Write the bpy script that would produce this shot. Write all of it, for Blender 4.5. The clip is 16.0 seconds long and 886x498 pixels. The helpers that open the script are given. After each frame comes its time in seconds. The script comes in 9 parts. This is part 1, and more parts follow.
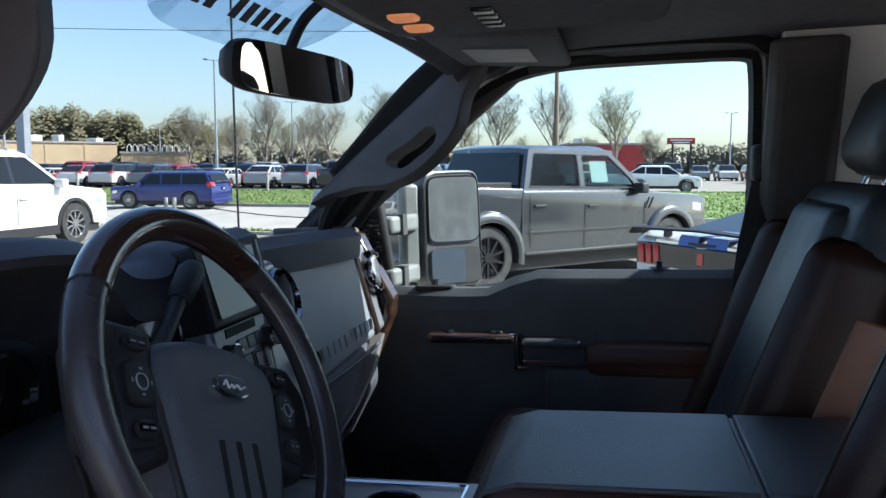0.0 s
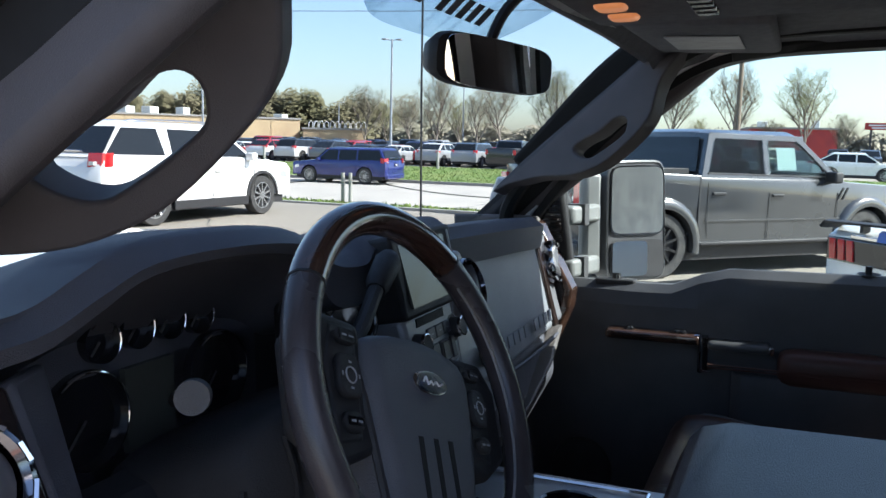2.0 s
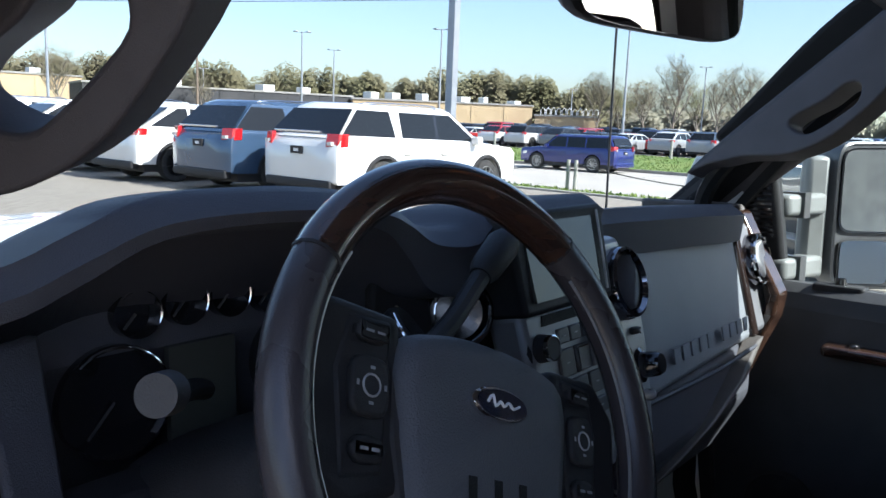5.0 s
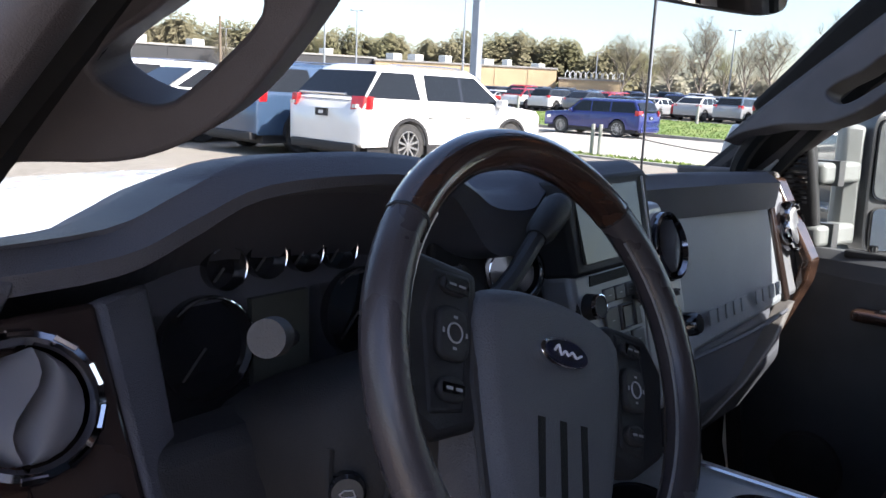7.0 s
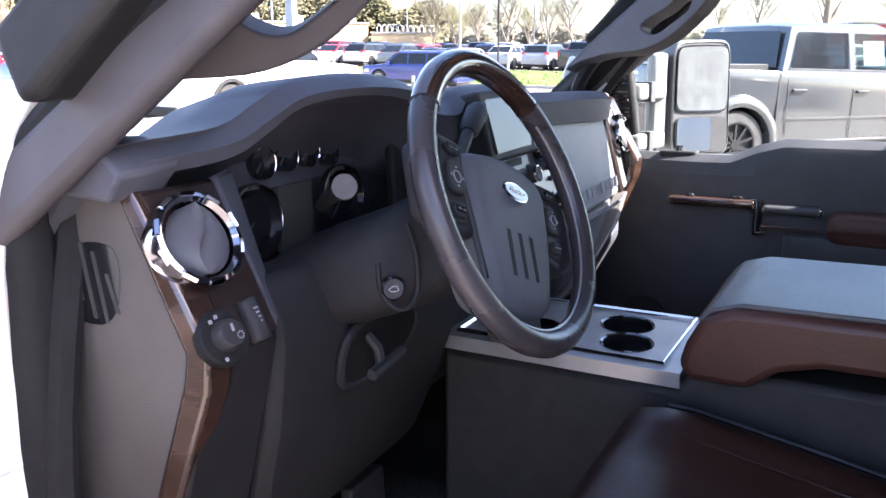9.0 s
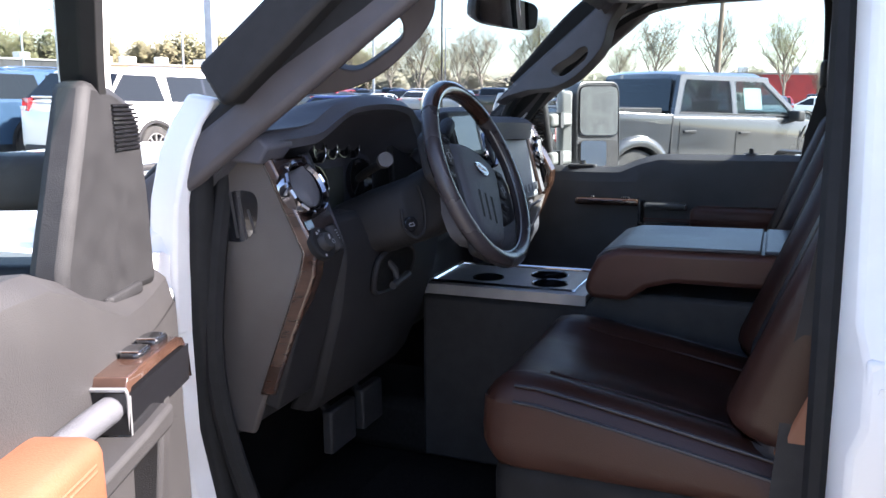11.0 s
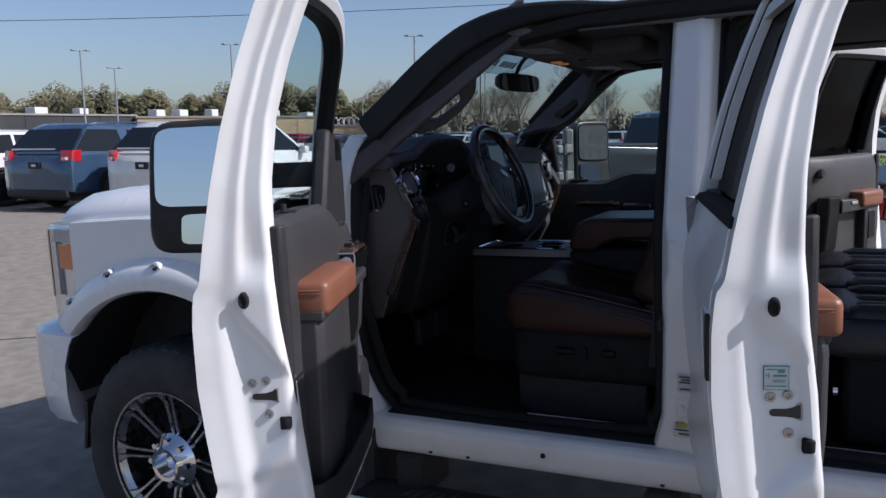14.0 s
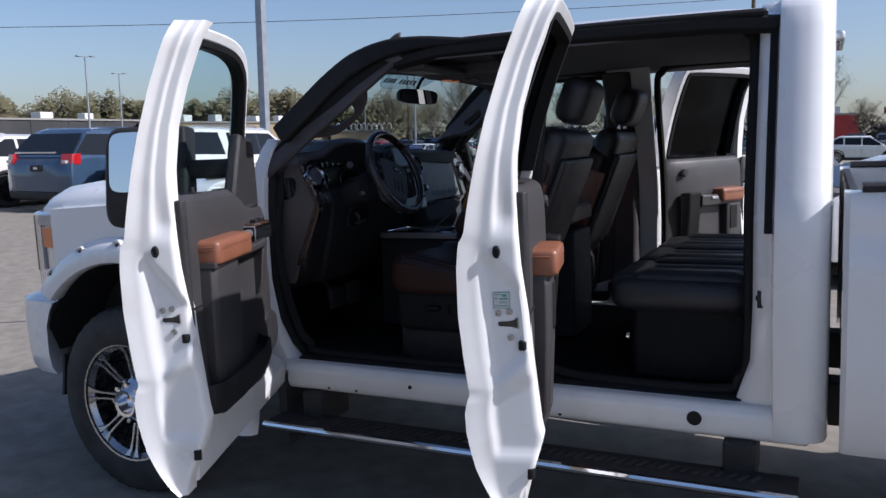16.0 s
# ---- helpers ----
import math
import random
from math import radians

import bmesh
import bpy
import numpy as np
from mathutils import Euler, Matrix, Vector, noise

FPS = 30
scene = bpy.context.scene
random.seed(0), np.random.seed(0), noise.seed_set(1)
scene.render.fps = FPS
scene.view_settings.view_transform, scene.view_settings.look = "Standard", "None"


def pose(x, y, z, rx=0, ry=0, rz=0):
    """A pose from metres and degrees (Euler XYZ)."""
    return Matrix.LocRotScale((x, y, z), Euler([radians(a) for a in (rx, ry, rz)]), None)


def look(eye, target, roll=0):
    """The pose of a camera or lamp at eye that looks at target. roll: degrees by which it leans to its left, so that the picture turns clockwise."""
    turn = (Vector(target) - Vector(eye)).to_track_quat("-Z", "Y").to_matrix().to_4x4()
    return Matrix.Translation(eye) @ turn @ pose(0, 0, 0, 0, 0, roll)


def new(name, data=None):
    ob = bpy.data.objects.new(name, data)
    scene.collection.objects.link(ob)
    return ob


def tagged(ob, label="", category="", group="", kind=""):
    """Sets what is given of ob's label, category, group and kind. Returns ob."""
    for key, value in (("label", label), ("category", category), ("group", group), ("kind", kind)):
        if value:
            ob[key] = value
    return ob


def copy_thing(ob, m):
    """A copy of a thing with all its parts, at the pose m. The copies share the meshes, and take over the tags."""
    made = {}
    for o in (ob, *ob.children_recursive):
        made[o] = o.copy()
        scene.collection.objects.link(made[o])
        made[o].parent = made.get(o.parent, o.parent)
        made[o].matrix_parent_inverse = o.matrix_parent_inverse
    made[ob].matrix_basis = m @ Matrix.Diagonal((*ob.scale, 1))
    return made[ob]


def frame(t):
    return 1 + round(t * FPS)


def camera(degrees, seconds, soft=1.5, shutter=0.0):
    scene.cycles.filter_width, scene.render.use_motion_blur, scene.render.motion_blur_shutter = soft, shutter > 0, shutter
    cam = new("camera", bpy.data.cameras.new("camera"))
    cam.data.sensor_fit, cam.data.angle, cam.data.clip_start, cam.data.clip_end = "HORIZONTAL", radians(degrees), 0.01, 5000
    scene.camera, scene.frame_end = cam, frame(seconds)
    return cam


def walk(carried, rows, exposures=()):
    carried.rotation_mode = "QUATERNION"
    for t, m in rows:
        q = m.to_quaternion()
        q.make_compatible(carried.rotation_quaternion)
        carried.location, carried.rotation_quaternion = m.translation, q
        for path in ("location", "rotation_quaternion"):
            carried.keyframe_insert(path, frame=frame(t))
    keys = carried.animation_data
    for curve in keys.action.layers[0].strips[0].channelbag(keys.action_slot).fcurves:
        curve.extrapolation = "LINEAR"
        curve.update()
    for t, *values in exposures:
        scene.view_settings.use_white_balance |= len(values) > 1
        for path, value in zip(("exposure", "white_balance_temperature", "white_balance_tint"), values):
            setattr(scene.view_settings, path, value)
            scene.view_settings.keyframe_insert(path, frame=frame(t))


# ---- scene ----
cam = camera(58.2, 16.0)
PATH = [
    (0, (-1.091, -1.479, 1.635), (0.853, -1.059, 1.426), -1.7),
    (0.5, (-1.089, -1.471, 1.638), (0.814, -0.891, 1.427), -1.4),
    (1, (-1.088, -1.46, 1.639), (0.788, -0.801, 1.419), -1.0),
    (1.5, (-1.095, -1.451, 1.643), (0.754, -0.722, 1.418), -0.8),
    (2, (-1.082, -1.436, 1.655), (0.729, -0.627, 1.404), -0.4),
    (2.5, (-1.038, -1.428, 1.658), (0.739, -0.553, 1.384), -0.6),
    (3, (-0.986, -1.387, 1.651), (0.788, -0.509, 1.363), -0.7),
    (3.5, (-0.933, -1.411, 1.649), (0.829, -0.506, 1.37), -0.6),
    (4, (-0.893, -1.437, 1.64), (0.798, -0.405, 1.367), 0.2),
    (4.5, (-0.87, -1.45, 1.632), (0.693, -0.237, 1.335), 0.0),
    (5, (-0.856, -1.445, 1.622), (0.653, -0.164, 1.339), 0.7),
    (5.2, (-0.864, -1.438, 1.616), (0.611, -0.12, 1.323), 1.5),
    (7.3, (-0.95, -1.451, 1.629), (0.522, -0.153, 1.242), 1.0),
    (7.5, (-0.981, -1.441, 1.629), (0.537, -0.195, 1.248), 0.5),
    (7.7, (-1.036, -1.456, 1.639), (0.528, -0.271, 1.254), -0.1),
    (8, (-1.068, -1.426, 1.619), (0.584, -0.367, 1.229), -0.8),
    (8.5, (-1.176, -1.472, 1.6), (0.522, -0.508, 1.17), -1.3),
    (9, (-1.302, -1.516, 1.6), (0.393, -0.568, 1.122), -1.3),
    (9.2, (-1.354, -1.521, 1.604), (0.367, -0.61, 1.151), -1.2),
    (11.3, (-2.031, -1.691, 1.57), (-0.195, -0.975, 1.231), -0.9),
    (11.5, (-2.12, -1.704, 1.57), (-0.263, -1.025, 1.271), -1.1),
    (12, (-2.326, -1.75, 1.574), (-0.453, -1.111, 1.284), -1.4),
    (12.5, (-2.517, -1.874, 1.56), (-0.644, -1.212, 1.33), -1.2),
    (12.8, (-2.631, -1.931, 1.55), (-0.79, -1.201, 1.272), -1.5),
    (13, (-2.727, -1.959, 1.562), (-0.904, -1.18, 1.294), -0.5),
    (13.5, (-2.927, -2.033, 1.546), (-1.131, -1.191, 1.285), -1.7),
    (14, (-3.049, -2.152, 1.55), (-1.266, -1.285, 1.283), -2.5),
    (14.5, (-3.13, -2.334, 1.525), (-1.361, -1.46, 1.197), -1.8),
    (15, (-3.248, -2.484, 1.525), (-1.468, -1.623, 1.224), -1.5),
    (15.5, (-3.401, -2.641, 1.527), (-1.634, -1.762, 1.201), -1.6),
    (16, (-3.495, -2.853, 1.518), (-1.715, -1.977, 1.266), -2.3),
]
# the truck stands nose-down on the sloping lot; path and truck share this tilt
RAKE = Matrix.Rotation(-math.atan(0.030), 4, "X") @ Matrix.Rotation(-math.atan(0.006), 4, "Y")
walk(cam, [(t, RAKE @ look(eye, target, roll)) for t, eye, target, roll in PATH], exposures=[(0.0, 1.6, 6050, 13), (1.0, 1.68, 6100, 13), (2.5, 1.72, 6250, 14), (4.5, 1.78, 6150, 14), (5.0, 1.78, 6150, 14), (7.5, 2.3, 6700, 22), (8.0, 2.52, 6700, 23), (8.5, 2.95, 6700, 26), (9.0, 3.42, 6600, 26), (11.5, 2.0, 6200, 16), (12.5, 1.02, 5800, 15), (13.0, 0.8, 5800, 17), (13.5, 0.2, 5800, 17), (14.0, 0.0, 5800, 17), (16.0, 0.15, 5800, 17)])

# ---- light ----
world = bpy.data.worlds.new("sky")
scene.world = world
world.use_nodes = True
SUN_TO = (RAKE @ Vector((0.165, -0.757, 0.630))).normalized()
_nt = world.node_tree
_sky = _nt.nodes.new("ShaderNodeTexSky")
_sky.sky_type = "NISHITA"
_sky.sun_disc = False
_sky.sun_elevation = math.asin(SUN_TO.z)
_sky.sun_rotation = math.atan2(SUN_TO.x, SUN_TO.y)
_sky.air_density, _sky.dust_density, _sky.ozone_density = 1.0, 1.5, 1.6
_nt.links.new(_sky.outputs[0], _nt.nodes["Background"].inputs[0])
_nt.nodes["Background"].inputs[1].default_value = 0.105
sun = new("sun", bpy.data.lights.new("sun", "SUN"))
sun.data.energy, sun.data.angle, sun.data.color = 5.0, radians(0.53), (1.0, 0.94, 0.85)
sun.matrix_basis = look(SUN_TO * 50, (0, 0, 0))


# ---- materials ----
def material(name, colour, rough=0.5, metal=0.0, colour2=None, scale=8.0, bump=0.0, bump_scale=200.0, coat=0.0,
             spec=0.5, detail=4.0, lo=0.35, hi=0.65, rough_var=0.0, stretch=(1, 1, 1)):
    """A principled surface with a noise mix of two colours, fine relief and uneven gloss."""
    m = bpy.data.materials.new(name)
    m.use_nodes = True
    nt = m.node_tree
    b = nt.nodes["Principled BSDF"]
    b.inputs["Base Color"].default_value = (*colour, 1)
    b.inputs["Roughness"].default_value = rough
    b.inputs["Metallic"].default_value = metal
    b.inputs["Coat Weight"].default_value = coat
    b.inputs["Coat Roughness"].default_value = 0.04
    b.inputs["Specular IOR Level"].default_value = spec
    co = nt.nodes.new("ShaderNodeTexCoord")
    mp = nt.nodes.new("ShaderNodeMapping")
    mp.inputs["Scale"].default_value = stretch
    nt.links.new(co.outputs["Object"], mp.inputs[0])
    if colour2 or rough_var:
        n = nt.nodes.new("ShaderNodeTexNoise")
        n.inputs["Scale"].default_value, n.inputs["Detail"].default_value = scale, detail
        nt.links.new(mp.outputs[0], n.inputs["Vector"])
        r = nt.nodes.new("ShaderNodeMapRange")
        r.inputs["From Min"].default_value, r.inputs["From Max"].default_value = lo, hi
        nt.links.new(n.outputs["Fac"], r.inputs["Value"])
        if colour2:
            x = nt.nodes.new("ShaderNodeMix")
            x.data_type = "RGBA"
            x.inputs["A"].default_value, x.inputs["B"].default_value = (*colour, 1), (*colour2, 1)
            nt.links.new(r.outputs[0], x.inputs["Factor"])
            nt.links.new(x.outputs["Result"], b.inputs["Base Color"])
        if rough_var:
            q = nt.nodes.new("ShaderNodeMath")
            q.operation = "MULTIPLY_ADD"
            q.inputs[1].default_value, q.inputs[2].default_value = rough_var, rough - rough_var / 2
            nt.links.new(r.outputs[0], q.inputs[0])
            nt.links.new(q.outputs[0], b.inputs["Roughness"])
    if bump:
        n2 = nt.nodes.new("ShaderNodeTexNoise")
        n2.inputs["Scale"].default_value, n2.inputs["Detail"].default_value = bump_scale, 3
        nt.links.new(mp.outputs[0], n2.inputs["Vector"])
        u = nt.nodes.new("ShaderNodeBump")
        u.inputs["Strength"].default_value, u.inputs["Distance"].default_value = bump, 0.002
        nt.links.new(n2.outputs["Fac"], u.inputs["Height"])
        nt.links.new(u.outputs[0], b.inputs["Normal"])
    return m


def glass(name, tint, gloss_rough=0.0, edge=0.25, face=0.015):
    """Thin pane: tinted see-through with Fresnel gloss."""
    m = bpy.data.materials.new(name)
    m.use_nodes = True
    nt = m.node_tree
    nt.nodes.clear()
    o = nt.nodes.new("ShaderNodeOutputMaterial")
    t, g, f, x = (nt.nodes.new("ShaderNode" + k) for k in ("BsdfTransparent", "BsdfGlossy", "LayerWeight", "MixShader"))
    t.inputs[0].default_value = (*tint, 1)
    g.inputs["Roughness"].default_value = gloss_rough
    f.inputs["Blend"].default_value = 0.5
    p = nt.nodes.new("ShaderNodeMath")
    p.operation = "POWER"
    p.inputs[1].default_value = 5.0
    q = nt.nodes.new("ShaderNodeMath")
    q.operation = "MULTIPLY_ADD"
    q.inputs[1].default_value, q.inputs[2].default_value = edge, face
    nt.links.new(f.outputs["Facing"], p.inputs[0])
    nt.links.new(p.outputs[0], q.inputs[0])
    nt.links.new(q.outputs[0], x.inputs[0])
    nt.links.new(t.outputs[0], x.inputs[1])
    nt.links.new(g.outputs[0], x.inputs[2])
    nt.links.new(x.outputs[0], o.inputs[0])
    return m


def random_paint(name, colours, rough=0.25):
    """Car paint that each body takes from a row of colours."""
    m = material(name, (0.5, 0.5, 0.5), rough, 0.1, coat=0.8)
    nt = m.node_tree
    i = nt.nodes.new("ShaderNodeObjectInfo")
    r = nt.nodes.new("ShaderNodeValToRGB")
    r.color_ramp.interpolation = "CONSTANT"
    while len(r.color_ramp.elements) < len(colours):
        r.color_ramp.elements.new(0.5)
    for k, c in enumerate(colours):
        r.color_ramp.elements[k].position = k / len(colours)
        r.color_ramp.elements[k].color = (*c, 1)
    nt.links.new(i.outputs["Random"], r.inputs[0])
    nt.links.new(r.outputs[0], nt.nodes["Principled BSDF"].inputs["Base Color"])
    return m


WHITE = material("white_paint", (0.80, 0.80, 0.80), 0.28, coat=0.9, colour2=(0.76, 0.76, 0.755), scale=3, rough_var=0.08)
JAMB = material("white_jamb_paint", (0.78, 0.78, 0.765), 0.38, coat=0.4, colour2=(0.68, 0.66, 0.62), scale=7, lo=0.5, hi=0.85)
BLACKP = material("black_plastic", (0.022, 0.0215, 0.023), 0.55, colour2=(0.03, 0.0295, 0.031), scale=30, bump=0.35, bump_scale=900, spec=0.3)
DASH = material("charcoal_dash_skin", (0.064, 0.065, 0.078), 0.55, colour2=(0.078, 0.079, 0.094), scale=12, bump=0.5, bump_scale=700, rough_var=0.12, spec=0.3)
YELLOWLAB = material("yellow_sticker", (0.55, 0.42, 0.03), 0.5, colour2=(0.48, 0.38, 0.05), scale=40)
SATIN = material("satin_grey_panel", (0.27, 0.275, 0.285), 0.42, 0.25, colour2=(0.24, 0.245, 0.255), scale=14)
STRIPINK = material("dark_strip_ink", (0.10, 0.11, 0.13), 0.6)
HUBGREY = material("charcoal_hub_skin", (0.092, 0.093, 0.104), 0.55, colour2=(0.108, 0.109, 0.121), scale=12, bump=0.6, bump_scale=650, rough_var=0.12, spec=0.35)
TAUPE = material("taupe_grained_plastic", (0.080, 0.070, 0.066), 0.5, colour2=(0.098, 0.088, 0.083), scale=9, bump=0.5, bump_scale=600)
DOORBLACK = material("black_door_plastic", (0.054, 0.054, 0.058), 0.5, colour2=(0.065, 0.065, 0.070), scale=14, bump=0.4, bump_scale=700)
VENTGREY = material("satin_grey_vent_plastic", (0.15, 0.15, 0.165), 0.36, colour2=(0.17, 0.17, 0.185), scale=14)
# dusty pane; the dark surroundings it mirrors are put into its grey
DUSTREFLECT = material("dusty_dark_reflection_glass", (0.072, 0.077, 0.080), 0.18, colour2=(0.098, 0.103, 0.104), scale=25, spec=0.6)
ARMGREY = material("mirror_arm_grey", (0.17, 0.175, 0.17), 0.45, colour2=(0.2, 0.205, 0.2), scale=12)
GREYP = material("grey_door_plastic", (0.037, 0.035, 0.036), 0.48, colour2=(0.045, 0.0425, 0.043), scale=10, bump=0.4, bump_scale=600)
SILVERP = material("satin_silver_plastic", (0.42, 0.42, 0.43), 0.35, 0.6, colour2=(0.36, 0.36, 0.37), scale=15)
GLOSSB = material("gloss_black", (0.012, 0.012, 0.014), 0.12, coat=0.6, rough_var=0.06, scale=10)
RUBBER = material("seal_rubber", (0.016, 0.016, 0.0165), 0.7, colour2=(0.019, 0.019, 0.0195), scale=40, spec=0.15)
TYRE = material("tyre_rubber", (0.02, 0.02, 0.021), 0.75, colour2=(0.045, 0.043, 0.04), scale=9, bump=0.4, bump_scale=150)
CHROME = material("chrome", (0.83, 0.83, 0.84), 0.08, 1.0, rough_var=0.06, scale=20)
ALLOY = material("polished_alloy", (0.46, 0.46, 0.47), 0.26, 1.0, rough_var=0.15, scale=25)
MIRROR = material("mirror_glass", (0.86, 0.88, 0.9), 0.01, 1.0)
# mirror with lowered reflectance: a darker reflection put into its colour
DIMMIRROR = material("dimmed_mirror_glass", (0.34, 0.35, 0.36), 0.06, 1.0, rough_var=0.05, scale=30)
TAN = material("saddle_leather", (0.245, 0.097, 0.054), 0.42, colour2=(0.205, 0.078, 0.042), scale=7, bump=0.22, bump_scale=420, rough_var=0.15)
SEATBROWN = material("deep_brown_seat_leather", (0.026, 0.010, 0.007), 0.38, colour2=(0.034, 0.013, 0.009), scale=6, bump=0.25, bump_scale=380, rough_var=0.15, spec=0.35)
SEATSIDE = material("brown_side_leather", (0.038, 0.0165, 0.0115), 0.45, colour2=(0.047, 0.0205, 0.014), scale=6, bump=0.25, bump_scale=380, rough_var=0.12, spec=0.3)
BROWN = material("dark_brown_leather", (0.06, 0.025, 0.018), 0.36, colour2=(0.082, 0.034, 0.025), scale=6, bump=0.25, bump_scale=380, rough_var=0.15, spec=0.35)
BLEATHER = material("black_leather", (0.030, 0.030, 0.034), 0.38, colour2=(0.038, 0.038, 0.043), scale=7, bump=0.6, bump_scale=380, rough_var=0.15)
WHEELLEA = material("wheel_leather", (0.042, 0.037, 0.041), 0.27, colour2=(0.056, 0.049, 0.053), scale=9, bump=0.15, bump_scale=600, rough_var=0.1)
WOOD = material("dark_wood_trim", (0.062, 0.032, 0.022), 0.18, colour2=(0.028, 0.015, 0.011), scale=9, detail=8, coat=0.8, stretch=(1, 1, 5))
HEADLINER = material("charcoal_headliner_cloth", (0.11, 0.111, 0.122), 0.9, colour2=(0.135, 0.136, 0.146), scale=60, bump=0.3, bump_scale=1200, spec=0.2)
PILLAR = material("pillar_trim_plastic", (0.058, 0.051, 0.054), 0.6, colour2=(0.072, 0.064, 0.067), scale=14, bump=0.3, bump_scale=900)
CARPET = material("black_carpet", (0.008, 0.008, 0.0085), 0.95, colour2=(0.014, 0.014, 0.014), scale=120, bump=0.8, bump_scale=900, spec=0.1)
LABEL = material("label_paper", (0.62, 0.63, 0.60), 0.6, colour2=(0.55, 0.56, 0.53), scale=30)
INK = material("dark_print", (0.05, 0.07, 0.07), 0.6)
WHITEINK = material("white_print", (0.75, 0.75, 0.75), 0.5)
GREENINK = material("green_print", (0.10, 0.30, 0.24), 0.6)
BLUEBADGE = material("blue_badge", (0.006, 0.010, 0.032), 0.15, coat=0.8)
AMBER = material("amber_lens", (0.62, 0.16, 0.02), 0.12, coat=0.8)
CLEARLENS = material("headlamp_lens", (0.62, 0.64, 0.66), 0.08, 0.5, coat=0.9)
REDLENS = material("red_lens", (0.42, 0.012, 0.015), 0.12, coat=0.9)
LIDLEA = material("lid_leather", (0.075, 0.073, 0.080), 0.33, colour2=(0.09, 0.088, 0.094), scale=6, bump=0.5, bump_scale=380, rough_var=0.1)
SEATBLACK = material("seat_base_plastic", (0.012, 0.012, 0.0125), 0.6, colour2=(0.017, 0.017, 0.0175), scale=20, bump=0.4, bump_scale=700, spec=0.15)
GLOVE = material("grey_glove_box_skin", (0.185, 0.195, 0.215), 0.45, colour2=(0.215, 0.226, 0.247), scale=8, bump=0.5, bump_scale=600)
MIRGREY = material("mirror_frame_grey", (0.050, 0.050, 0.053), 0.42, colour2=(0.065, 0.065, 0.068), scale=9)
SCREEN = material("touch_screen", (0.060, 0.062, 0.053), 0.16, spec=0.3)
VISORLAB = material("visor_label", (0.33, 0.33, 0.34), 0.6, colour2=(0.26, 0.26, 0.27), scale=40)
KNEE = material("black_knee_plastic", (0.017, 0.0165, 0.018), 0.6, colour2=(0.022, 0.0215, 0.023), scale=16, bump=0.4, bump_scale=700, spec=0.2)
# vent chrome with its mostly dark reflections put into the metal's colour
DARKCHROME = material("dark_reflecting_chrome", (0.34, 0.34, 0.37), 0.10, 1.0, colour2=(0.22, 0.22, 0.25), scale=40, rough_var=0.08)
BROWNGLOSS = material("dark_brown_gloss_fascia", (0.020, 0.013, 0.012), 0.22, colour2=(0.026, 0.017, 0.015), scale=8, coat=0.25, rough_var=0.1)
LAMPWARM = material("warm_lamp_lens", (0.75, 0.34, 0.16), 0.3)
_e = LAMPWARM.node_tree.nodes["Principled BSDF"]
_e.inputs["Emission Color"].default_value, _e.inputs["Emission Strength"].default_value = (1.0, 0.35, 0.12, 1), 0.13
CLEAR = glass("windscreen_glass", (0.765, 0.80, 0.81), edge=0.0, face=0.004)
SIDEGLASS = glass("front_window_glass", (0.86, 0.92, 0.92))
DARKGLASS = glass("privacy_glass", (0.10, 0.11, 0.115))
CABGLASS = glass("clear_cab_glass", (0.72, 0.80, 0.80))
TINTGLASS = glass("tinted_cab_glass", (0.38, 0.43, 0.47))
CARGLASS = material("car_window", (0.010, 0.012, 0.014), 0.06, spec=0.35, rough_var=0.03, scale=3)
SHADEBAND = glass("shade_band", (0.62, 0.70, 0.74))
STEELG = material("galvanised_steel", (0.34, 0.36, 0.39), 0.45, 0.5, colour2=(0.28, 0.30, 0.33), scale=5)


# ---- mesh helpers ----
def ease(a, b, v):
    """Smooth step from 0 at a to 1 at b."""
    t = min(max((v - a) / (b - a), 0.0), 1.0)
    return t * t * (3 - 2 * t)


def B():
    return bmesh.new()


def thing(name, label, category, group="", kind="", at=(0, 0, 0)):
    e = new(name)
    e.empty_display_size = 0.2
    e.location = at
    return tagged(e, label, category, group, kind)


def part(name, bm, mat, parent=None, label="", bevel=0.0, ang=35, segs=2):
    """Link a bmesh as one mesh object under a thing or part."""
    bmesh.ops.recalc_face_normals(bm, faces=bm.faces)
    me = bpy.data.meshes.new(name)
    bm.to_mesh(me)
    bm.free()
    me.shade_smooth()
    me.set_sharp_from_angle(angle=radians(ang))
    me.materials.append(mat)
    ob = new(name, me)
    if parent is not None:
        ob.parent = parent
    if label:
        ob["label"] = label
    if bevel:
        m = ob.modifiers.new("edges", "BEVEL")
        m.width, m.segments, m.limit_method, m.angle_limit = bevel, segs, "ANGLE", radians(30)
        m.harden_normals = False
    return ob


def box(bm, a, b, m=None):
    a, b = Vector(a), Vector(b)
    vs = [bm.verts.new((x, y, z)) for x in (a.x, b.x) for y in (a.y, b.y) for z in (a.z, b.z)]
    for f in ((0, 1, 3, 2), (4, 6, 7, 5), (0, 4, 5, 1), (2, 3, 7, 6), (0, 2, 6, 4), (1, 5, 7, 3)):
        bm.faces.new([vs[i] for i in f])
    if m is not None:
        bmesh.ops.transform(bm, matrix=m, verts=vs)
    return vs


def loft(bm, rings, closed=True, caps=True):
    rs = [[bm.verts.new(p) for p in r] for r in rings]
    n = len(rs[0])
    for a, b in zip(rs, rs[1:]):
        for i in range(n if closed else n - 1):
            j = (i + 1) % n
            bm.faces.new((a[i], a[j], b[j], b[i]))
    if caps and closed:
        bm.faces.new(rs[0][::-1])
        bm.faces.new(rs[-1])
    return rs


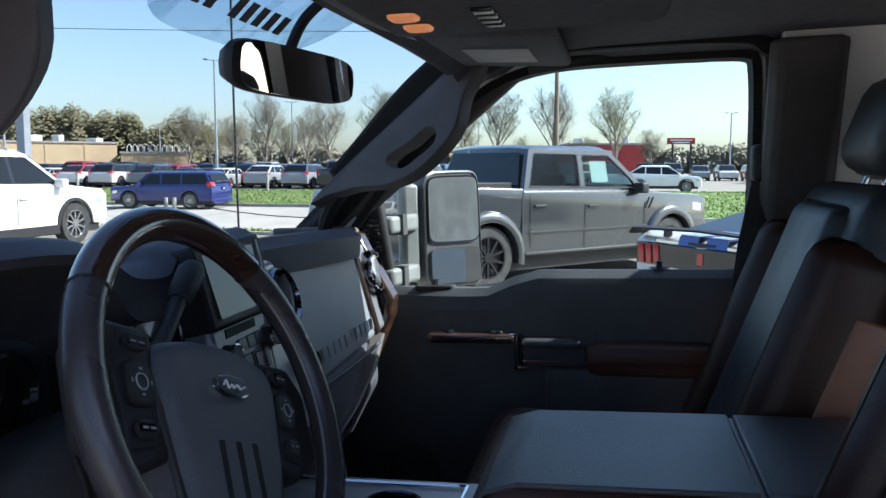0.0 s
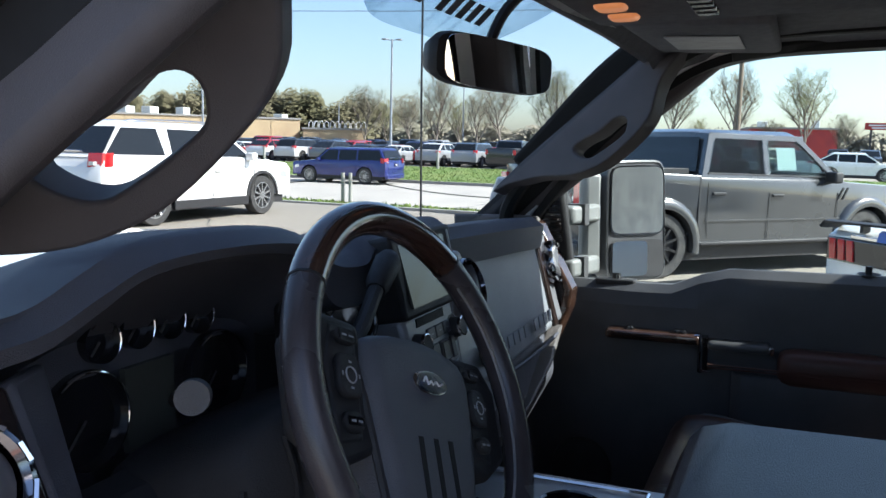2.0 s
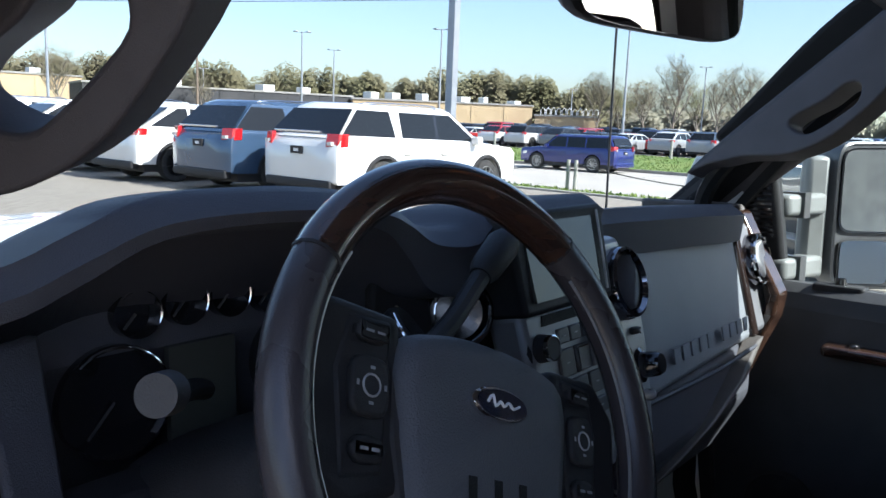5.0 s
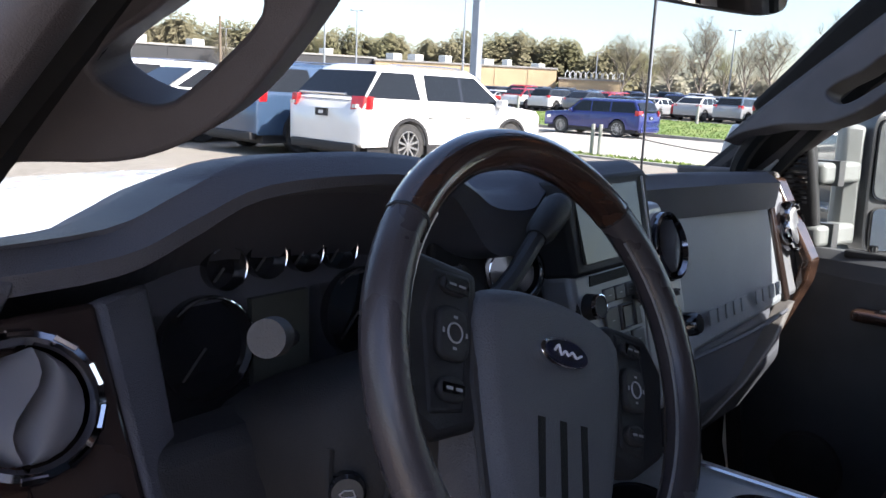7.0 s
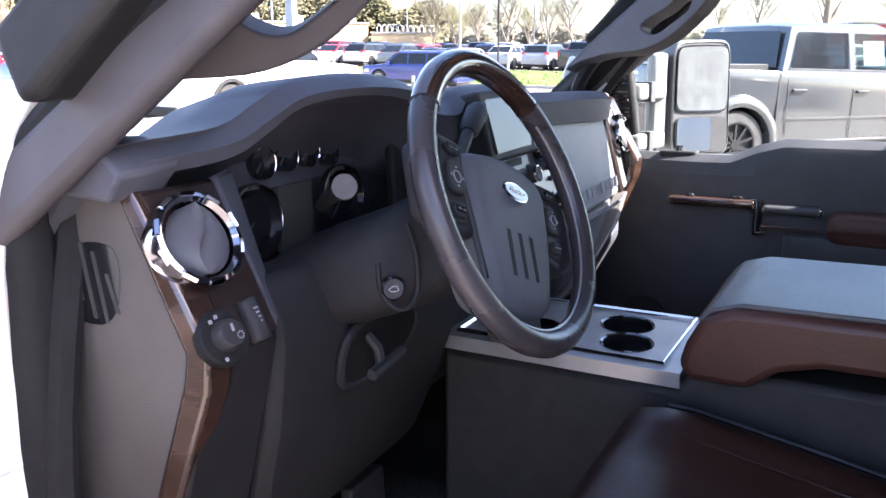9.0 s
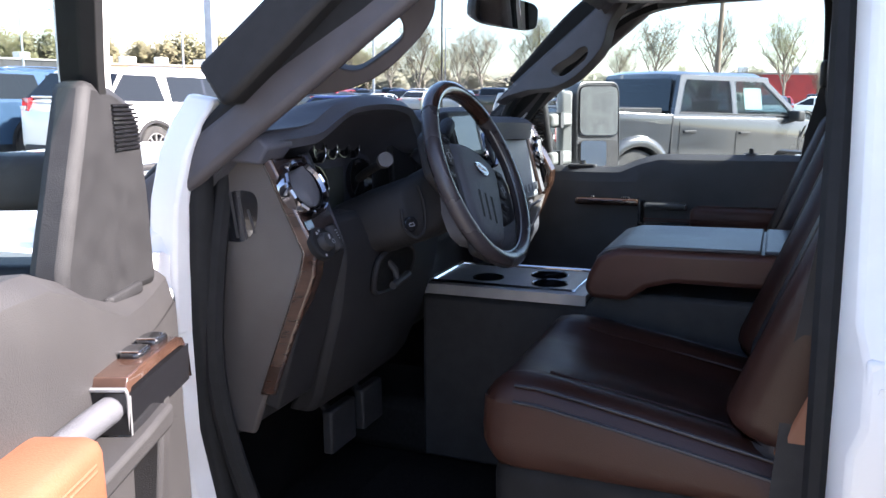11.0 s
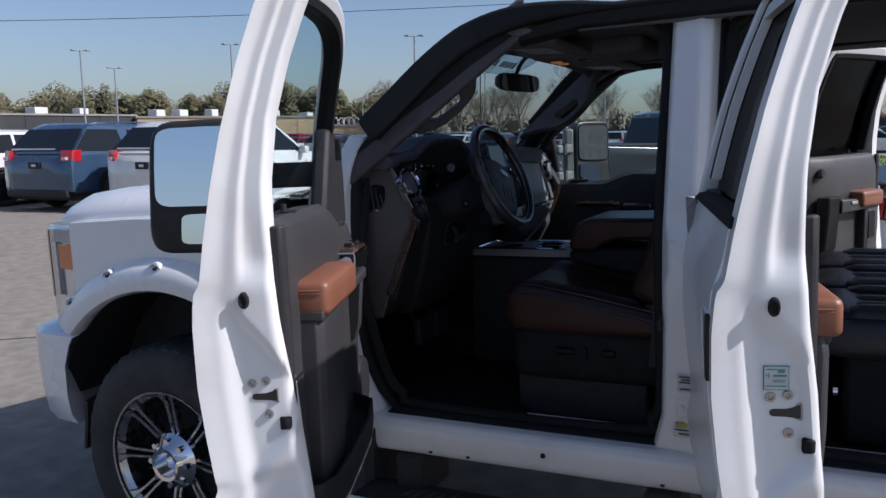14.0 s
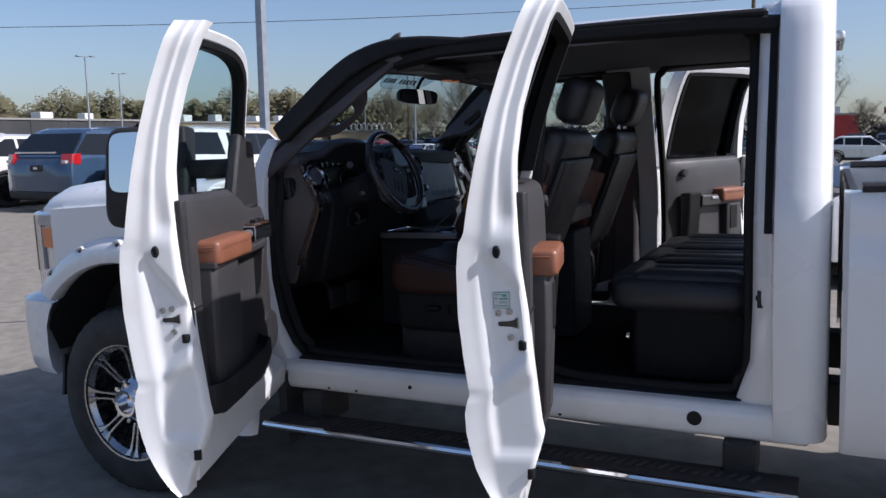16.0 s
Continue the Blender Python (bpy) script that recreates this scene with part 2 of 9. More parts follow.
def prism(bm, pts, vec):
    v = Vector(vec)
    return loft(bm, [[Vector(p) for p in pts], [Vector(p) + v for p in pts]])


def slab(bm, p, q, r, s, thick):
    """A flat-ish panel on four corners, thick along its normal."""
    p, q, r, s = (Vector(k) for k in (p, q, r, s))
    n = (q - p).cross(s - p).normalized() * thick
    return loft(bm, [[p, q, r, s], [p + n, q + n, r + n, s + n]])


def cyl(bm, a, b, r0, r1=None, n=16, caps=True):
    a, b = Vector(a), Vector(b)
    r1 = r0 if r1 is None else r1
    d = (b - a).normalized()
    u = d.orthogonal().normalized()
    w = d.cross(u)
    k = [2 * math.pi * i / n for i in range(n)]
    return loft(bm, [[a + (u * math.cos(t) + w * math.sin(t)) * r0 for t in k], [b + (u * math.cos(t) + w * math.sin(t)) * r1 for t in k]], caps=caps)


def tube(bm, pts, r, n=8, closed=False, radii=None, flat=1.0):
    """A round bar along a line of points."""
    pts = [Vector(p) for p in pts]
    m = len(pts)
    rings, up = [], None
    for i, p in enumerate(pts):
        a = pts[(i - 1) % m] if (closed or i) else p
        b = pts[(i + 1) % m] if (closed or i < m - 1) else p
        d = (b - a).normalized()
        if up is None:
            up = d.orthogonal().normalized()
        up = (up - d * up.dot(d)).normalized()
        w = d.cross(up)
        rr = radii[i] if radii else r
        rings.append([p + (up * math.cos(t) + w * math.sin(t) * flat) * rr for t in (2 * math.pi * k / n for k in range(n))])
    if closed:
        rings.append(rings[0])
    return loft(bm, rings, caps=not closed)


def lathe(bm, profile, centre, axis, n=32):
    """Turn a profile of (radius, height) about an axis through centre."""
    c, d = Vector(centre), Vector(axis).normalized()
    u = d.orthogonal().normalized()
    w = d.cross(u)
    return loft(bm, [[c + d * h + (u * math.cos(t) + w * math.sin(t)) * r for t in (2 * math.pi * k / n for k in range(n))] for r, h in profile], caps=False)


def smooth_path(pts, per=6, closed=False):
    """Catmull-Rom through points."""
    P = [Vector(p) for p in pts]
    n = len(P)
    out = []
    for i in range(n if closed else n - 1):
        a, b, c, d = (P[(i + k) % n] if closed else P[min(max(i + k, 0), n - 1)] for k in (-1, 0, 1, 2))
        for s in range(per):
            t = s / per
            out.append(0.5 * ((2 * b) + (c - a) * t + (2 * a - 5 * b + 4 * c - d) * t * t + (3 * b - a - 3 * c + d) * t ** 3))
    if not closed:
        out.append(P[-1])
    return out


def pillow(bm, x0, x1, y0, y1, z0, z1, r=0.04, crown=0.0, n=4, m=None):
    """A cushion block with rounded edges and a crowned top, as stacked rings."""
    def ring(inset, z, c=0.0):
        pts = []
        rr = max(r * 1.2 - inset * 0.5, 0.01)
        for cx, cy, a0 in ((x1 - inset - rr, y1 - inset - rr, 0), (x0 + inset + rr, y1 - inset - rr, 90), (x0 + inset + rr, y0 + inset + rr, 180), (x1 - inset - rr, y0 + inset + rr, 270)):
            for k in range(n + 1):
                t = radians(a0 + 90 * k / n)
                pts.append(Vector((cx + rr * math.cos(t), cy + rr * math.sin(t), z)))
        return pts
    rings = []
    for k in range(4):
        t = radians(90 * k / 3)
        rings.append(ring(r * (1 - math.sin(t)), z0 + r * (1 - math.cos(t))))
    for k in range(4):
        t = radians(90 * k / 3)
        rings.append(ring(r * (1 - math.cos(t)), z1 - r + r * math.sin(t)))
    w = min(x1 - x0, y1 - y0)
    top = ring(min(r + w * 0.22, max(w * 0.5 - 0.012, r)), z1 + crown)
    rings.append(top)
    rs = loft(bm, rings)
    if m is not None:
        bmesh.ops.transform(bm, matrix=m, verts=[v for q in rs for v in q])
    return rs


# ---- the white crew cab pickup (front axle at y = 0, nose towards +y) ----
truck = thing("pickup_truck", "white crew cab pickup with three open doors and dark leather", "truck")
truck.matrix_basis = RAKE


def half_width(z):
    """Half width of the cab's outer skin at a height."""
    t = [(0.50, 0.865), (0.66, 0.905), (0.90, 0.955), (1.12, 0.968), (1.28, 0.955), (1.36, 0.93), (1.60, 0.855), (1.92, 0.745)]
    for (a, u), (b, v) in zip(t, t[1:]):
        if z <= b:
            return u + (v - u) * (z - a) / (b - a)
    return t[-1][1]


# rockers and door jambs
for s in (-1, 1):
    bm = B()
    prof = [(0.66, 0.655), (0.82, 0.662), (0.862, 0.655), (0.880, 0.63), (0.880, 0.575), (0.868, 0.55), (0.845, 0.54), (0.66, 0.54)]
    loft(bm, [[(s * x, y, z) for x, z in prof] for y in (-0.70, -0.9, -1.78, -2.64, -2.80)])
    rocker = part("rocker", bm, JAMB, truck, bevel=0.008)
    for y, z, q in ((-1.40, 0.605, 0.008), (-2.46, 0.605, 0.024), (-1.02, 0.566, 0.007), (-1.15, 0.566, 0.007), (-1.75, 0.566, 0.007), (-2.0, 0.566, 0.007)):
        bm = B()
        cyl(bm, (s * 0.86, y, z), (s * (0.8835 if z > 0.6 else 0.8765), y, z), q, n=14)
        part("drain_plug", bm, RUBBER, rocker)
    for y0, y1 in ((-0.84, -1.76), (-1.90, -2.60)):
        bm = B()
        loft(bm, [[(s * 0.70, y, 0.663), (s * 0.80, y, 0.668), (s * 0.83, y, 0.664), (s * 0.83, y, 0.660), (s * 0.70, y, 0.659)] for y in (y0, y1)])
        part("sill_plate", bm, BLACKP, truck, bevel=0.003)
    # lower hinge pillar in front of the front door
    bm = B()
    loft(bm, [[(s * (half_width(z) - 0.03), -0.66, z), (s * (half_width(z) - 0.05), -0.70, z), (s * (half_width(z) - 0.065), -0.735 - 0.35 * max(0, 0.85 - z), z), (s * (half_width(z) - 0.10), -0.748 - 0.35 * max(0, 0.85 - z), z), (s * (half_width(z) - 0.16), -0.748 - 0.35 * max(0, 0.85 - z), z), (s * (half_width(z) - 0.16), -0.66, z)] for z in (0.60, 0.66, 0.80, 1.0, 1.2, 1.3, 1.36)])
    part("hinge_pillar", bm, JAMB, truck, bevel=0.01)
    bm = B()
    rings = []
    for z, g in ((0.64, 0.12), (0.72, 0.055), (0.85, 0.008), (1.0, 0.0), (1.2, 0.0), (1.4, 0.0), (1.50, 0.008)):
        o = half_width(min(z, 1.3))
        rings.append([Vector((s * (o - d), y - g, z)) for d, y in ((0.108, -0.745), (0.113, -0.764), (0.126, -0.772), (0.148, -0.772), (0.162, -0.76), (0.168, -0.735), (0.130, -0.73))])
    loft(bm, rings)
    part("opening_trim", bm, RUBBER, truck, "dark rubber door opening trim", bevel=0.004, ang=50)

# B pillars, C pillars
for s in (-1, 1):
    dy = 0.0 if s < 0 else -0.058
    ext = 0.0 if s < 0 else -0.085  # the far pillar's jamb reaches back to its door
    bm = B()
    rings = []
    for z in (0.62, 0.68, 0.76, 0.95, 1.14, 1.18, 1.25, 1.30, 1.5, 1.7, 1.86, 1.90):
        o = half_width(z) - 0.062
        f = 0.05 * max(0, (0.80 - z) / 0.18)
        k = 0.012 if 1.15 < z < 1.28 else 0.0
        rings.append([(s * (o - 0.10), -1.745 + dy + f, z), (s * (o - 0.03), -1.752 + dy + f, z), (s * (o - 0.004 + k), -1.765 + dy + f - k, z), (s * (o + k), -1.790 + dy, z), (s * (o + 0.012), -1.835 + dy + ext, z), (s * (o - 0.01), -1.865 + dy - f + ext, z), (s * (o - 0.10), -1.880 + dy - f + ext, z)])
    loft(bm, rings)
    pillar = part("centre_pillar", bm, JAMB, truck, bevel=0.006)
    bm = B()
    box(bm, (s * 0.868, -1.835 + dy, 1.185), (s * 0.905, -1.775 + dy, 1.265))
    hp_ = part("hinge_plate", bm, JAMB, pillar, bevel=0.006)
    for yy, zz in ((-1.795, 1.228), (-1.820, 1.230)):
        bm = B()
        cyl(bm, (s * 0.904, yy + dy, zz), (s * 0.910, yy + dy, zz), 0.008, 0.006, n=6)
        part("hinge_bolt", bm, JAMB, hp_)
    bm = B()
    o = half_width(0.80) - 0.052
    box(bm, (s * (o - 0.03), -1.846 + dy, 0.772), (s * o, -1.788 + dy, 0.828))
    hp_ = part("hinge_plate", bm, JAMB, pillar, bevel=0.005)
    for yy in (-1.805, -1.828):
        bm = B()
        cyl(bm, (s * o, yy + dy, 0.80), (s * (o + 0.006), yy + dy, 0.80), 0.008, 0.006, n=6)
        part("hinge_bolt", bm, JAMB, hp_)
    bm = B()
    box(bm, (s * 0.866, -1.782 + dy, 1.03), (s * 0.888, -1.762 + dy, 1.035))
    tube(bm, [(s * 0.862, -1.745 + dy, 1.045), (s * 0.90, -1.748 + dy, 1.045), (s * 0.90, -1.748 + dy, 1.02), (s * 0.862, -1.745 + dy, 1.02)], 0.006)
    part("striker", bm, BLACKP, pillar)
    for z0, z1, y0 in ((0.866, 0.898, -1.850 + dy), (0.848, 0.864, -1.850 + dy), (0.708, 0.737, -1.833 + dy)):
        bm = B()
        o0, o1 = half_width(z0) - 0.055, half_width(z1) - 0.055
        slab(bm, (s * o0, y0, z0), (s * o0, y0 + 0.055, z0), (s * o1, y0 + 0.055, z1), (s * o1, y0, z1), 0.003 * (s))
        part("label_sticker", bm, LABEL, pillar, "white certification sticker")
    for z0, y0, w in ((0.890, -1.846 + dy, 0.046), (0.882, -1.846 + dy, 0.040), (0.874, -1.846 + dy, 0.046), (0.854, -1.846 + dy, 0.044), (0.728, -1.829 + dy, 0.046), (0.716, -1.829 + dy, 0.036)):
        bm = B()
        o = half_width(z0) - 0.055 + 0.0035
        slab(bm, (s * o, y0, z0), (s * o, y0 + w, z0), (s * o, y0 + w, z0 + 0.005), (s * o, y0, z0 + 0.005), 0.001 * s)
        part("printed_line", bm, INK, pillar)
    for z0, z1, y0, y1 in ((0.742, 0.752, -1.856, -1.785), (0.708, 0.737, -1.860, -1.837)):
        bm = B()
        o0, o1 = half_width(z0) - 0.0545, half_width(z1) - 0.0545
        slab(bm, (s * o0, y0 + dy, z0), (s * o0, y1 + dy, z0), (s * o1, y1 + dy, z1), (s * o1, y0 + dy, z1), 0.003 * s)
        part("caution_sticker", bm, YELLOWLAB, pillar, "yellow caution sticker")
    # black inner trim of the centre pillar
    dt = dy if s < 0 else -0.03
    bm = B()
    loft(bm, [[(s * (half_width(z) - 0.165), -1.720 + dy, z), (s * (half_width(z) - 0.135), -1.740 + dy, z), (s * (half_width(z) - 0.135), -1.885 + dt, z), (s * (half_width(z) - 0.165), -1.900 + dt, z), (s * (half_width(z) - 0.20), -1.880 + dt, z), (s * (half_width(z) - 0.20), -1.740 + dy, z)] for z in (0.66, 1.0, 1.3, 1.6, 1.86)])
    part("pillar_trim", bm, PILLAR if s > 0 else BLACKP, truck, bevel=0.01)
    # rear pillar with its painted jamb, rounded into the back of the cab
    bm = B()
    rings = []
    for z in (0.56, 0.66, 0.80, 1.0, 1.2, 1.30, 1.335, 1.36, 1.5, 1.7, 1.84, 1.90, 1.922, 1.936, 1.944):
        o = half_width(z) + 0.002 - max(0, z - 1.90) ** 2 * 26
        f = 0.10 * max(0, (0.86 - z) / 0.30) ** 1.5
        rings.append([(s * (o - 0.16), -2.63 + f, z), (s * (o - 0.10), -2.635 + f, z), (s * (o - 0.075), -2.655 + f * 0.8, z), (s * (o - 0.065), -2.69, z), (s * (o - 0.006), -2.70, z), (s * o, -2.715, z),
                      (s * o, -2.78, z), (s * (o - 0.012), -2.82, z), (s * (o - 0.04), -2.845, z), (s * (o - 0.10), -2.855, z), (s * (o - 0.16), -2.855, z)])
    loft(bm, rings)
    rp = part("rear_pillar", bm, WHITE, truck, "white rounded rear cab corner", ang=40)
    bm = B()
    loft(bm, [[(s * (half_width(z) - 0.062), -2.668, z), (s * (half_width(z) - 0.045), -2.675, z), (s * (half_width(z) - 0.05), -2.697, z), (s * (half_width(z) - 0.066), -2.695, z)] for z in (1.22, 1.4, 1.6, 1.8, 1.89)])
    part("door_seal", bm, RUBBER, rp)
    bm = B()
    box(bm, (s * 0.845, -2.665, 1.008), (s * 0.885, -2.645, 1.022))
    box(bm, (s * 0.868, -2.668, 0.985), (s * 0.89, -2.65, 1.04))
    part("striker", bm, BLACKP, rp)

# rubber seals round the door openings
for s in (-1, 1):
    for y0, y1 in ((-0.775, -1.737 if s < 0 else -1.800), (-1.905 if s < 0 else -2.05, -2.62)):
        front = y0 > -1
        o = 0.135
        pts = [(y0 - (0.10 if front else 0.0), 0.72), (y0 - (0.05 if front else 0.0), 0.80), (y0, 1.10), (y0, 1.42)]
        if front:
            pts += [(-0.81, 1.54), (-0.93, 1.65), (-1.10, 1.78), (-1.24, 1.855), (-1.35, 1.878)]
        else:
            pts += [(y0, 1.78), (y0 - 0.03, 1.85), (y0 - 0.10, 1.878)]
        pts += [(y1 + 0.10, 1.878), (y1 + 0.025, 1.855), (y1, 1.78), (y1, 1.3), (y1, 0.82), (y1 + 0.03, 0.73), (y1 + 0.10, 0.678), (y0 - 0.17, 0.678)]
        line = smooth_path([(s * (half_width(z) - o), y, z) for y, z in pts], 5, closed=True)
        bm = B()
        tube(bm, line, 0.018, 8, closed=True)
        part("door_seal", bm, RUBBER, truck)

# roof skin, drip rails and headliner
bm = B()
rings = []
N = 17
ROOF = [(-1.16, 1.875, 0.665), (-1.20, 1.905, 0.69), (-1.30, 1.94, 0.715), (-1.5, 1.965, 0.735), (-2.0, 1.972, 0.745), (-2.5, 1.962, 0.745), (-2.74, 1.945, 0.735), (-2.82, 1.92, 0.72), (-2.855, 1.88, 0.70)]
for y, zc, w in ROOF:
    up = []
    for k in range(N):
        u = -1 + 2 * k / (N - 1)
        e = abs(u)
        up.append(Vector((u * w, y + 0.05 * (1 - u * u) * (1 if y > -1.45 else 0), zc - 0.03 * e ** 2 - 0.035 * max(0, e - 0.86) / 0.14)))
    rings.append(up + [p - Vector((0, 0, 0.022)) for p in reversed(up)])
loft(bm, rings)
roof = part("roof", bm, WHITE, truck, ang=50)
roof.data.materials.append(HEADLINER)
for f in roof.data.polygons:
    if f.normal.z < -0.2:
        f.material_index = 1
for s in (-1, 1):
    bm = B()
    loft(bm, [[(s * (w - 0.012), y, zc - 0.058), (s * (w + 0.006), y, zc - 0.066), (s * (w + 0.004), y, zc - 0.10), (s * (w - 0.03), y, zc - 0.115), (s * (w - 0.06), y, zc - 0.10), (s * (w - 0.06), y, zc - 0.06)] for y, zc, w in ROOF[2:-1]])
    part("drip_seal", bm, RUBBER, truck, bevel=0.004)
bm = B()
rings = []
for y, zc, w in [(-1.13, 1.862, 0.63), (-1.25, 1.885, 0.66), (-1.45, 1.895, 0.68), (-2.0, 1.90, 0.685), (-2.6, 1.895, 0.68), (-2.80, 1.87, 0.66)]:
    up = [Vector((u * w, y + 0.05 * (1 - u * u) * (1 if y > -1.4 else 0), zc - 0.035 * abs(u) ** 3)) for u in (-1, -0.85, -0.6, -0.3, 0, 0.3, 0.6, 0.85, 1)]
    rings.append(up + [p + Vector((0, 0, 0.02)) for p in reversed(up)])
loft(bm, rings)
headliner = part("headliner", bm, HEADLINER, truck)
for s in (-1, 1):
    bm = B()
    loft(bm, [[(s * 0.62, y, 1.875), (s * 0.66, y, 1.862), (s * 0.70, y, 1.852), (s * 0.725, y, 1.853), (s * 0.725, y, 1.885), (s * 0.66, y, 1.895)] for y in (-1.22, -1.5, -2.0, -2.66)])
    part("header_trim", bm, HEADLINER, truck, bevel=0.012)
# overhead console, map lamps, visors
bm = B()
pillow(bm, -0.16, 0.16, -1.56, -1.14, 1.835, 1.90, r=0.02)
ohc = part("overhead_console", bm, HEADLINER, truck)
for x in (-0.03, 0.055):
    bm = B()
    pillow(bm, x - 0.022, x + 0.022, -1.225, -1.185, 1.829, 1.84, r=0.005)
    part("map_lamp", bm, LAMPWARM, ohc, "warm lit map lamp")
for k in range(4):
    bm = B()
    box(bm, (-0.06 + 0.035 * k, -1.33, 1.829), (-0.035 + 0.035 * k, -1.30, 1.84))
    part("overhead_switch", bm, GLOSSB, ohc, bevel=0.003)
for s in (-1, 1):
    bm = B()
    x0, x1 = sorted((s * 0.21, s * 0.63))
    pillow(bm, x0, x1, -1.395, -1.165, 1.845, 1.868, r=0.010, m=Matrix.Translation((0, -1.165, 1.86)) @ Matrix.Rotation(radians(3), 4, "X") @ Matrix.Translation((0, 1.165, -1.86)))
    visor = part("sun_visor", bm, HEADLINER, truck)
    bm = B()
    xa, xb = sorted((s * 0.335, s * 0.52))
    slab(bm, (xa, -1.335, 1.8345), (xb, -1.335, 1.8345), (xb, -1.215, 1.8405), (xa, -1.215, 1.8405), -0.002)
    part("visor_sticker", bm, VISORLAB, visor, "pale warning sticker")

# windscreen with its mirror and shade band
def screen_row(y_edge, z_edge, w, bow, rise):
    return [Vector((u * w, y_edge + bow * (1 - u * u), z_edge + rise * (1 - u * u))) for u in (k / 20 - 1 for k in range(41))]


rows = []
for t in (k / 16 for k in range(17)):
    rows.append(screen_row(-0.60 - 0.585 * t, 1.40 + 0.475 * t, 0.79 - 0.13 * t, 0.20 - 0.12 * t, 0.0 + 0.03 * t))
bm = B()
loft(bm, [r + [p + Vector((0, -0.003, -0.0035)) for p in reversed(r)] for r in rows])
part("windscreen", bm, CLEAR, truck, "clear tinted windscreen")
bm = B()
tube(bm, [p + Vector((0, -0.012, -0.004)) for p in screen_row(-1.175, 1.868, 0.672, 0.085, 0.03)], 0.026, 10, flat=0.8)
part("header_bar", bm, HEADLINER, truck, ang=60)
bm = B()
band = []
for f in (0.0, 0.5, 1.0):
    row = []
    for k in range(25):
        e = k / 12 - 1
        t = 0.965 - (0.155 * (1 - abs(e) ** 5)) * (1 - f)
        x = -0.135 + 0.305 * e
        w = 0.79 - 0.13 * t
        row.append(Vector((x, -0.606 - 0.585 * t + (0.20 - 0.12 * t) * (1 - (x / w) ** 2), 1.393 + 0.475 * t + 0.03 * t * (1 - (x / w) ** 2))))
    band.append(row)
loft(bm, band, closed=False)
bmesh.ops.solidify(bm, geom=bm.faces[:], thickness=0.001)
strip = part("shade_strip", bm, SHADEBAND, truck, "pale frosted strip with model lettering")
for k in range(10):
    if k == 4:
        continue
    bm = B()
    q = []
    for dx, t in ((0.0, 0.862), (0.022, 0.862), (0.014, 0.898), (-0.008, 0.898)):
        x = -0.365 + 0.036 * k + dx
        w = 0.79 - 0.13 * t
        q.append(Vector((x, -0.611 - 0.585 * t + (0.20 - 0.12 * t) * (1 - (x / w) ** 2), 1.389 + 0.475 * t + 0.03 * t * (1 - (x / w) ** 2))))
    slab(bm, *q, 0.001)
    c_ = sum(q, Vector()) / 4
    slab(bm, *[c_ + (v - c_) * 0.35 for v in q], 0.0014)
    part("lettering_bar", bm, STRIPINK, strip)
bm = B()
tube(bm, smooth_path([(0.02, -1.085, 1.882), (0.01, -1.05, 1.85), (-0.01, -1.035, 1.81), (-0.022, -1.03, 1.775)], 4), 0.008)
part("mirror_stem", bm, BLACKP, truck)
bm = B()
M = Matrix.Translation((-0.035, -1.036, 1.768)) @ Euler((radians(5), radians(1.5), radians(-14))).to_matrix().to_4x4()
ring0 = []
for a, b, k in ((0.125, 0.026, 0.0), (0.138, 0.033, -0.010), (0.140, 0.035, 0.0), (0.126, 0.026, 0.022), (0.08, 0.014, 0.030)):
    q = []
    for j in range(24):
        t = 2 * math.pi * j / 24
        c, d = math.cos(t), math.sin(t)
        q.append(M @ Vector((a * math.copysign(abs(c) ** 0.45, c), k - 0.012, b * math.copysign(abs(d) ** 0.45, d))))
    ring0.append(q)
loft(bm, ring0[1:])
rv = part("rear_view_mirror", bm, BLACKP, truck, "black interior rear-view mirror", ang=50)
bm = B()
q = []
for j in range(24):
    t = 2 * math.pi * j / 24
    c, d = math.cos(t), math.sin(t)
    q.append(M @ Vector((0.128 * math.copysign(abs(c) ** 0.45, c), -0.0255, 0.033 * math.copysign(abs(d) ** 0.45, d))))
n_ = (M.to_3x3() @ Vector((0, -1, 0))) * 0.002
loft(bm, [q, [p + n_ for p in q]])
part("mirror_glass", bm, MIRROR, rv)

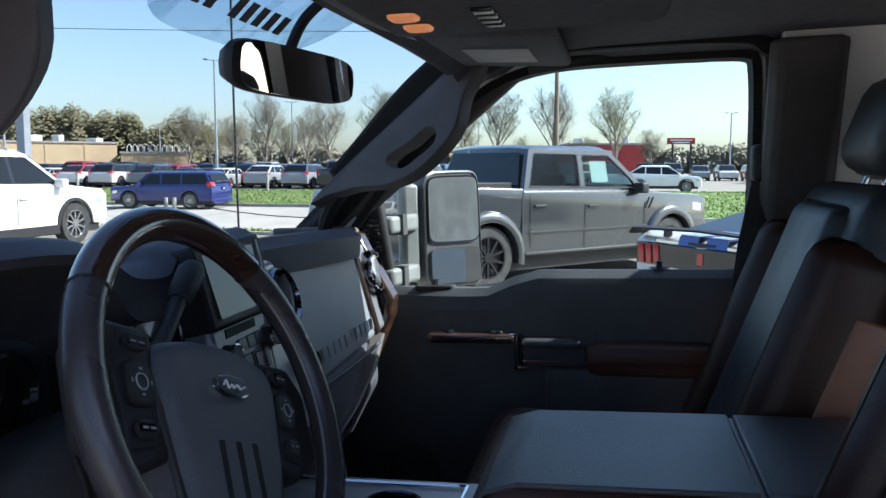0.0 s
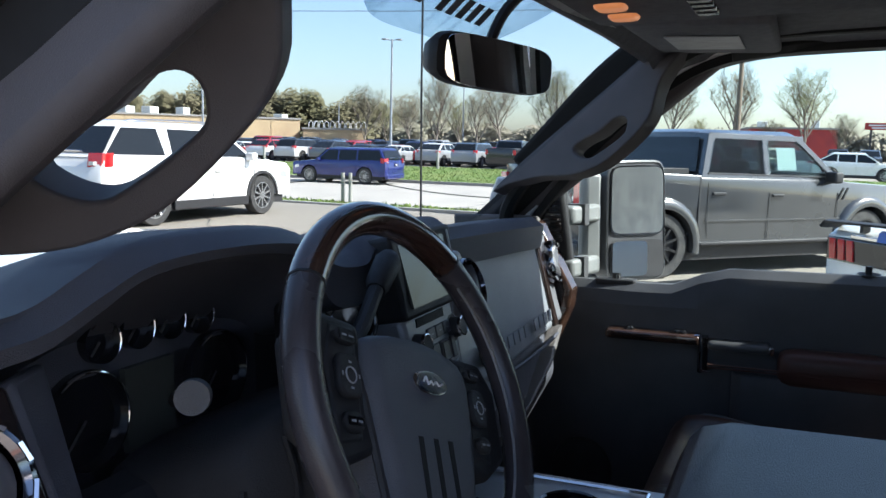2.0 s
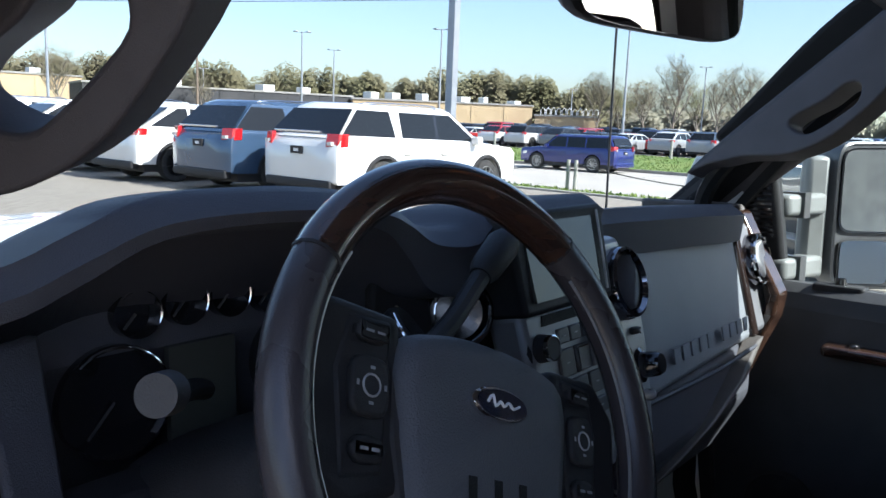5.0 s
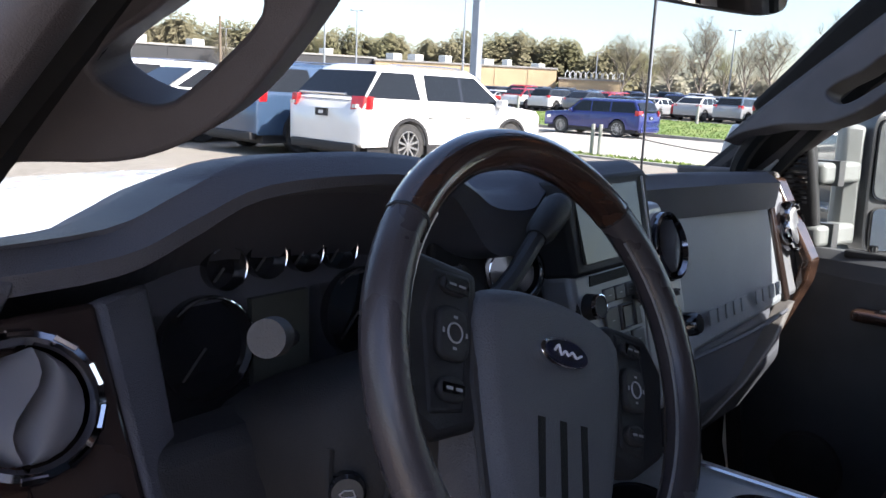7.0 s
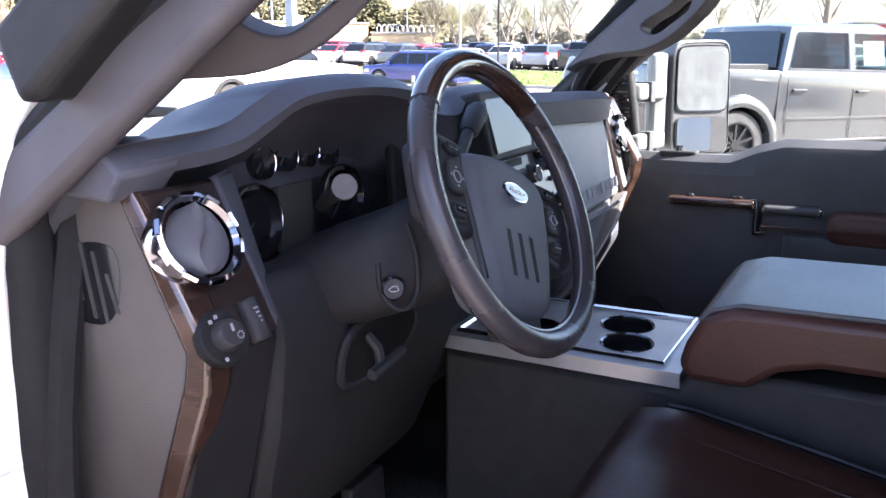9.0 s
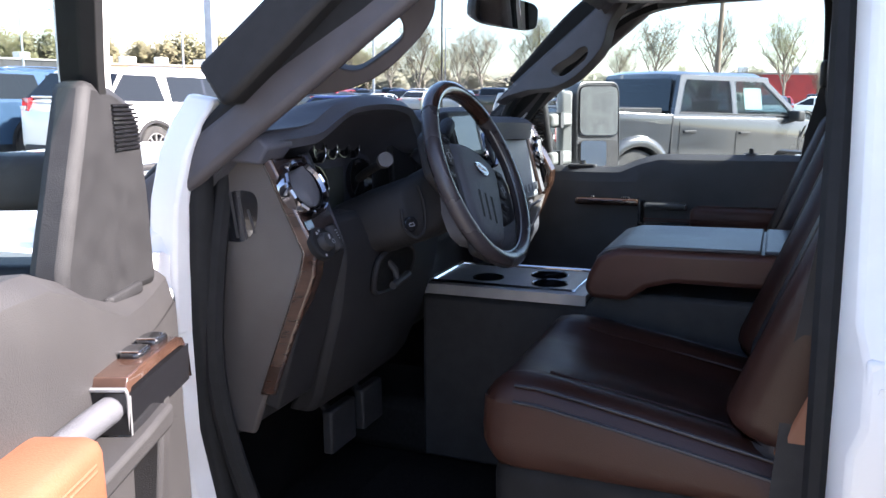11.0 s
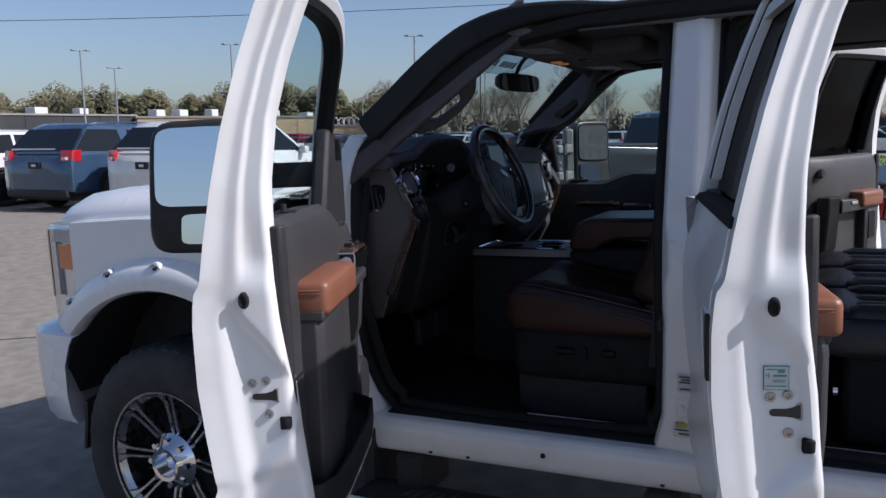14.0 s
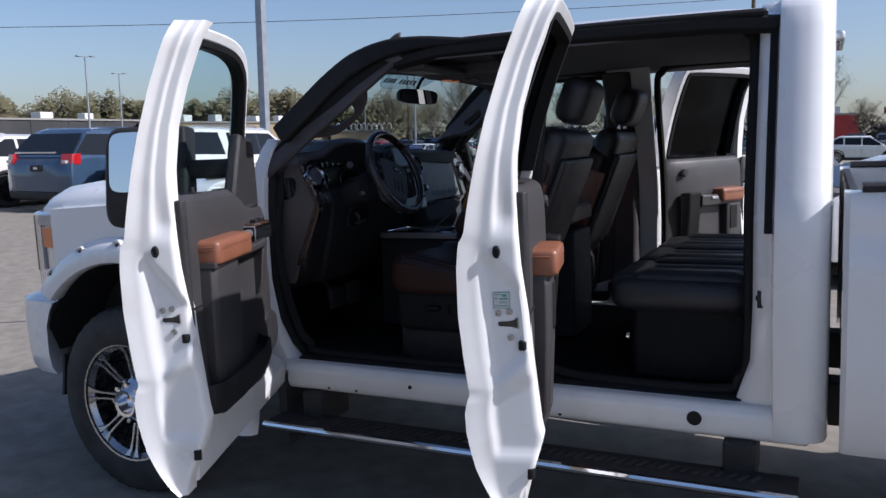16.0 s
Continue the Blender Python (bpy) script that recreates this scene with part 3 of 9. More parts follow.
# A pillars: shaded side put into black outside, trimmed inside, with grab handles
for s in (-1, 1):
    bm = B()
    rings = []
    for t in (-0.05, 0.15, 0.35, 0.55, 0.75, 0.92, 1.0):
        c = Vector((s * (0.835 - 0.125 * t) + (0.022 if s > 0 else 0), -0.675 - 0.60 * t, 1.405 + 0.50 * t - 0.045 * max(0, t - 0.7) / 0.3))
        rings.append([c + Vector((s * a, b, d)) for a, b, d in ((0.02, 0.03, 0.02), (0.01, -0.03, 0.0), (-0.032, -0.022, 0.0), (-0.055, 0.03, 0.005), (-0.03, 0.055, 0.035))])
    loft(bm, rings)
    part("windscreen_pillar", bm, RUBBER, truck, "windscreen pillar blackened for its shaded side", bevel=0.008)
    # trim panel with a slot-shaped grab handle, in the plane of the pillar
    bm = B()
    dirv = Vector((-s * 0.156, -0.78, 0.604)).normalized()
    o = Vector((s * 0.66, -1.0, 1.67))
    side = Vector((-s * 0.447, -0.49, -0.748))
    side = (side - dirv * side.dot(dirv)).normalized()
    if s > 0:
        o = o + dirv * 0.040 + side * 0.030
    nrm = dirv.cross(side).normalized()
    outer = [(-0.30, -0.075), (-0.25, -0.06), (-0.204, -0.038), (-0.166, -0.018), (-0.10, 0.030), (-0.05, 0.052), (0.0, 0.061), (0.06, 0.058), (0.10, 0.050), (0.13, 0.034), (0.178, -0.012), (0.26, -0.035), (0.38, -0.05), (0.40, -0.085), (0.1, -0.085), (-0.2, -0.085)]
    inner = [(-0.064, -0.018), (-0.06, 0.004), (-0.045, 0.024), (-0.02, 0.033), (0.045, 0.037), (0.064, 0.029), (0.073, 0.013), (0.067, -0.002), (0.045, -0.010), (0.01, -0.009), (-0.04, -0.02)]
    outer = smooth_path([(a, b, 0) for a, b in outer], 3, closed=True)
    inner = smooth_path([(a, b, 0) for a, b in inner], 3, closed=True)
    P = lambda q, h: o + dirv * q[0] + side * q[1] + nrm * h
    vo0, vo1 = [[bm.verts.new(P(q, h)) for q in outer] for h in (-0.02, 0.022)]
    vi0, vi1 = [[bm.verts.new(P(q, h)) for q in inner] for h in (-0.02, 0.022)]
    for va, vb in ((vo0, vo1), (vi0, vi1)):
        for i in range(len(va)):
            j = (i + 1) % len(va)
            bm.faces.new((va[i], va[j], vb[j], vb[i]))
    for vo, vi in ((vo0, vi0), (vo1, vi1)):
        es = [bm.edges.get((v[i], v[(i + 1) % len(v)])) for v in (vo, vi) for i in range(len(v))]
        bmesh.ops.triangle_fill(bm, use_beauty=True, edges=es)
    part("grab_handle", bm, PILLAR, truck, "dark moulded pillar grab handle", bevel=0.014, segs=3)
    # inner pillar face from dash to roof
    bm = B()
    rings = []
    for t in (-0.12, 0.1, 0.35, 0.6, 0.85, 1.05):
        c = Vector((s * (0.822 - 0.135 * t) + (0.022 if s > 0 else 0), -0.695 - 0.585 * t, 1.43 + 0.45 * t))
        rings.append([c + Vector((s * a, b, d)) for a, b, d in ((0.03, -0.06, -0.01), (0.0, -0.052, -0.015), (-0.02, -0.01, 0.0), (-0.02, 0.03, 0.018), (0.03, 0.02, 0.02))])
    loft(bm, rings)
    part("pillar_trim", bm, PILLAR, truck, bevel=0.015, segs=3)

# cowl, hood, fenders, lamps, bumper
bm = B()
rings = []
for y, z, w in ((-0.38, 1.400, 0.80), (-0.47, 1.400, 0.80), (-0.60, 1.392, 0.78)):
    rings.append([Vector((u * w, y + 0.20 * (1 - u * u), z - 0.02 * u * u)) for u in (-1, -0.6, -0.2, 0.2, 0.6, 1)])
loft(bm, rings, closed=False)
bmesh.ops.solidify(bm, geom=bm.faces[:], thickness=0.02)
cowl = part("cowl_panel", bm, WHITE, truck)
bm = B()
for k in range(46):
    x = -0.76 + 1.52 * k / 45
    u = x / 0.79
    y = -0.50 + 0.20 * (1 - u * u)
    box(bm, (x - 0.010, y - 0.022, 1.372), (x + 0.008, y + 0.030, 1.4075 - 0.02 * u * u))
part("cowl_grille", bm, GLOSSB, cowl)
for s in (-1, 1):
    bm = B()
    tube(bm, [(s * 0.40 - 0.34, -0.33, 1.425), (s * 0.40 + 0.02, -0.38, 1.43), (s * 0.40 + 0.26, -0.44, 1.42)], 0.008)
    part("wiper", bm, BLACKP, truck)
bm = B()
rings = []
for y, zc, ze, w, bow in ((-0.42, 1.422, 1.345, 0.86, 0.06), (-0.2, 1.437, 1.336, 0.872, 0.06), (0.1, 1.440, 1.324, 0.874, 0.07), (0.35, 1.432, 1.314, 0.874, 0.12), (0.50, 1.413, 1.308, 0.872, 0.18), (0.57, 1.380, 1.304, 0.870, 0.215), (0.60, 1.335, 1.300, 0.868, 0.232), (0.606, 1.300, 1.285, 0.862, 0.232)):
    up = []
    for u in (-1, -0.996, -0.985, -0.965, -0.93, -0.89, -0.84, -0.78, -0.6, -0.3, 0, 0.3, 0.6, 0.78, 0.84, 0.89, 0.93, 0.965, 0.985, 0.996, 1):
        e = abs(u)
        up.append(Vector((u * w, y + bow * (1 - u * u), zc - 0.012 * e * e - (zc - 0.012 - ze) * (1 - math.sqrt(max(0.0, 1 - (max(0, e - 0.78) / 0.22) ** 2)))))) 
    rings.append(up + [p - Vector((0, 0, 0.03)) for p in reversed(up)])
loft(bm, rings)
part("hood", bm, WHITE, truck, ang=45)
for s in (-1, 1):
    bm = B()
    AR, AC = 0.615, (0.0, 0.47)

    def fx(y, z):
        return 0.935 + 0.012 * math.sin((z - 0.5) * 2.5) - max(0, y - 0.45) * 0.25

    ys = [-0.735, -0.70, -0.60, -0.57, -0.53, -0.50, -0.44, -0.36, -0.27, -0.18, -0.09, 0, 0.09, 0.18, 0.27, 0.36, 0.40, 0.43, 0.455]
    rings = []
    for y in ys:
        zb = AC[1] + math.sqrt(max(0, AR ** 2 - y * y)) if abs(y) <= AR else (0.56 if y < 0 else 0.80)
        zt = 1.320 - 0.024 * max(0, y - 0.1) / 0.5
        pts = []
        for k in range(9):
            z = zb + (zt - zb) * k / 8
            pts.append(Vector((s * fx(y, z), y, z)))
        pts += [Vector((s * (fx(y, zt) - 0.05), y, zt + 0.008)), Vector((s * (fx(y, zt) - 0.09), y, zt - 0.01)), Vector((s * (fx(y, zb) - 0.06), y, zb))]
        rings.append(pts)
    loft(bm, rings)
    fender = part("front_fender", bm, WHITE, truck, ang=40)
    # wheel arch flare
    bm = B()
    rings = []
    for k in range(27):
        a = radians(43 + 147 * k / 26)
        c, d = math.cos(a), math.sin(a)
        q = []
        for r, x in ((0.605, 0.93), (0.592, 0.985), (0.602, 1.005), (0.63, 1.014), (0.685, 1.002), (0.715, 0.975), (0.724, 0.945), (0.70, 0.93)):
            rr = r * (1 if d > 0.2 else 1 - 0.08 * (0.2 - d))
            q.append(Vector((s * x, c * rr, 0.47 + d * rr * (1.0 if r < 0.64 else 0.985))))
        rings.append(q)
    loft(bm, rings)
    flare = part("wheel_arch_flare", bm, WHITE, fender, ang=40)
    for a in (52, 72, 92, 112, 132, 152):
        # a scooped pocket with its bolt at the bottom
        c_, d_ = math.cos(radians(a)), math.sin(radians(a))
        rad, tan = Vector((0, c_, d_)), Vector((0, -d_, c_))
        p = Vector((s * 0.986, c_ * 0.698, 0.47 + d_ * 0.690))
        bm = B()
        rings = []
        for k in range(7):
            t = math.pi * k / 6
            q = 0.024 * math.cos(t)
            rings.append([p + tan * q + rad * (0.012 * math.sin(t)) + Vector((s * x, 0, 0)) + rad * g for x, g in ((-0.012, 0.004), (0.013, 0.002), (0.016, -0.006), (-0.010, -0.010))])
        loft(bm, rings)
        pk = part("flare_bolt_pocket", bm, WHITE, flare, ang=50)
        bm = B()
        cyl(bm, p - rad * 0.010 + Vector((s * 0.006, 0, 0)), p - rad * 0.010 + Vector((s * 0.019, 0, 0)), 0.008, 0.006, n=8)
        part("pocket_bolt", bm, GREYP, pk)
    bm = B()
    rings = []
    for k in range(17):
        a = radians(12 + 168 * k / 16)
        rings.append([Vector((s * x, math.cos(a) * 0.61, 0.47 + math.sin(a) * 0.61)) for x in (0.60, 0.94)] + [Vector((s * x, math.cos(a) * 0.63, 0.47 + math.sin(a) * 0.63)) for x in (0.94, 0.60)])
    loft(bm, rings)
    part("wheel_well", bm, BLACKP, truck)
    # head lamp with amber marker
    bm = B()
    loft(bm, [[(s * 0.62, 0.80, z0), (s * 0.78, 0.765, z0), (s * 0.872, 0.665, z0), (s * 0.924, 0.445, z0 + 0.0), (s * 0.86, 0.445, z0), (s * 0.62, 0.72, z0)] for z0 in (0.90, 0.96, 1.25, 1.288)])
    lamp = part("head_lamp", bm, CLEARLENS, truck, "clear head lamp with amber marker", bevel=0.015)
    bm = B()
    slab(bm, (s * 0.921, 0.475, 1.118), (s * 0.904, 0.570, 1.118), (s * 0.904, 0.570, 1.215), (s * 0.925, 0.452, 1.215), 0.006 * s)
    part("amber_marker", bm, AMBER, lamp, bevel=0.003)
    bm = B()
    slab(bm, (s * 0.924, 0.455, 1.224), (s * 0.894, 0.610, 1.224), (s * 0.893, 0.606, 1.272), (s * 0.924, 0.458, 1.276), 0.004 * s)
    part("lamp_reflector", bm, SILVERP, lamp, bevel=0.003)
    bm = B()
    slab(bm, (s * 0.889, 0.640, 1.0), (s * 0.873, 0.668, 1.0), (s * 0.873, 0.668, 1.27), (s * 0.889, 0.640, 1.27), 0.004 * s)
    part("lamp_bezel", bm, GLOSSB, lamp)
    bm = B()
    box(bm, (s * 0.55, -0.82, 0.30), (s * 0.90, -0.78, 0.62))
    part("mud_flap", bm, BLACKP, truck)
    bm = B()
    loft(bm, [[(s * 0.70, 0.55, z), (s * 0.945, 0.47 + g, z), (s * 0.945, 0.455 + g, z), (s * 0.70, 0.53, z)] for z, g in ((0.40, 0.03), (0.50, 0.012), (0.60, 0.0))])
    part("air_dam", bm, BLACKP, truck)
bm = B()
rings = []
for z, g in ((0.50, 0.0), (0.535, 0.035), (0.61, 0.05), (0.74, 0.055), (0.82, 0.055), (0.855, 0.045), (0.868, 0.0)):
    rings.append([Vector((x, y + g, z)) for x, y in ((-0.945 - g * 0.3, 0.515 - g * 0.4 - 0.06 * max(0, z - 0.72) / 0.15), (-0.925 - g * 0.2, 0.66), (-0.84, 0.80), (-0.6, 0.90), (0, 0.93), (0.6, 0.90), (0.84, 0.80), (0.925 + g * 0.2, 0.66), (0.945 + g * 0.3, 0.515 - g * 0.4 - 0.06 * max(0, z - 0.72) / 0.15), (0.87, 0.54), (0.6, 0.74), (0, 0.78), (-0.6, 0.74), (-0.87, 0.54))])
loft(bm, rings)
part("front_bumper", bm, WHITE, truck, ang=40)
bm = B()
box(bm, (-0.60, 0.74, 0.84), (0.60, 0.83, 1.275))
grille = part("grille", bm, CHROME, truck, bevel=0.03)
bm = B()
for z in (0.92, 1.02, 1.12):
    box(bm, (-0.54, 0.825, z - 0.03), (0.54, 0.84, z + 0.03))
part("grille_slot", bm, GLOSSB, grille)
bm = B()
box(bm, (-0.62, -0.62, 0.55), (0.62, 0.70, 1.30))
part("engine_bay", bm, BLACKP, truck)
bm = B()
box(bm, (-0.45, -5.2, 0.48), (-0.33, 0.6, 0.64))
box(bm, (0.33, -5.2, 0.48), (0.45, 0.6, 0.64))
box(bm, (-0.85, -0.12, 0.37), (0.85, 0.06, 0.50))
box(bm, (-0.85, -4.06, 0.26), (0.85, -3.9, 0.40))
part("chassis_frame", bm, BLACKP, truck, bevel=0.01)


def wheel(x, y, s, r=0.432, w=0.275, drop=0.0):
    """Tyre, polished ten-spoke rim and hub, facing s."""
    c = Vector((x, y, r - 0.004 - drop))
    ax = Vector((s, 0, 0))
    bm = B()
    lathe(bm, [(0.262, -w / 2), (0.30, -w / 2 - 0.012), (0.385, -w / 2 - 0.008), (0.418, -w / 2 + 0.02), (r, -w / 2 + 0.05), (r, w / 2 - 0.05), (0.418, w / 2 - 0.02), (0.385, w / 2 + 0.008), (0.30, w / 2 + 0.012), (0.268, w / 2), (0.262, w / 2 - 0.02), (0.25, 0), (0.262, -w / 2)], c, ax, 48)
    wl = part("wheel", bm, TYRE, truck, "black tyre on a polished spoked alloy wheel", ang=50)
    for q in (-1, 1):
        bm = B()
        rings = []
        for k in range(176):
            a = 2 * math.pi * k / 176
            m = Matrix.Translation(c) @ Matrix.Rotation(a, 4, "X")
            up = r + (0.005 if k % 4 < 2 else -0.003)
            rings.append([m @ Vector((q * x, 0, h)) for x, h in ((0.016, r - 0.012), (0.018, up), (w / 2 - 0.045, up), (w / 2 - 0.022, up - 0.012), (w / 2 - 0.020, r - 0.045))])
        rings.append(rings[0])
        loft(bm, rings, caps=False)
        part("tread", bm, TYRE, wl, ang=30)
    bm = B()
    lathe(bm, [(0.264, w / 2 + 0.004), (0.272, w / 2 + 0.006), (0.268, w / 2 - 0.006), (0.245, w / 2 - 0.03), (0.24, -0.06), (0.25, -0.06), (0.255, w / 2 - 0.05)], c, ax, 48)
    rim = part("rim", bm, ALLOY, wl)
    bm = B()
    lathe(bm, [(0.0, -0.05), (0.245, -0.06), (0.245, -0.05), (0.0, -0.045)], c, ax, 32)
    part("brake_shade", bm, BLACKP, wl)
    for k in range(8):
        a = 2 * math.pi * (k + 0.05) / 8
        m = Matrix.Translation(c) @ Matrix.Rotation(a, 4, "X")
        for q in (-1, 1):
            bm = B()
            rings = []
            for r_, h, y0, y1 in ((0.085, 0.050, 0.004, 0.022), (0.13, 0.038, 0.005, 0.020), (0.19, 0.026, 0.007, 0.021), (0.225, 0.018, 0.009, 0.025), (0.246, 0.008, 0.010, 0.038), (0.256, 0.004, 0.010, 0.046)):
                x = s * (w / 2 - h)
                rings.append([m @ Vector((x + dx * s, q * y, r_)) for y, dx in ((y0, -0.006), (y0 + 0.003, 0.0), (y1 - 0.003, 0.0), (y1, -0.006), (y1 - 0.002, -0.03), (y0 + 0.002, -0.03))])
            loft(bm, rings)
            part("spoke", bm, ALLOY, rim, ang=40)
    bm = B()
    lathe(bm, [(0.0, w / 2 - 0.04), (0.045, w / 2 - 0.04), (0.048, w / 2 + 0.015), (0.062, w / 2 + 0.018), (0.07, w / 2 + 0.005), (0.105, w / 2 - 0.03), (0.105, w / 2 - 0.06), (0, w / 2 - 0.06)], c, ax, 28)
    hubp = part("hub", bm, CHROME, wl)
    for k in range(8):
        bm = B()
        a = 2 * math.pi * k / 8
        p = c + Vector((0, math.cos(a) * 0.083, math.sin(a) * 0.083))
        cyl(bm, p + ax * (w / 2 - 0.035), p + ax * (w / 2 + 0.004), 0.013, 0.011, n=8)
        part("lug_nut", bm, CHROME, hubp)


for x, s in ((-0.86, -1), (0.86, 1)):
    wheel(x, 0.0, s)
    wheel(x, -3.97, s, drop=0.118)

# running boards
for s in (-1, 1):
    bm = B()
    loft(bm, [[(s * 0.86, y, 0.445), (s * 0.99, y, 0.452), (s * 1.02, y, 0.445), (s * 1.03, y, 0.42), (s * 0.98, y, 0.395), (s * 0.86, y, 0.40)] for y in (-0.80, -0.9, -2.7, -2.78)])
    step = part("running_board", bm, BLACKP, truck, "black running board with a chrome edge", bevel=0.008)
    bm = B()
    tube(bm, [(s * 1.028, y, 0.437) for y in (-0.80, -1.5, -2.0, -2.78)], 0.014)
    part("chrome_edge", bm, CHROME, step)
    for y0 in (-0.98, -1.92):
        for k in range(22):
            bm = B()
            y = y0 - 0.035 * k
            m = Matrix.Translation((s * 0.955, y, 0.452)) @ Matrix.Rotation(radians(25 * s), 4, "Z")
            box(bm, (-0.028, -0.006, -0.006), (0.028, 0.006, 0.005), m)
            part("tread_rib", bm, GREYP, step)
    for y in (-0.95, -1.75, -2.6):
        bm = B()
        box(bm, (s * 0.70, y - 0.05, 0.41), (s * 0.9, y + 0.05, 0.545))
        part("step_bracket", bm, BLACKP, step, bevel=0.01)

# back wall with its window, bed
bm = B()
for a, b in (((-0.80, -2.845, 0.56), (0.80, -2.80, 1.34)), ((-0.66, -2.84, 1.80), (0.66, -2.80, 1.89))):
    box(bm, a, b)
part("cab_back", bm, WHITE, truck, bevel=0.01)
bm = B()
slab(bm, (-0.74, -2.835, 1.33), (0.74, -2.835, 1.33), (0.66, -2.80, 1.81), (-0.66, -2.80, 1.81), 0.005)
part("rear_window", bm, DARKGLASS, truck, "tinted rear window")
bm = B()
for x in (-0.29, 0.29):
    box(bm, (x - 0.012, -2.85, 1.33), (x + 0.012, -2.80, 1.82))
for s in (-1, 1):
    loft(bm, [[(s * (0.72 - 0.08 * t), -2.85 + 0.03 * t, 1.33 + 0.48 * t), (s * (0.78 - 0.08 * t), -2.85 + 0.03 * t, 1.33 + 0.48 * t), (s * (0.78 - 0.08 * t), -2.81 + 0.03 * t, 1.33 + 0.48 * t), (s * (0.72 - 0.08 * t), -2.81 + 0.03 * t, 1.33 + 0.48 * t)] for t in (0, 1)])
part("rear_window_frame", bm, BLACKP, truck, bevel=0.006)
bm = B()
pillow(bm, -0.20, 0.20, -2.885, -2.845, 1.845, 1.885, r=0.012)
part("cargo_lamp", bm, CLEARLENS, truck)
for s in (-1, 1):
    bm = B()
    prof = [(0.93, 0.56), (0.965, 0.60), (0.985, 0.85), (0.99, 1.10), (0.985, 1.18), (0.965, 1.215), (0.97, 1.25), (0.965, 1.315), (0.95, 1.345), (0.90, 1.35), (0.86, 1.34), (0.86, 0.6)]
    loft(bm, [[(s * x * k, y, z) for x, z in prof] for y, k in ((-2.885, 0.985), (-2.90, 1.0), (-3.35, 1.0), (-3.5, 1.01), (-4.9, 1.0), (-5.15, 0.98))])
    bed = part("bed_side", bm, WHITE, truck, ang=40)
    bm = B()
    loft(bm, [[(s * 0.955, y, 1.345), (s * 0.965, y, 1.36), (s * 0.95, y, 1.372), (s * 0.87, y, 1.372), (s * 0.86, y, 1.345)] for y in (-2.93, -5.15)])
    part("rail_cap", bm, BLACKP, bed, bevel=0.006)
    if s < 0:
        bm = B()
        line = [(-0.993, -3.16 + 0.10 * math.copysign(abs(math.cos(t)) ** 0.5, math.cos(t)), 1.02 + 0.095 * math.copysign(abs(math.sin(t)) ** 0.5, math.sin(t))) for t in (2 * math.pi * k / 32 for k in range(32))]
        tube(bm, line, 0.0025, 5, closed=True)
        part("fuel_door", bm, GREYP, bed)
bm = B()
box(bm, (-0.90, -2.93, 0.66), (0.90, -2.895, 1.34))
box(bm, (-0.90, -5.15, 0.66), (0.90, -2.90, 0.72))
box(bm, (-0.86, -5.17, 0.70), (0.86, -5.12, 1.34))
part("bed_box", bm, BLACKP, truck, bevel=0.008)

# cab clearance lamps and mast antenna
for x in (-0.40, -0.20, 0.0, 0.20, 0.40):
    bm = B()
    pillow(bm, x - 0.035, x + 0.035, -1.36, -1.23, 1.925, 1.985, r=0.018)
    part("clearance_lamp", bm, AMBER, truck, "amber roof clearance lamp")
bm = B()
tube(bm, [(0.868, -0.495, 1.31), (0.868, -0.498, 1.40), (0.868, -0.505, 1.80), (0.868, -0.515, 2.15)], 0.003, 6)
cyl(bm, (0.868, -0.495, 1.30), (0.868, -0.497, 1.37), 0.014, 0.007, n=10)
part("antenna_mast", bm, BLACKP, truck)

# cab floor, tunnel and bulkhead
bm = B()
box(bm, (-0.80, -2.80, 0.60), (0.80, -0.55, 0.645))
part("cab_floor", bm, CARPET, truck, bevel=0.03)
bm = B()
box(bm, (-0.82, -0.62, 0.60), (0.82, -0.56, 1.33))
part("bulkhead", bm, CARPET, truck, bevel=0.01)
bm = B()
box(bm, (-0.14, -1.25, 0.645), (0.14, -0.60, 0.80))
part("floor_tunnel", bm, CARPET, truck, bevel=0.03)
bm = B()
box(bm, (-0.74, -2.805, 0.66), (0.74, -2.775, 1.34))
part("cab_back_trim", bm, BLACKP, truck)
for x, w in ((-0.30, 0.05), (-0.44, 0.055)):
    bm = B()
    box(bm, (x - w, -0.80, 0.80), (x + w, -0.775, 0.90))
    tube(bm, [(x, -0.78, 0.85), (x, -0.70, 0.95), (x, -0.62, 1.0)], 0.012, 6)
    part("foot_pedal", bm, BLACKP, truck, bevel=0.006)
for x in (-0.46, 0.46):
    bm = B()
    pillow(bm, x - 0.24, x + 0.24, -1.28, -0.80, 0.645, 0.665, r=0.008)
    part("floor_mat", bm, CARPET, truck)


# ---- doors ----
def sweep(bm, path, a0, a1, x0, x1, s, skin=None):
    """A bar of rectangular section along a (y, z) path; a: across the path, x: depth below the skin."""
    rings = []
    n = len(path)
    for i, (y, z) in enumerate(path):
        p, q = path[max(i - 1, 0)], path[min(i + 1, n - 1)]
        d = Vector((q[0] - p[0], q[1] - p[1])).normalized()
        m = Vector((-d.y, d.x))
        r = []
        b0 = a0(y) if callable(a0) else a0
        for a, x in ((b0, x0), (a1, x0), (a1, x1), (b0, x1)):
            yy, zz = y + m.x * a, z + m.y * a
            r.append(Vector((s * ((skin or half_width)(min(zz, 1.92)) - x), yy, zz)))
        rings.append(r)
    loft(bm, rings)


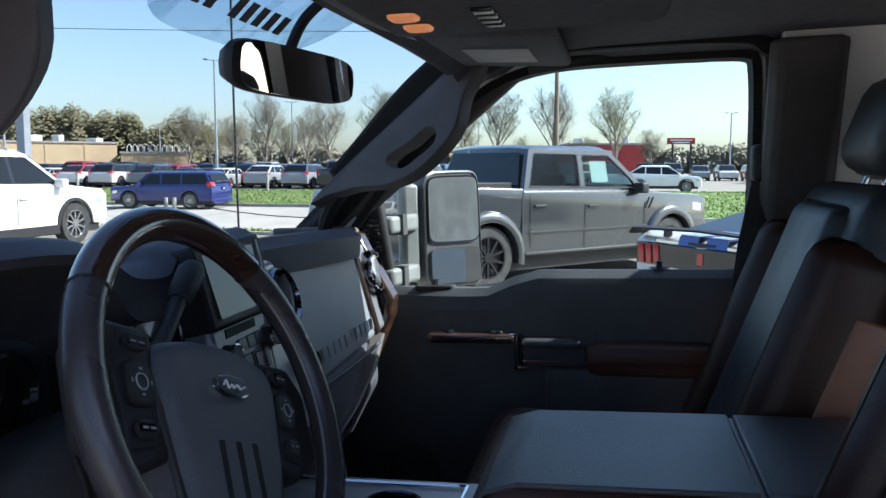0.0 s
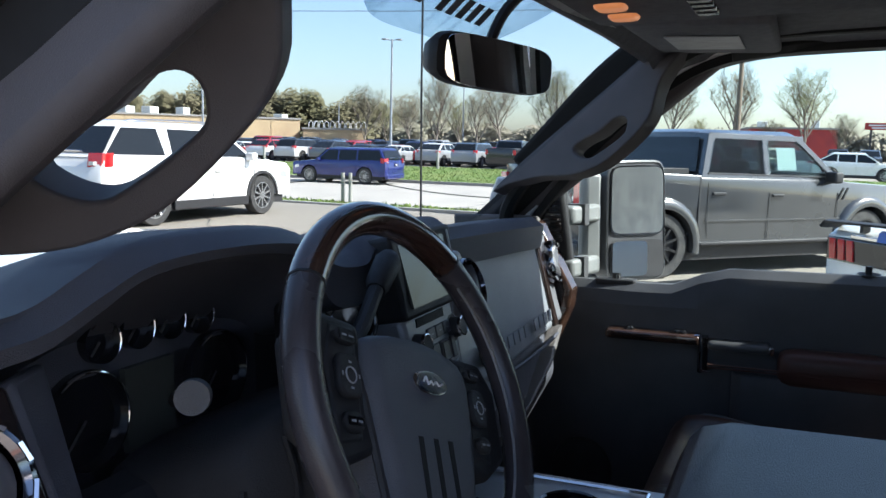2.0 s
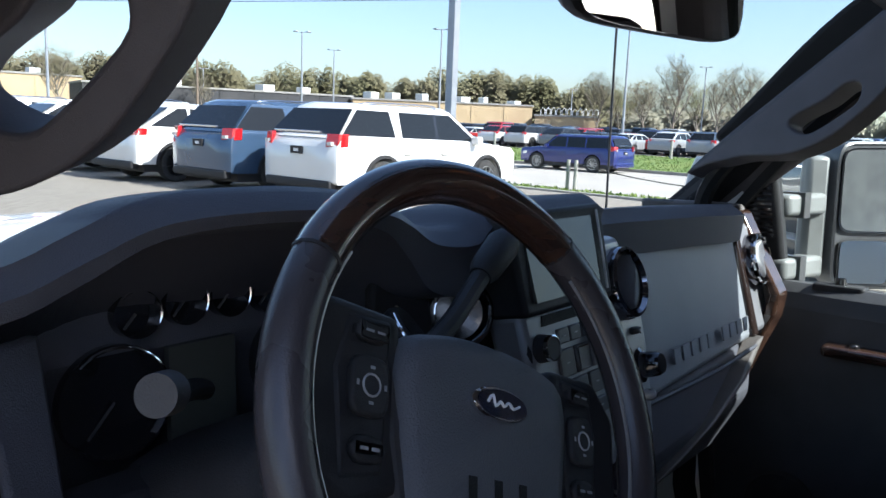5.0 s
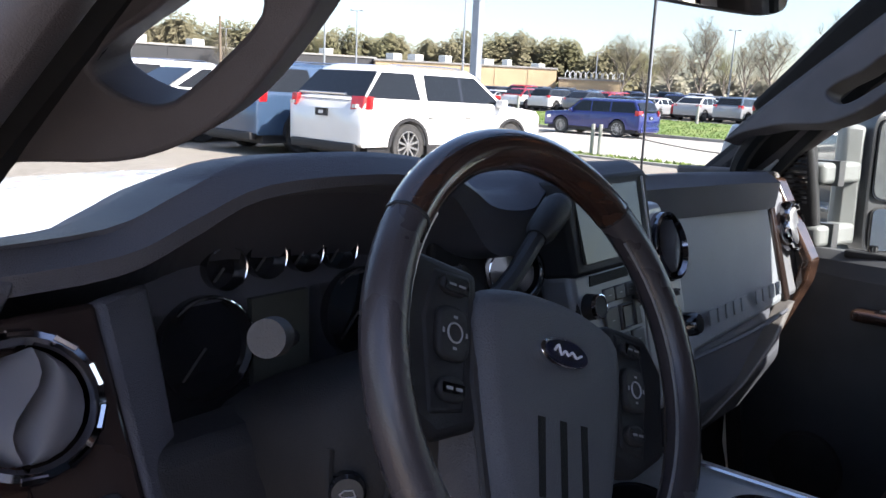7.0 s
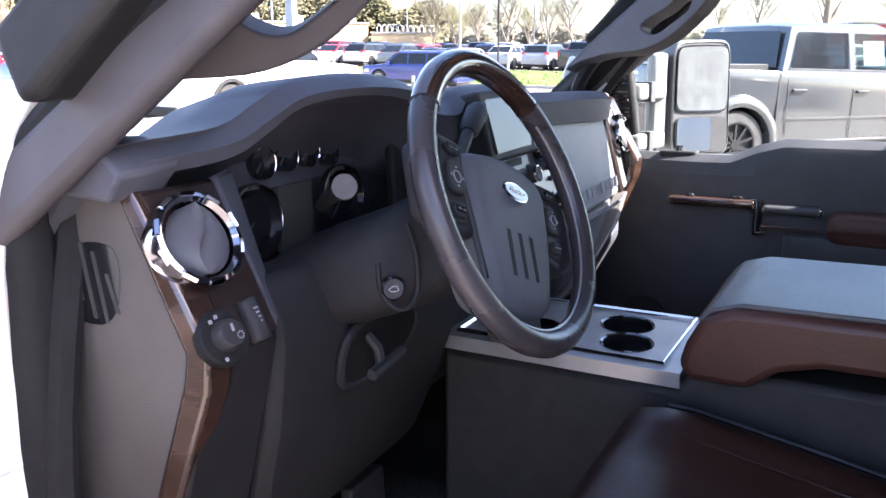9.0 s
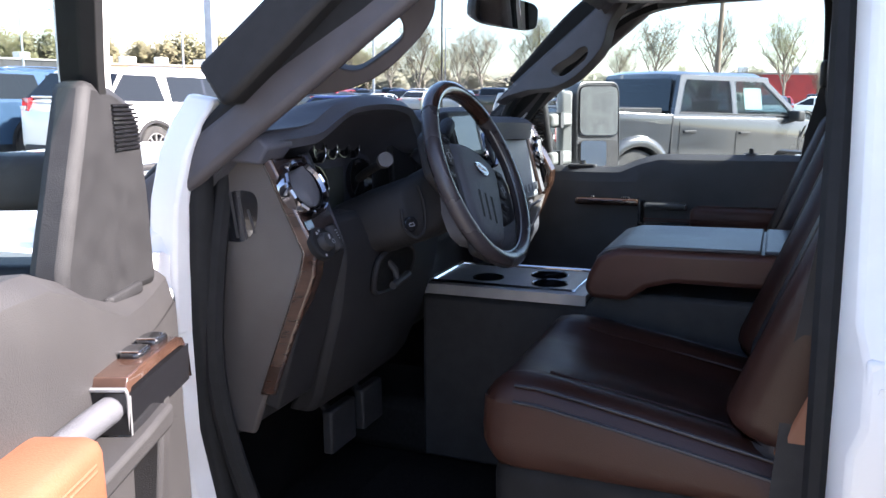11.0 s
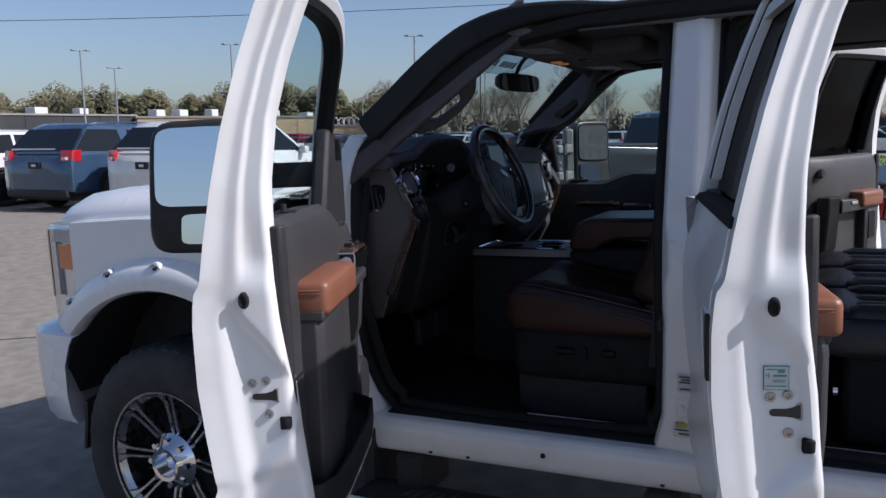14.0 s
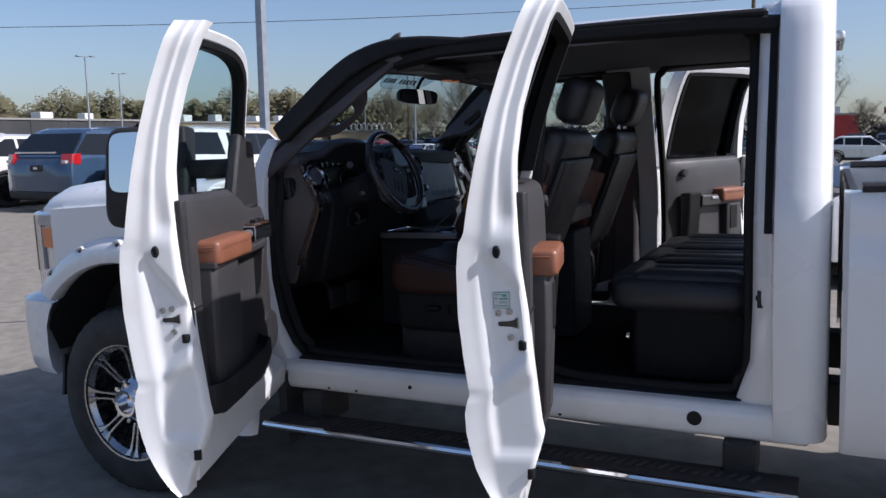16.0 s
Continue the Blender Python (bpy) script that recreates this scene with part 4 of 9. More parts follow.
for s in (-1, 1):
    # rail in one black for the seal rubber and the cab side's shade
    bm = B()
    line = smooth_path([(-0.840, 1.572, 0), (-0.92, 1.645, 0), (-1.05, 1.765, 0), (-1.16, 1.84, 0), (-1.27, 1.885, 0), (-1.40, 1.908, 0), (-1.6, 1.915, 0), (-2.2, 1.915, 0), (-2.66, 1.905, 0)], 4)
    sweep(bm, [(p.x, p.y) for p in line], lambda y: -0.075 + 0.067 * min(1, max(0, (-1.15 - y) / 0.45)), 0.016, 0.0, 0.075, s)
    part("opening_rail", bm, RUBBER, truck, "cab opening rail, black for its rubber and the shade", bevel=0.012, segs=3)
    bm = B()
    loft(bm, [[(s * x0, y, z), (s * x1, y + 0.004, z), (s * x1, y + 0.06, z + 0.01), (s * x0, y + 0.06, z + 0.01)] for x0, x1, y, z in ((0.842, 0.885, -0.750, 1.18), (0.842, 0.880, -0.750, 1.30), (0.838, 0.870, -0.754, 1.40), (0.826, 0.854, -0.766, 1.48), (0.810, 0.836, -0.782, 1.53), (0.795, 0.818, -0.806, 1.575))])
    part("hinge_jamb", bm, JAMB, truck, "white painted hinge jamb", bevel=0.006)


def flank_mirror(add):
    """Tow mirror of the shut door, its face turned in towards the driver."""
    U, N, Z = Vector((0.848, -0.53, 0)), Vector((-0.53, -0.848, 0)), Vector((0, 0, 1))
    O = Vector((1.0, -0.98, 1.300))

    def P(u, v, d):
        return O + U * (u * (0.222 + 0.014 * (1 - v))) + Z * (v * 0.320 - 0.016 * u * (1 - v)) + N * d

    def rect(u0, u1, v0, v1, d, k=0.10, n=28):
        q = []
        for j in range(n):
            t = 2 * math.pi * j / n
            a, b = math.cos(t), math.sin(t)
            q.append(P((u0 + u1) / 2 + (u1 - u0) / 2 * math.copysign(abs(a) ** 0.28, a), (v0 + v1) / 2 + (v1 - v0) / 2 * math.copysign(abs(b) ** 0.24, b), d))
        return q

    bm = B()
    loft(bm, [rect(0.02, 0.98, 0.015, 0.985, -0.004), rect(0.02, 0.98, 0.015, 0.985, 0.0), rect(0.0, 1.0, 0.0, 1.0, -0.003), rect(0.0, 1.0, 0.0, 1.0, -0.05), rect(0.08, 0.92, 0.06, 0.94, -0.10), rect(0.3, 0.7, 0.2, 0.8, -0.12)])
    mir = add("mirror_housing", bm, MIRGREY, "grey telescoping tow mirror with two panes", ang=50)
    bm = B()
    loft(bm, [rect(0.035, 0.945, 0.385, 0.958, 0.0005), rect(0.035, 0.945, 0.385, 0.958, 0.003)])
    add("glass_rim", bm, GLOSSB, parent=mir)
    bm = B()
    loft(bm, [rect(0.05, 0.93, 0.398, 0.945, 0.002), rect(0.05, 0.93, 0.398, 0.945, 0.0045)])
    add("mirror_glass", bm, DUSTREFLECT, "dusty grey upper pane", parent=mir)
    bm = B()
    loft(bm, [rect(0.06, 0.95, 0.03, 0.345, 0.0005), rect(0.06, 0.95, 0.03, 0.345, 0.002)])
    add("lower_recess", bm, BLACKP, parent=mir)
    bm = B()
    loft(bm, [rect(0.075, 0.655, 0.04, 0.335, 0.0015), rect(0.075, 0.655, 0.04, 0.335, 0.0045)])
    add("mirror_glass", bm, DIMMIRROR, "small bright convex pane", parent=mir)
    bm = B()
    loft(bm, [[P(-0.22, v, -0.03), P(-0.03, v, -0.012), P(-0.03, v, -0.06), P(-0.22, v, -0.06)] for v in (0.06, 0.5, 0.90)])
    add("mirror_post", bm, ARMGREY, bevel=0.01)
    for z0, z1 in ((1.462, 1.508), (1.325, 1.372)):
        bm = B()
        loft(bm, [[Vector((x, y, z0)), Vector((x, y + 0.05, z0)), Vector((x, y + 0.05, z1)), Vector((x, y, z1))] for x, y in ((0.868, -0.925), (0.93, -0.945), (1.0, -0.965))])
        arm = add("mirror_arm", bm, ARMGREY, bevel=0.010, segs=3)
        bm = B()
        loft(bm, [[Vector((x, y, z0 - 0.004)), Vector((x, y + 0.05, z0 - 0.004)), Vector((x, y + 0.05, z1 + 0.004)), Vector((x, y, z1 + 0.004))] for x, y in ((0.905, -0.944), (0.925, -0.950))])
        add("arm_collar", bm, MIRGREY, parent=arm)


def table(rows, v):
    """Straight lines between rows of (place, value)."""
    if v <= rows[0][0]:
        return rows[0][1]
    for (a, p), (b, q) in zip(rows, rows[1:]):
        if v <= b:
            return p + (q - p) * (v - a) / (b - a)
    return rows[-1][1]


# half width of a door's skin and of its inner flange, from sill to roof
DOOR_SKIN = [(0.52, 0.872), (0.55, 0.902), (0.586, 0.926), (0.62, 0.944), (0.66, 0.961), (0.71, 0.974), (0.76, 0.984), (0.81, 0.986), (0.84, 0.981), (0.866, 0.971), (0.89, 0.975), (0.97, 0.985), (1.08, 0.995), (1.20, 0.995), (1.255, 0.990), (1.275, 0.986), (1.29, 0.974), (1.38, 0.958), (1.48, 0.936), (1.59, 0.908), (1.72, 0.866), (1.83, 0.822), (1.88, 0.798), (1.92, 0.778), (1.96, 0.757)]
DOOR_FLANGE = [(0.52, 0.855), (0.55, 0.852), (0.60, 0.835), (0.66, 0.806), (0.72, 0.788), (0.746, 0.782), (0.78, 0.789), (0.88, 0.799), (0.97, 0.808), (1.09, 0.816), (1.21, 0.831), (1.29, 0.836), (1.38, 0.839), (1.48, 0.838), (1.61, 0.820), (1.72, 0.788), (1.83, 0.744), (1.88, 0.718), (1.96, 0.68)]


def open_skin(z):
    return table(DOOR_SKIN, z)


def lock_relief(u, z, front):
    """How far the pressed lock face lies back from its crown, u from skin to flange."""
    d = -0.022 + 0.014 * ease(-0.12, 0.34, u) + 0.008 * u + 0.008 * max(0, (u - 0.92) / 0.08) ** 2
    # window post: a soft crease along its middle
    post = ease(1.27, 1.34, z)
    d += post * 0.007 * ease(0.50, 0.62, u)
    d += post * 0.010 * ease(1.45, 1.30, z) * ease(0.45, 0.75, u)
    # latch pocket below the slanting ridge at the bump stop
    ridge = 1.262 - (0.21 if front else 0.16) * max(0.0, u - 0.42) - 0.05 * max(0.0, u - 0.75)
    wall = ease(0.26, 0.50, u) * (1 - (0.0 if front else 0.85) * ease(0.84, 0.93, u))
    pocket = ease(ridge, ridge - 0.055, z) * wall * ease(0.885, 0.925, z - 0.16 * (u - 0.5))
    d += 0.017 * pocket
    # lower pressing with a rounded upper lip, and ribs near the foot
    low = ease(0.905, 0.86, z - 0.05 * (u - 0.5)) * ease(0.685, 0.715, z) * ease(0.30, 0.42, u)
    d += 0.012 * low
    d += 0.006 * ease(0.88, 0.862, z) * ease(0.845, 0.862, z) * (1 - ease(0.0, 0.30, u))
    if front:
        d += 0.004 * math.sin((z + 0.10 * u) * 210) * ease(0.60, 0.64, z) * ease(0.72, 0.69, z) * ease(0.45, 0.62, u)
    return d


def make_door(name, s, hinge_y, rear_y, angle, front, label, pivot=None):
    """A cab door built shut on side s, then swung on its hinge."""
    skin = open_skin if angle else half_width
    door = part_empty(name, truck, label)
    PX = 0.922 if front else 0.90
    turn = Matrix.Translation((*(pivot or (s * PX, hinge_y)), 0)) @ Matrix.Rotation(radians(angle), 4, "Z") @ Matrix.Translation((-s * PX, -hinge_y, 0))

    def add(nm, bm, mat, lab="", bevel=0.0, parent=None, ang=35, segs=2):
        bmesh.ops.transform(bm, matrix=turn, verts=bm.verts)
        return part(nm, bm, mat, parent or door, lab, bevel, ang, segs)

    def belt(y):
        if not front:
            return 1.378
        t = ease(-1.05, -1.25, y) if angle else ease(-1.16, -1.29, y)
        return (1.302 + 0.076 * t) if angle else (1.298 + 0.046 * t)

    # lower shell
    bm = B()
    end_y = rear_y + (0.052 if angle else 0.0)
    ys = [hinge_y, hinge_y - 0.02] + [hinge_y + (end_y - hinge_y) * k / 12 for k in range(1, 12)] + [end_y + 0.02, end_y]
    rings = []
    for i, y in enumerate(ys):
        e = 0.012 if i == 0 or (i == len(ys) - 1 and not angle) else 0.0
        u = (y - hinge_y) / (end_y - hinge_y)
        zb = (0.566 if front else 0.560) - (0.030 if angle else 0.012) * u
        zt = belt(y)
        r = []
        for k in range(15):
            z = zb + (zt - zb) * k / 14
            w = skin(z) + (0.0 if angle else 0.004) - e - (0.0 if angle else 0.012 * max(0, (0.62 - z) / 0.06))
            r.append(Vector((s * w, y, z)))
        for z, x in ((zt, skin(zt) - 0.045), (zt - 0.03, 0.840), (1.10, 0.836), (0.85, 0.836), (0.70, 0.832), (0.655, half_width(0.655) - 0.07), (zb + 0.01, half_width(zb) - 0.035)):
            r.append(Vector((s * (x + 0.055 * max(0, 1 - u / 0.3) * (1 if z > 0.68 else 0)), y, z)))
        rings.append(r)
    loft(bm, rings)
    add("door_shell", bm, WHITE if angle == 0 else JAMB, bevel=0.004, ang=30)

    def lock_point(x, z):
        """Depth of the lock face at a place on it."""
        w0, w1 = skin(z), table(DOOR_FLANGE, z)
        return rear_y + (lock_relief((w0 - x) / (w0 - w1), z, front) if angle else -0.0015)

    if angle:
        # the pressed lock face and window post in one sheet, from foot to roof
        bm = B()
        rings = []
        n_ = 26
        zs = [0.522, 0.53, 0.545] + [0.56 + 0.0125 * k for k in range(64)] + [1.37 + 0.03 * k for k in range(17)] + [1.875, 1.90]
        for z in zs:
            w0, w1 = skin(z), table(DOOR_FLANGE, z)
            lean = (0.0 if z < 1.5 else (z - 1.5) * (0.03 if front else 0.10)) + 0.05 * max(0, (z - 1.84) / 0.06) ** 2 * 0.5
            ring = [Vector((s * (w0 - 0.002), rear_y + 0.062 + lean, z))]
            for k in range(n_ + 1):
                u = k / n_
                ring.append(Vector((s * (w0 + (w1 - w0) * u), rear_y + lean + lock_relief(u, z, front), z)))
            ring.append(Vector((s * w1, rear_y + 0.062 + lean, z)))
            rings.append(ring)
        loft(bm, rings)
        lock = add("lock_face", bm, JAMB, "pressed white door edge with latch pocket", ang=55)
    # bump stop, bolts, latch and pads on the edge
    P_ = lambda x, z: Vector((s * x, lock_point(x, z), z))
    bm = B()
    zc = 1.255 if front else 1.245
    lathe(bm, [(0.0, 0.006), (0.008, 0.006), (0.012, 0.009), (0.017, 0.008), (0.0195, 0.0), (0.0195, -0.004)], P_(0.891, zc), (0, -1, 0), 22)
    c_ = P_(0.891, zc)
    bmesh.ops.transform(bm, matrix=Matrix.Translation(c_) @ Matrix.Diagonal((0.55, 1, 0.9, 1)) @ Matrix.Translation(-c_), verts=bm.verts)
    add("bump_stop", bm, RUBBER)
    for x, z in ((0.893, 1.080), (0.864, 1.084), (0.862, 1.015)):
        bm = B()
        c_ = P_(x, z)
        lathe(bm, [(0.0, 0.002), (0.003, 0.002), (0.0045, 0.005), (0.0085, 0.005), (0.0095, 0.001), (0.0095, -0.004)], c_, (0, -1, 0), 14)
        add("latch_bolt", bm, ALLOY)
    bm = B()
    rings = []
    for x, h0, h1 in ((0.894, -0.004, 0.003), (0.889, -0.007, 0.006), (0.866, -0.0075, 0.0065), (0.853, -0.009, 0.010), (0.845, -0.013, 0.016), (0.840, -0.013, 0.017)):
        p = P_(x, 1.052)
        rings.append([p + Vector((0, -0.0015, h0)), p + Vector((0, -0.0015, h1)), p + Vector((0, 0.008, h1)), p + Vector((0, 0.008, h0))])
    loft(bm, rings)
    add("latch_slot", bm, GLOSSB)
    bm = B()
    p = P_(0.842, 1.053)
    tube(bm, [p + Vector((s * 0.006, -0.003, 0.015)), p + Vector((-s * 0.001, -0.003, 0.014)), p + Vector((-s * 0.001, -0.003, -0.011)), p + Vector((s * 0.006, -0.003, -0.012))], 0.0018, 6)
    add("latch_claw", bm, SILVERP)
    for x, z, h in ((0.829, 0.995, 0.013), (0.816, 0.646, 0.015)):
        bm = B()
        p = P_(x, z)
        pillow(bm, p.x - 0.012, p.x + 0.012, p.y - 0.008, p.y + 0.008, z - h, z + h, r=0.004)
        add("edge_pad", bm, RUBBER)
    if not front:
        bm = B()
        z0, z1 = 1.093, 1.137
        q = [P_(0.905, z0), P_(0.862, z0), P_(0.862, z1), P_(0.905, z1)]
        q = [v + Vector((0, -0.0025, 0)) for v in q]
        loft(bm, [q, [v + Vector((0, 0.0015, 0)) for v in q]])
        lab = add("tyre_sticker", bm, GREENINK, "white and green tyre pressure sticker")
        cc = sum(q, Vector()) / 4
        bm = B()
        q2 = [cc + (v - cc) * 0.93 + Vector((0, -0.0012, 0)) for v in q]
        loft(bm, [q2, [v + Vector((0, 0.001, 0)) for v in q2]])
        add("sticker_field", bm, LABEL, parent=lab)
        for fu, fv, w, h in ((0.06, 0.86, 0.48, 0.045), (0.55, 0.74, 0.30, 0.16), (0.06, 0.58, 0.05, 0.10), (0.16, 0.52, 0.05, 0.20), (0.36, 0.56, 0.56, 0.10), (0.36, 0.40, 0.50, 0.03), (0.36, 0.32, 0.50, 0.03), (0.06, 0.13, 0.86, 0.045)):
            bm = B()
            at_ = lambda a, b: q2[0].lerp(q2[1], a).lerp(q2[3].lerp(q2[2], a), b) + Vector((0, -0.0008, 0))
            r_ = [at_(fu, fv), at_(fu + w, fv), at_(fu + w, fv + h), at_(fu, fv + h)]
            loft(bm, [r_, [v + Vector((0, 0.0006, 0)) for v in r_]])
            add("printed_line", bm, GREENINK, parent=lab)
    # window frame
    top = 1.893
    if front:
        lead = [(-0.88, 1.36), (-0.91, 1.46), (-0.95, 1.55), (-1.0, 1.635), (-1.06, 1.74), (-1.12, 1.81), (-1.20, 1.858), (-1.30, 1.884), (-1.42, top)] if angle else [(hinge_y - 0.02, 1.36), (hinge_y - 0.035, 1.47), (-0.90, 1.615), (-1.03, 1.735), (-1.13, 1.81), (-1.23, 1.862), (-1.34, 1.887), (-1.48, top)]
        path = lead + [(rear_y + 0.13, top), (rear_y + 0.06, 1.887), (rear_y + 0.027, 1.865), (rear_y + 0.013, 1.82)] + ([] if angle else [(rear_y + 0.005, 1.7), (rear_y, 1.5), (rear_y, 1.37)])
    else:
        hf = hinge_y - (0.04 if s < 0 else 0.0)
        path = [(hf - 0.01, 1.37), (hf - 0.01, 1.6), (hf - 0.015, 1.80), (hf - 0.03, 1.865), (hf - 0.07, 1.888), (hf - 0.26, top), (rear_y + 0.205, top), (rear_y + 0.11, 1.888), (rear_y + 0.065, 1.865), (rear_y + 0.045, 1.82)]
    path = [(p.x, p.y) for p in smooth_path([(a, b, 0) for a, b in path], 3)]
    bm = B()
    sweep(bm, path, 0.0, 0.036, -0.003, 0.050 if front and angle else 0.075, s, skin)
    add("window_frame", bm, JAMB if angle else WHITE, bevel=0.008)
    bm = B()
    if angle:
        lean_ = 0.03 if front else 0.10
        path = path + [(rear_y + 0.042 + lean_ * max(0, z - 1.5), z) for z in (1.76, 1.68, 1.6, 1.5, 1.42, 1.36)]
    sweep(bm, path[1:-1], 0.034, 0.052, 0.012, 0.058 if front and angle else 0.082, s, skin)
    add("window_channel", bm, RUBBER, bevel=0.005)
    # pale band built in place of the pillar's reflection in the rear glass
    if not front and s < 0:
        bm = B()
        sweep(bm, path[1:-1], 0.050, 0.092, 0.014, 0.034, s, skin)
        add("inner_frame", bm, JAMB, "pale band for the pillar's reflection in the window", bevel=0.006)
    # belt strip
    bm = B()
    rings = []
    for k in range(13):
        y0 = hinge_y - (0.03 if front or s > 0 else 0.08)
        y = y0 + (rear_y + 0.02 - y0) * k / 12
        zt = belt(y)
        rings.append([Vector((s * (skin(zt) - d), y, zt + h)) for d, h in ((-0.004, 0.0), (-0.002, 0.018), (0.02, 0.022), (0.05, 0.018), (0.06, 0.0))])
    loft(bm, rings)
    add("belt_strip", bm, RUBBER)
    # glass
    bm = B()
    ring = []
    for k in range(9):
        z = 1.32 + (1.868 - 1.32) * k / 8
        yf = ((-0.96 if z < 1.5 else -0.97 - (z - 1.5) * 0.48 - max(0, z - 1.76) * 1.0) if angle else (hinge_y - 0.15 if z < 1.56 else -0.92 - (z - 1.56) * 1.15)) if front else hinge_y - 0.06
        yr = (rear_y + 0.045 if front else rear_y + 0.06) - (0 if z < 1.6 else -0.02 * (z - 1.6) / 0.25)
        x = s * (skin(z) - 0.036)
        ring.append([Vector((x, yf, z)), Vector((x, yr, z)), Vector((x - s * 0.004, yr, z)), Vector((x - s * 0.004, yf, z))])
    loft(bm, ring)
    add("window_pane", bm, SIDEGLASS if front else DARKGLASS, "clear window glass" if front else "dark privacy glass")
    # inner trim panel, thin at the hinge
    col = GREYP if angle else DOORBLACK
    bm = B()
    yf, yr = hinge_y - 0.045, rear_y + (0.034 if angle else 0.022)
    rings = []
    M_ = 16
    for k in range(M_ + 1):
        y = yf + (yr - yf) * k / M_
        u = k / M_
        zt = belt(y) + 0.030 - (0.018 if k in (0, M_) else 0)
        zb = 0.685 + (0.09 * max(0, (u - 0.75) / 0.25) if front else 0.0)
        e = (0.010 if k in (0, M_) else 0) + 0.052 * max(0, 1 - u / 0.30) ** 1.3
        r = []
        for z, x in ((zb, 0.850), (zb, 0.832), (0.76, 0.815), (1.02, 0.813), (1.10, 0.815), (1.20, 0.813), (1.28, 0.814), (zt - 0.06, 0.816), (zt - 0.018, 0.826), (zt, 0.848), (zt - 0.004, skin(zt) - 0.045), (1.2, 0.845)):
            r.append(Vector((s * (x + e), y, z)))
        rings.append(r)
    loft(bm, rings)
    add("trim_panel", bm, col, "dark grey moulded door trim" if angle else "black moulded door trim", bevel=0.010, ang=40, segs=3)
    bm = B()
    rr = []
    for k in range(9):
        z = 0.79 + (belt(yr) + 0.02 - 0.79) * k / 8
        rr.append([Vector((s * x, yr + g, z)) for x, g in ((0.842, -0.006), (0.820, -0.005), (0.810, 0.010), (0.818, 0.03))])
    loft(bm, rr)
    add("trim_edge", bm, BLACKP, bevel=0.005)
    bm = B()
    tube(bm, [(s * 0.8125, yr + 0.005, 1.075), (s * 0.8125, yr + 0.10, 1.075)], 0.003, 5)
    add("trim_joint", bm, RUBBER)
    # map pocket below the arm rest
    a0, a1 = (hinge_y - (0.555 if angle else 0.49), rear_y + 0.115) if front else (hinge_y - 0.39, rear_y + 0.13)
    bm = B()
    rings = []
    for z, w, dy in ((0.74, 0.800, 0.05), (0.80, 0.778, 0.02), (1.0, 0.768, 0.0), (1.16, 0.766, 0.0), (1.196, 0.770, 0.004)):
        rings.append([Vector((s * x, y, z - ((0.0 if front else 0.034) if angle else 0.05))) for x, y in ((0.82, a1 + 0.0 + dy), (w + 0.012, a1 + dy), (w, a1 + 0.02 + dy), (w, a0 - 0.10), (w + 0.012, a0 - 0.08), (0.82, a0 - 0.08))])
    loft(bm, rings)
    add("map_pocket", bm, col, bevel=0.008)
    # arm rest
    bm = B()
    arm_x = (0.748 if angle else 0.758) if front else 0.745
    x0, x1 = sorted((s * arm_x, s * 0.838))
    drop = (0.0 if front else 0.036) if angle else 0.062
    pillow(bm, x0, x1, a1, a0 if angle else -1.41, 1.192 - drop, 1.268 - drop, r=0.015 if angle else 0.022, crown=0.003)
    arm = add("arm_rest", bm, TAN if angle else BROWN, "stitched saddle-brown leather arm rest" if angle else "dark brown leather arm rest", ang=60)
    for z in ((1.242 - drop, 1.248 - drop) if angle else (1.222 - drop, 1.229 - drop)):
        bm = B()
        tube(bm, [(s * (arm_x - 0.0008), a0 - 0.03, z), (s * (arm_x - 0.0008), a1 + 0.024, z), (s * (arm_x + 0.007), a1 + 0.006, z), (s * (arm_x + 0.023), a1 - 0.0008, z), (s * 0.815, a1 - 0.0008, z)], 0.0018, 5)
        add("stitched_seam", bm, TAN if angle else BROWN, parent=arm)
    if not angle:
        bm = B()
        pillow(bm, 0.772, 0.832, -1.246, -1.028, 1.203, 1.226, r=0.007)
        strip_ = add("wood_strip", bm, WOOD, "dark wood-look switch strip")
        for yy in (-1.085, -1.192, -1.205):
            bm = B()
            pillow(bm, 0.782, 0.806, yy - 0.010, yy + 0.010, 1.222, 1.234, r=0.004)
            add("window_switch", bm, GLOSSB, parent=strip_)
        bm = B()
        pillow(bm, 0.770, 0.826, -1.395, -1.262, 1.196, 1.216, r=0.008)
        grip = add("pull_handle", bm, MIRGREY, "grey door pull")
        bm = B()
        box(bm, (0.768, -1.402, 1.196), (0.79, -1.393, 1.214))
        add("handle_tip", bm, CHROME, parent=grip, bevel=0.002)
        bm = B()
        tube(bm, [(0.770, -1.236, 1.228), (0.766, -1.247, 1.230), (0.764, -1.249, 1.205), (0.766, -1.249, 1.152), (0.769, -1.254, 1.147), (0.772, -1.272, 1.147)], 0.0042, 8)
        add("latch_handle", bm, CHROME, "chrome latch handle")
        bm = B()
        box(bm, (0.792, -1.262, 1.135), (0.818, -1.240, 1.222))
        add("latch_recess", bm, GLOSSB, bevel=0.003)
    if angle and front:
        # ledge and strut of the grab frame, wood switch cap, pull bar over its cup
        bm = B()
        loft(bm, [[(s * 0.762, y, z0), (s * 0.760, y, z1), (s * 0.830, y, z1), (s * 0.830, y, z0)] for y, z0, z1 in ((-1.60, 1.180, 1.206), (-1.36, 1.186, 1.212), (-1.18, 1.190, 1.216), (-1.105, 1.192, 1.222))])
        add("arm_ledge", bm, col, bevel=0.006)
        bm = B()
